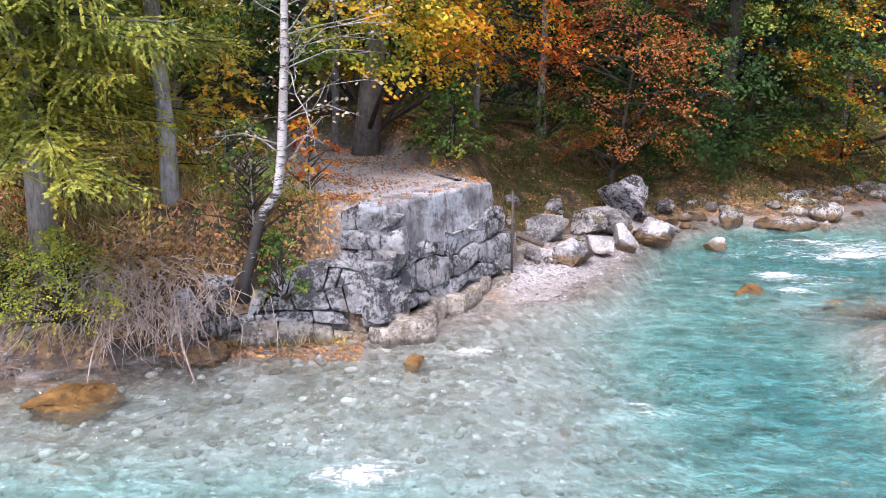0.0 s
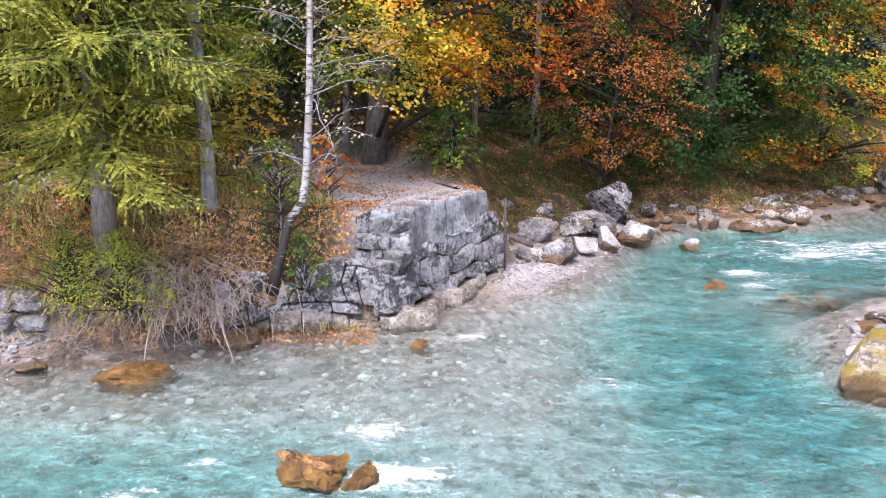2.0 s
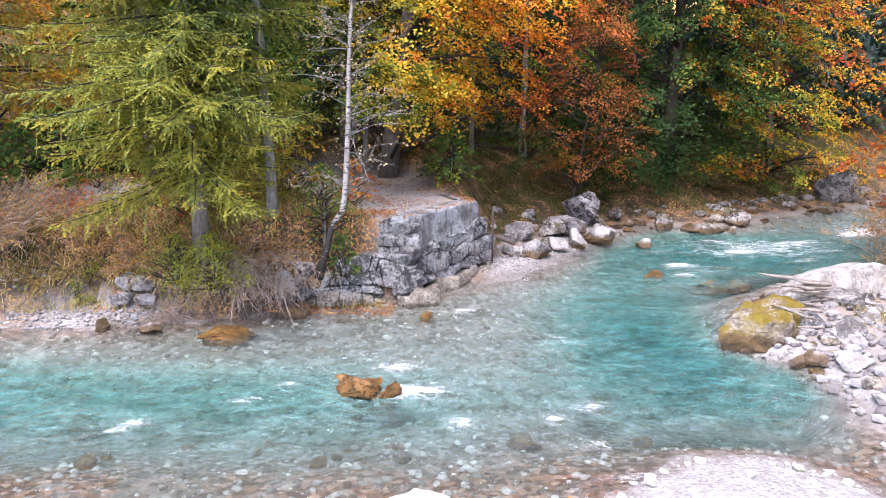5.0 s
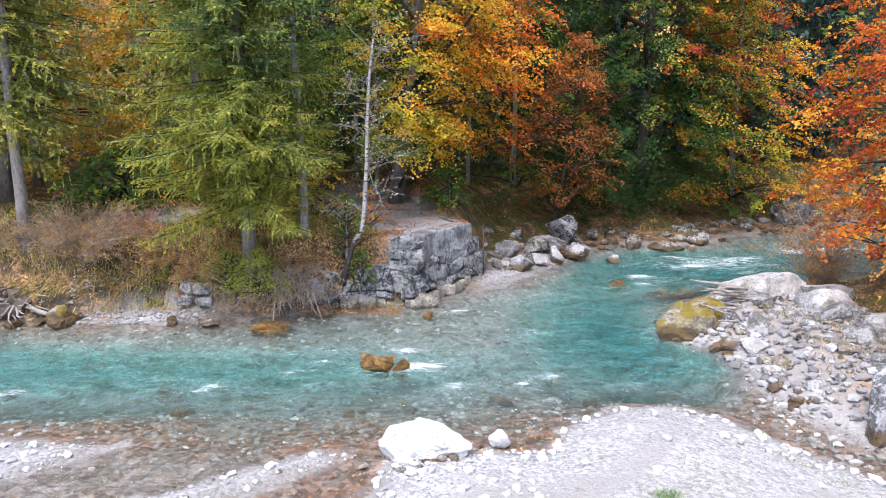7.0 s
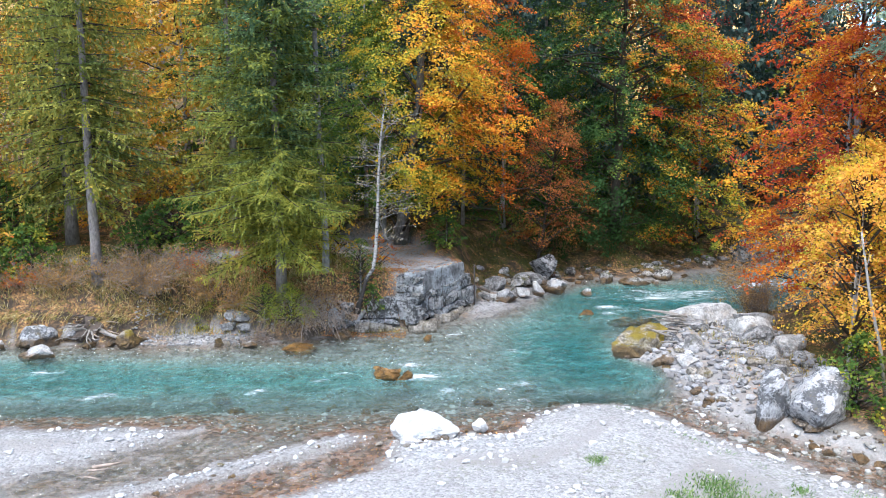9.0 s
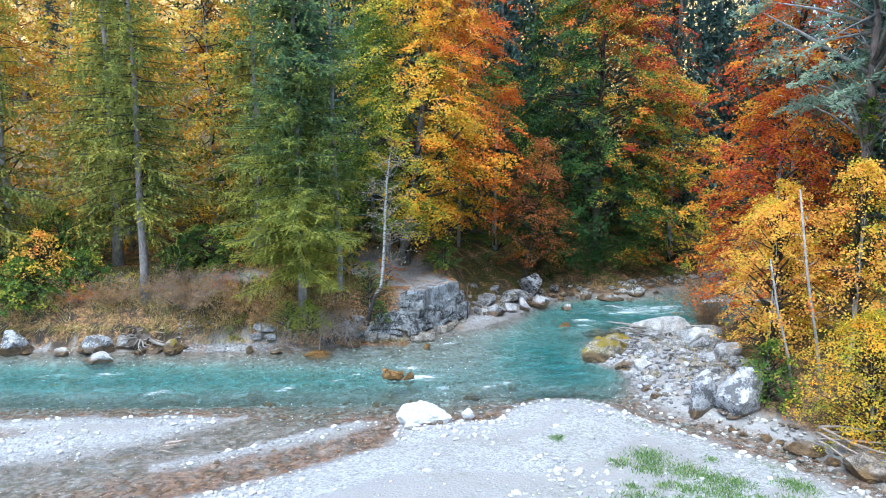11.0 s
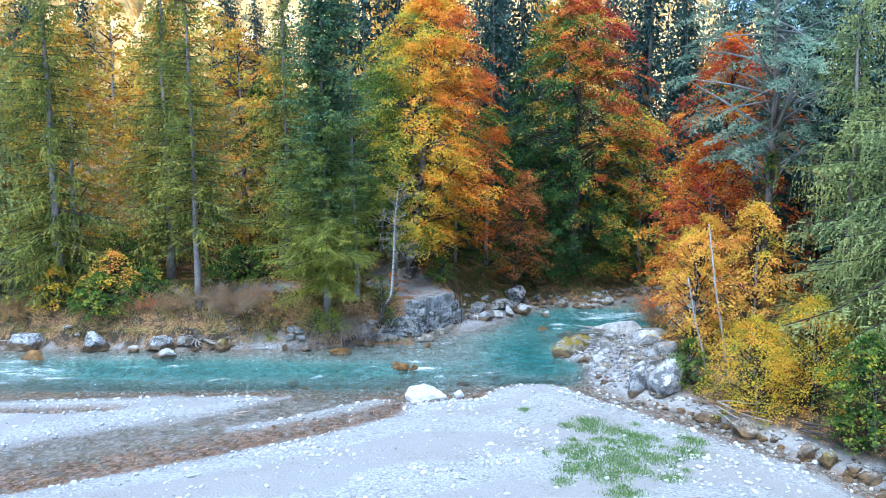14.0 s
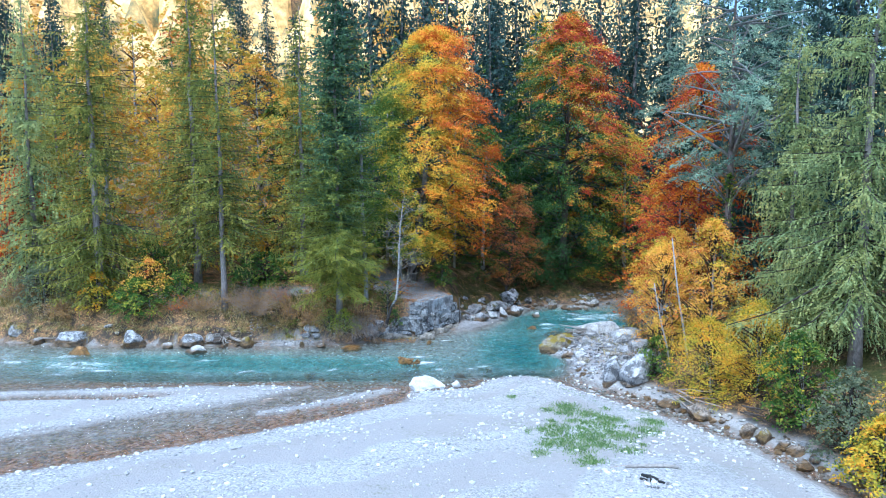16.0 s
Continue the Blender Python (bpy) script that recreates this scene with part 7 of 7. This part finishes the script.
driftwood("driftwood_pile", 9.3, 11.3, 0.72, 165, 1, "pile of bleached driftwood branches on the mossy boulders", 14, 1.4)
driftwood("driftwood_pile", 8.9, 10.6, 0.50, 150, 2, "grey driftwood sticks wedged between boulders", 9, 1.0)
def root_stock(x, y, z):
    root = base("root_stock", (x, y, z), "torn-up grey root stock stranded under the bank", "root stock")
    part("stump", stone_mesh("stump", (0.62, 0.5, 0.55), 301, DARKWOOD, 4, 3, 0.45), root, "dark weathered root plate")
    rr = random.Random(12)
    for i in range(17):
        w = rr.uniform(-2.9, 0.5)
        st = Stems()
        ln = rr.uniform(0.5, 1.5)
        p = wander(rr, (0.3 * math.cos(w), 0.3 * math.sin(w), rr.uniform(-0.2, 0.3)), (math.cos(w), math.sin(w) * 0.7, rr.uniform(-0.5, 0.4)), ln, 6, 0.06, 0.28)
        r = rr.uniform(0.03, 0.075)
        st.add(p, [r, r * 0.9, r * 0.75, r * 0.6, r * 0.45, r * 0.3, 0.008], 6, 0.1, rr)
        part("root", st.mesh("root", DRIFT), root)
    st = Stems()
    st.add([(0.3, -0.2, 0.15), (0.9, -0.45, -0.05), (1.6, -0.6, -0.22), (2.1, -0.62, -0.30)], [0.10, 0.085, 0.07, 0.03], 8, 0.1, rr)
    part("root", st.mesh("root", DRIFT), root, "long bleached root reaching to the water")


root_stock(-14.75, 11.9, 0.5)
driftwood("driftwood_roots", -14.1, 11.9, 0.35, -20, 3, "grey root stock stranded at the waterline", 10, 1.6, TWIG)
driftwood("driftwood_roots", -14.9, 12.2, 0.6, 60, 4, "dark tangled roots in the eroded bank", 12, 1.3, DARKWOOD)
driftwood("driftwood_sticks", -8.3, -0.6, 0.10, 15, 5, "grey sticks stranded on the gravel bar", 3, 0.9, TWIG)
driftwood("driftwood_branch", 13.6, -1.6, 0.55, -50, 6, "dead branches leaning down to the brook", 8, 2.4, TWIG)
driftwood("driftwood_branch", 15.8, -4.2, 0.6, -60, 7, "dark dead limbs under the shrubs", 8, 2.0, DARKWOOD)
driftwood("driftwood_branch", -26.5, 11.9, 0.3, 20, 8, "pale stick washed up under the bank", 3, 1.6)


# ---- far hillside, its sunlight painted in as glow ----
def build_hillside():
    n = Nodes("painted_sun_hillside")
    v = n.place()
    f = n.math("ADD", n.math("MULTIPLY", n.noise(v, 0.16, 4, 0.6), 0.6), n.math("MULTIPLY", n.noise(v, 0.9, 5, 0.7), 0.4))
    # bright golds and weak emission put the sunlight into the colour
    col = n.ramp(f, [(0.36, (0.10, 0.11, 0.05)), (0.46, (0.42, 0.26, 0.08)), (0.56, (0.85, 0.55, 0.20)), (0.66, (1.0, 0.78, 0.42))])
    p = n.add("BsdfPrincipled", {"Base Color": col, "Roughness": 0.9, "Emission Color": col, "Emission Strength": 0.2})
    n.nt.links.new(p.outputs[0], n.out.inputs[0])
    nr = np.random.RandomState(8)
    m = 2400
    x, y = nr.uniform(-230, 230, m), 70 + 200 * nr.uniform(0, 1, m) ** 1.5
    z = land(x, y)[0] - 1.0
    h, r = nr.uniform(7, 13, m) * (0.7 + y / 150), nr.uniform(2.2, 4.2, m) * (0.5 + y / 130)
    k = 7
    w = np.arange(k) * 2 * np.pi / k
    vs, fs = [], []
    for i in range(m):
        o = len(vs)
        rr = r[i] * nr.uniform(0.75, 1.25, k)
        vs += [(x[i] + rr[j] * math.cos(w[j]), y[i] + rr[j] * math.sin(w[j]), z[i] - 3) for j in range(k)]
        vs += [(x[i] + rr[j] * 0.85 * math.cos(w[j] + 0.4), y[i] + rr[j] * 0.85 * math.sin(w[j] + 0.4), z[i] + h[i] * 0.45) for j in range(k)]
        vs.append((x[i], y[i], z[i] + h[i]))
        fs += [(o + j, o + (j + 1) % k, o + k + (j + 1) % k, o + k + j) for j in range(k)] + [(o + k + j, o + k + (j + 1) % k, o + 2 * k) for j in range(k)]
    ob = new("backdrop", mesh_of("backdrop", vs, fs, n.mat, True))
    tagged(ob, "distant forested hillside with golden sunlight painted in as glow", "hillside", kind="structure")


build_hillside()
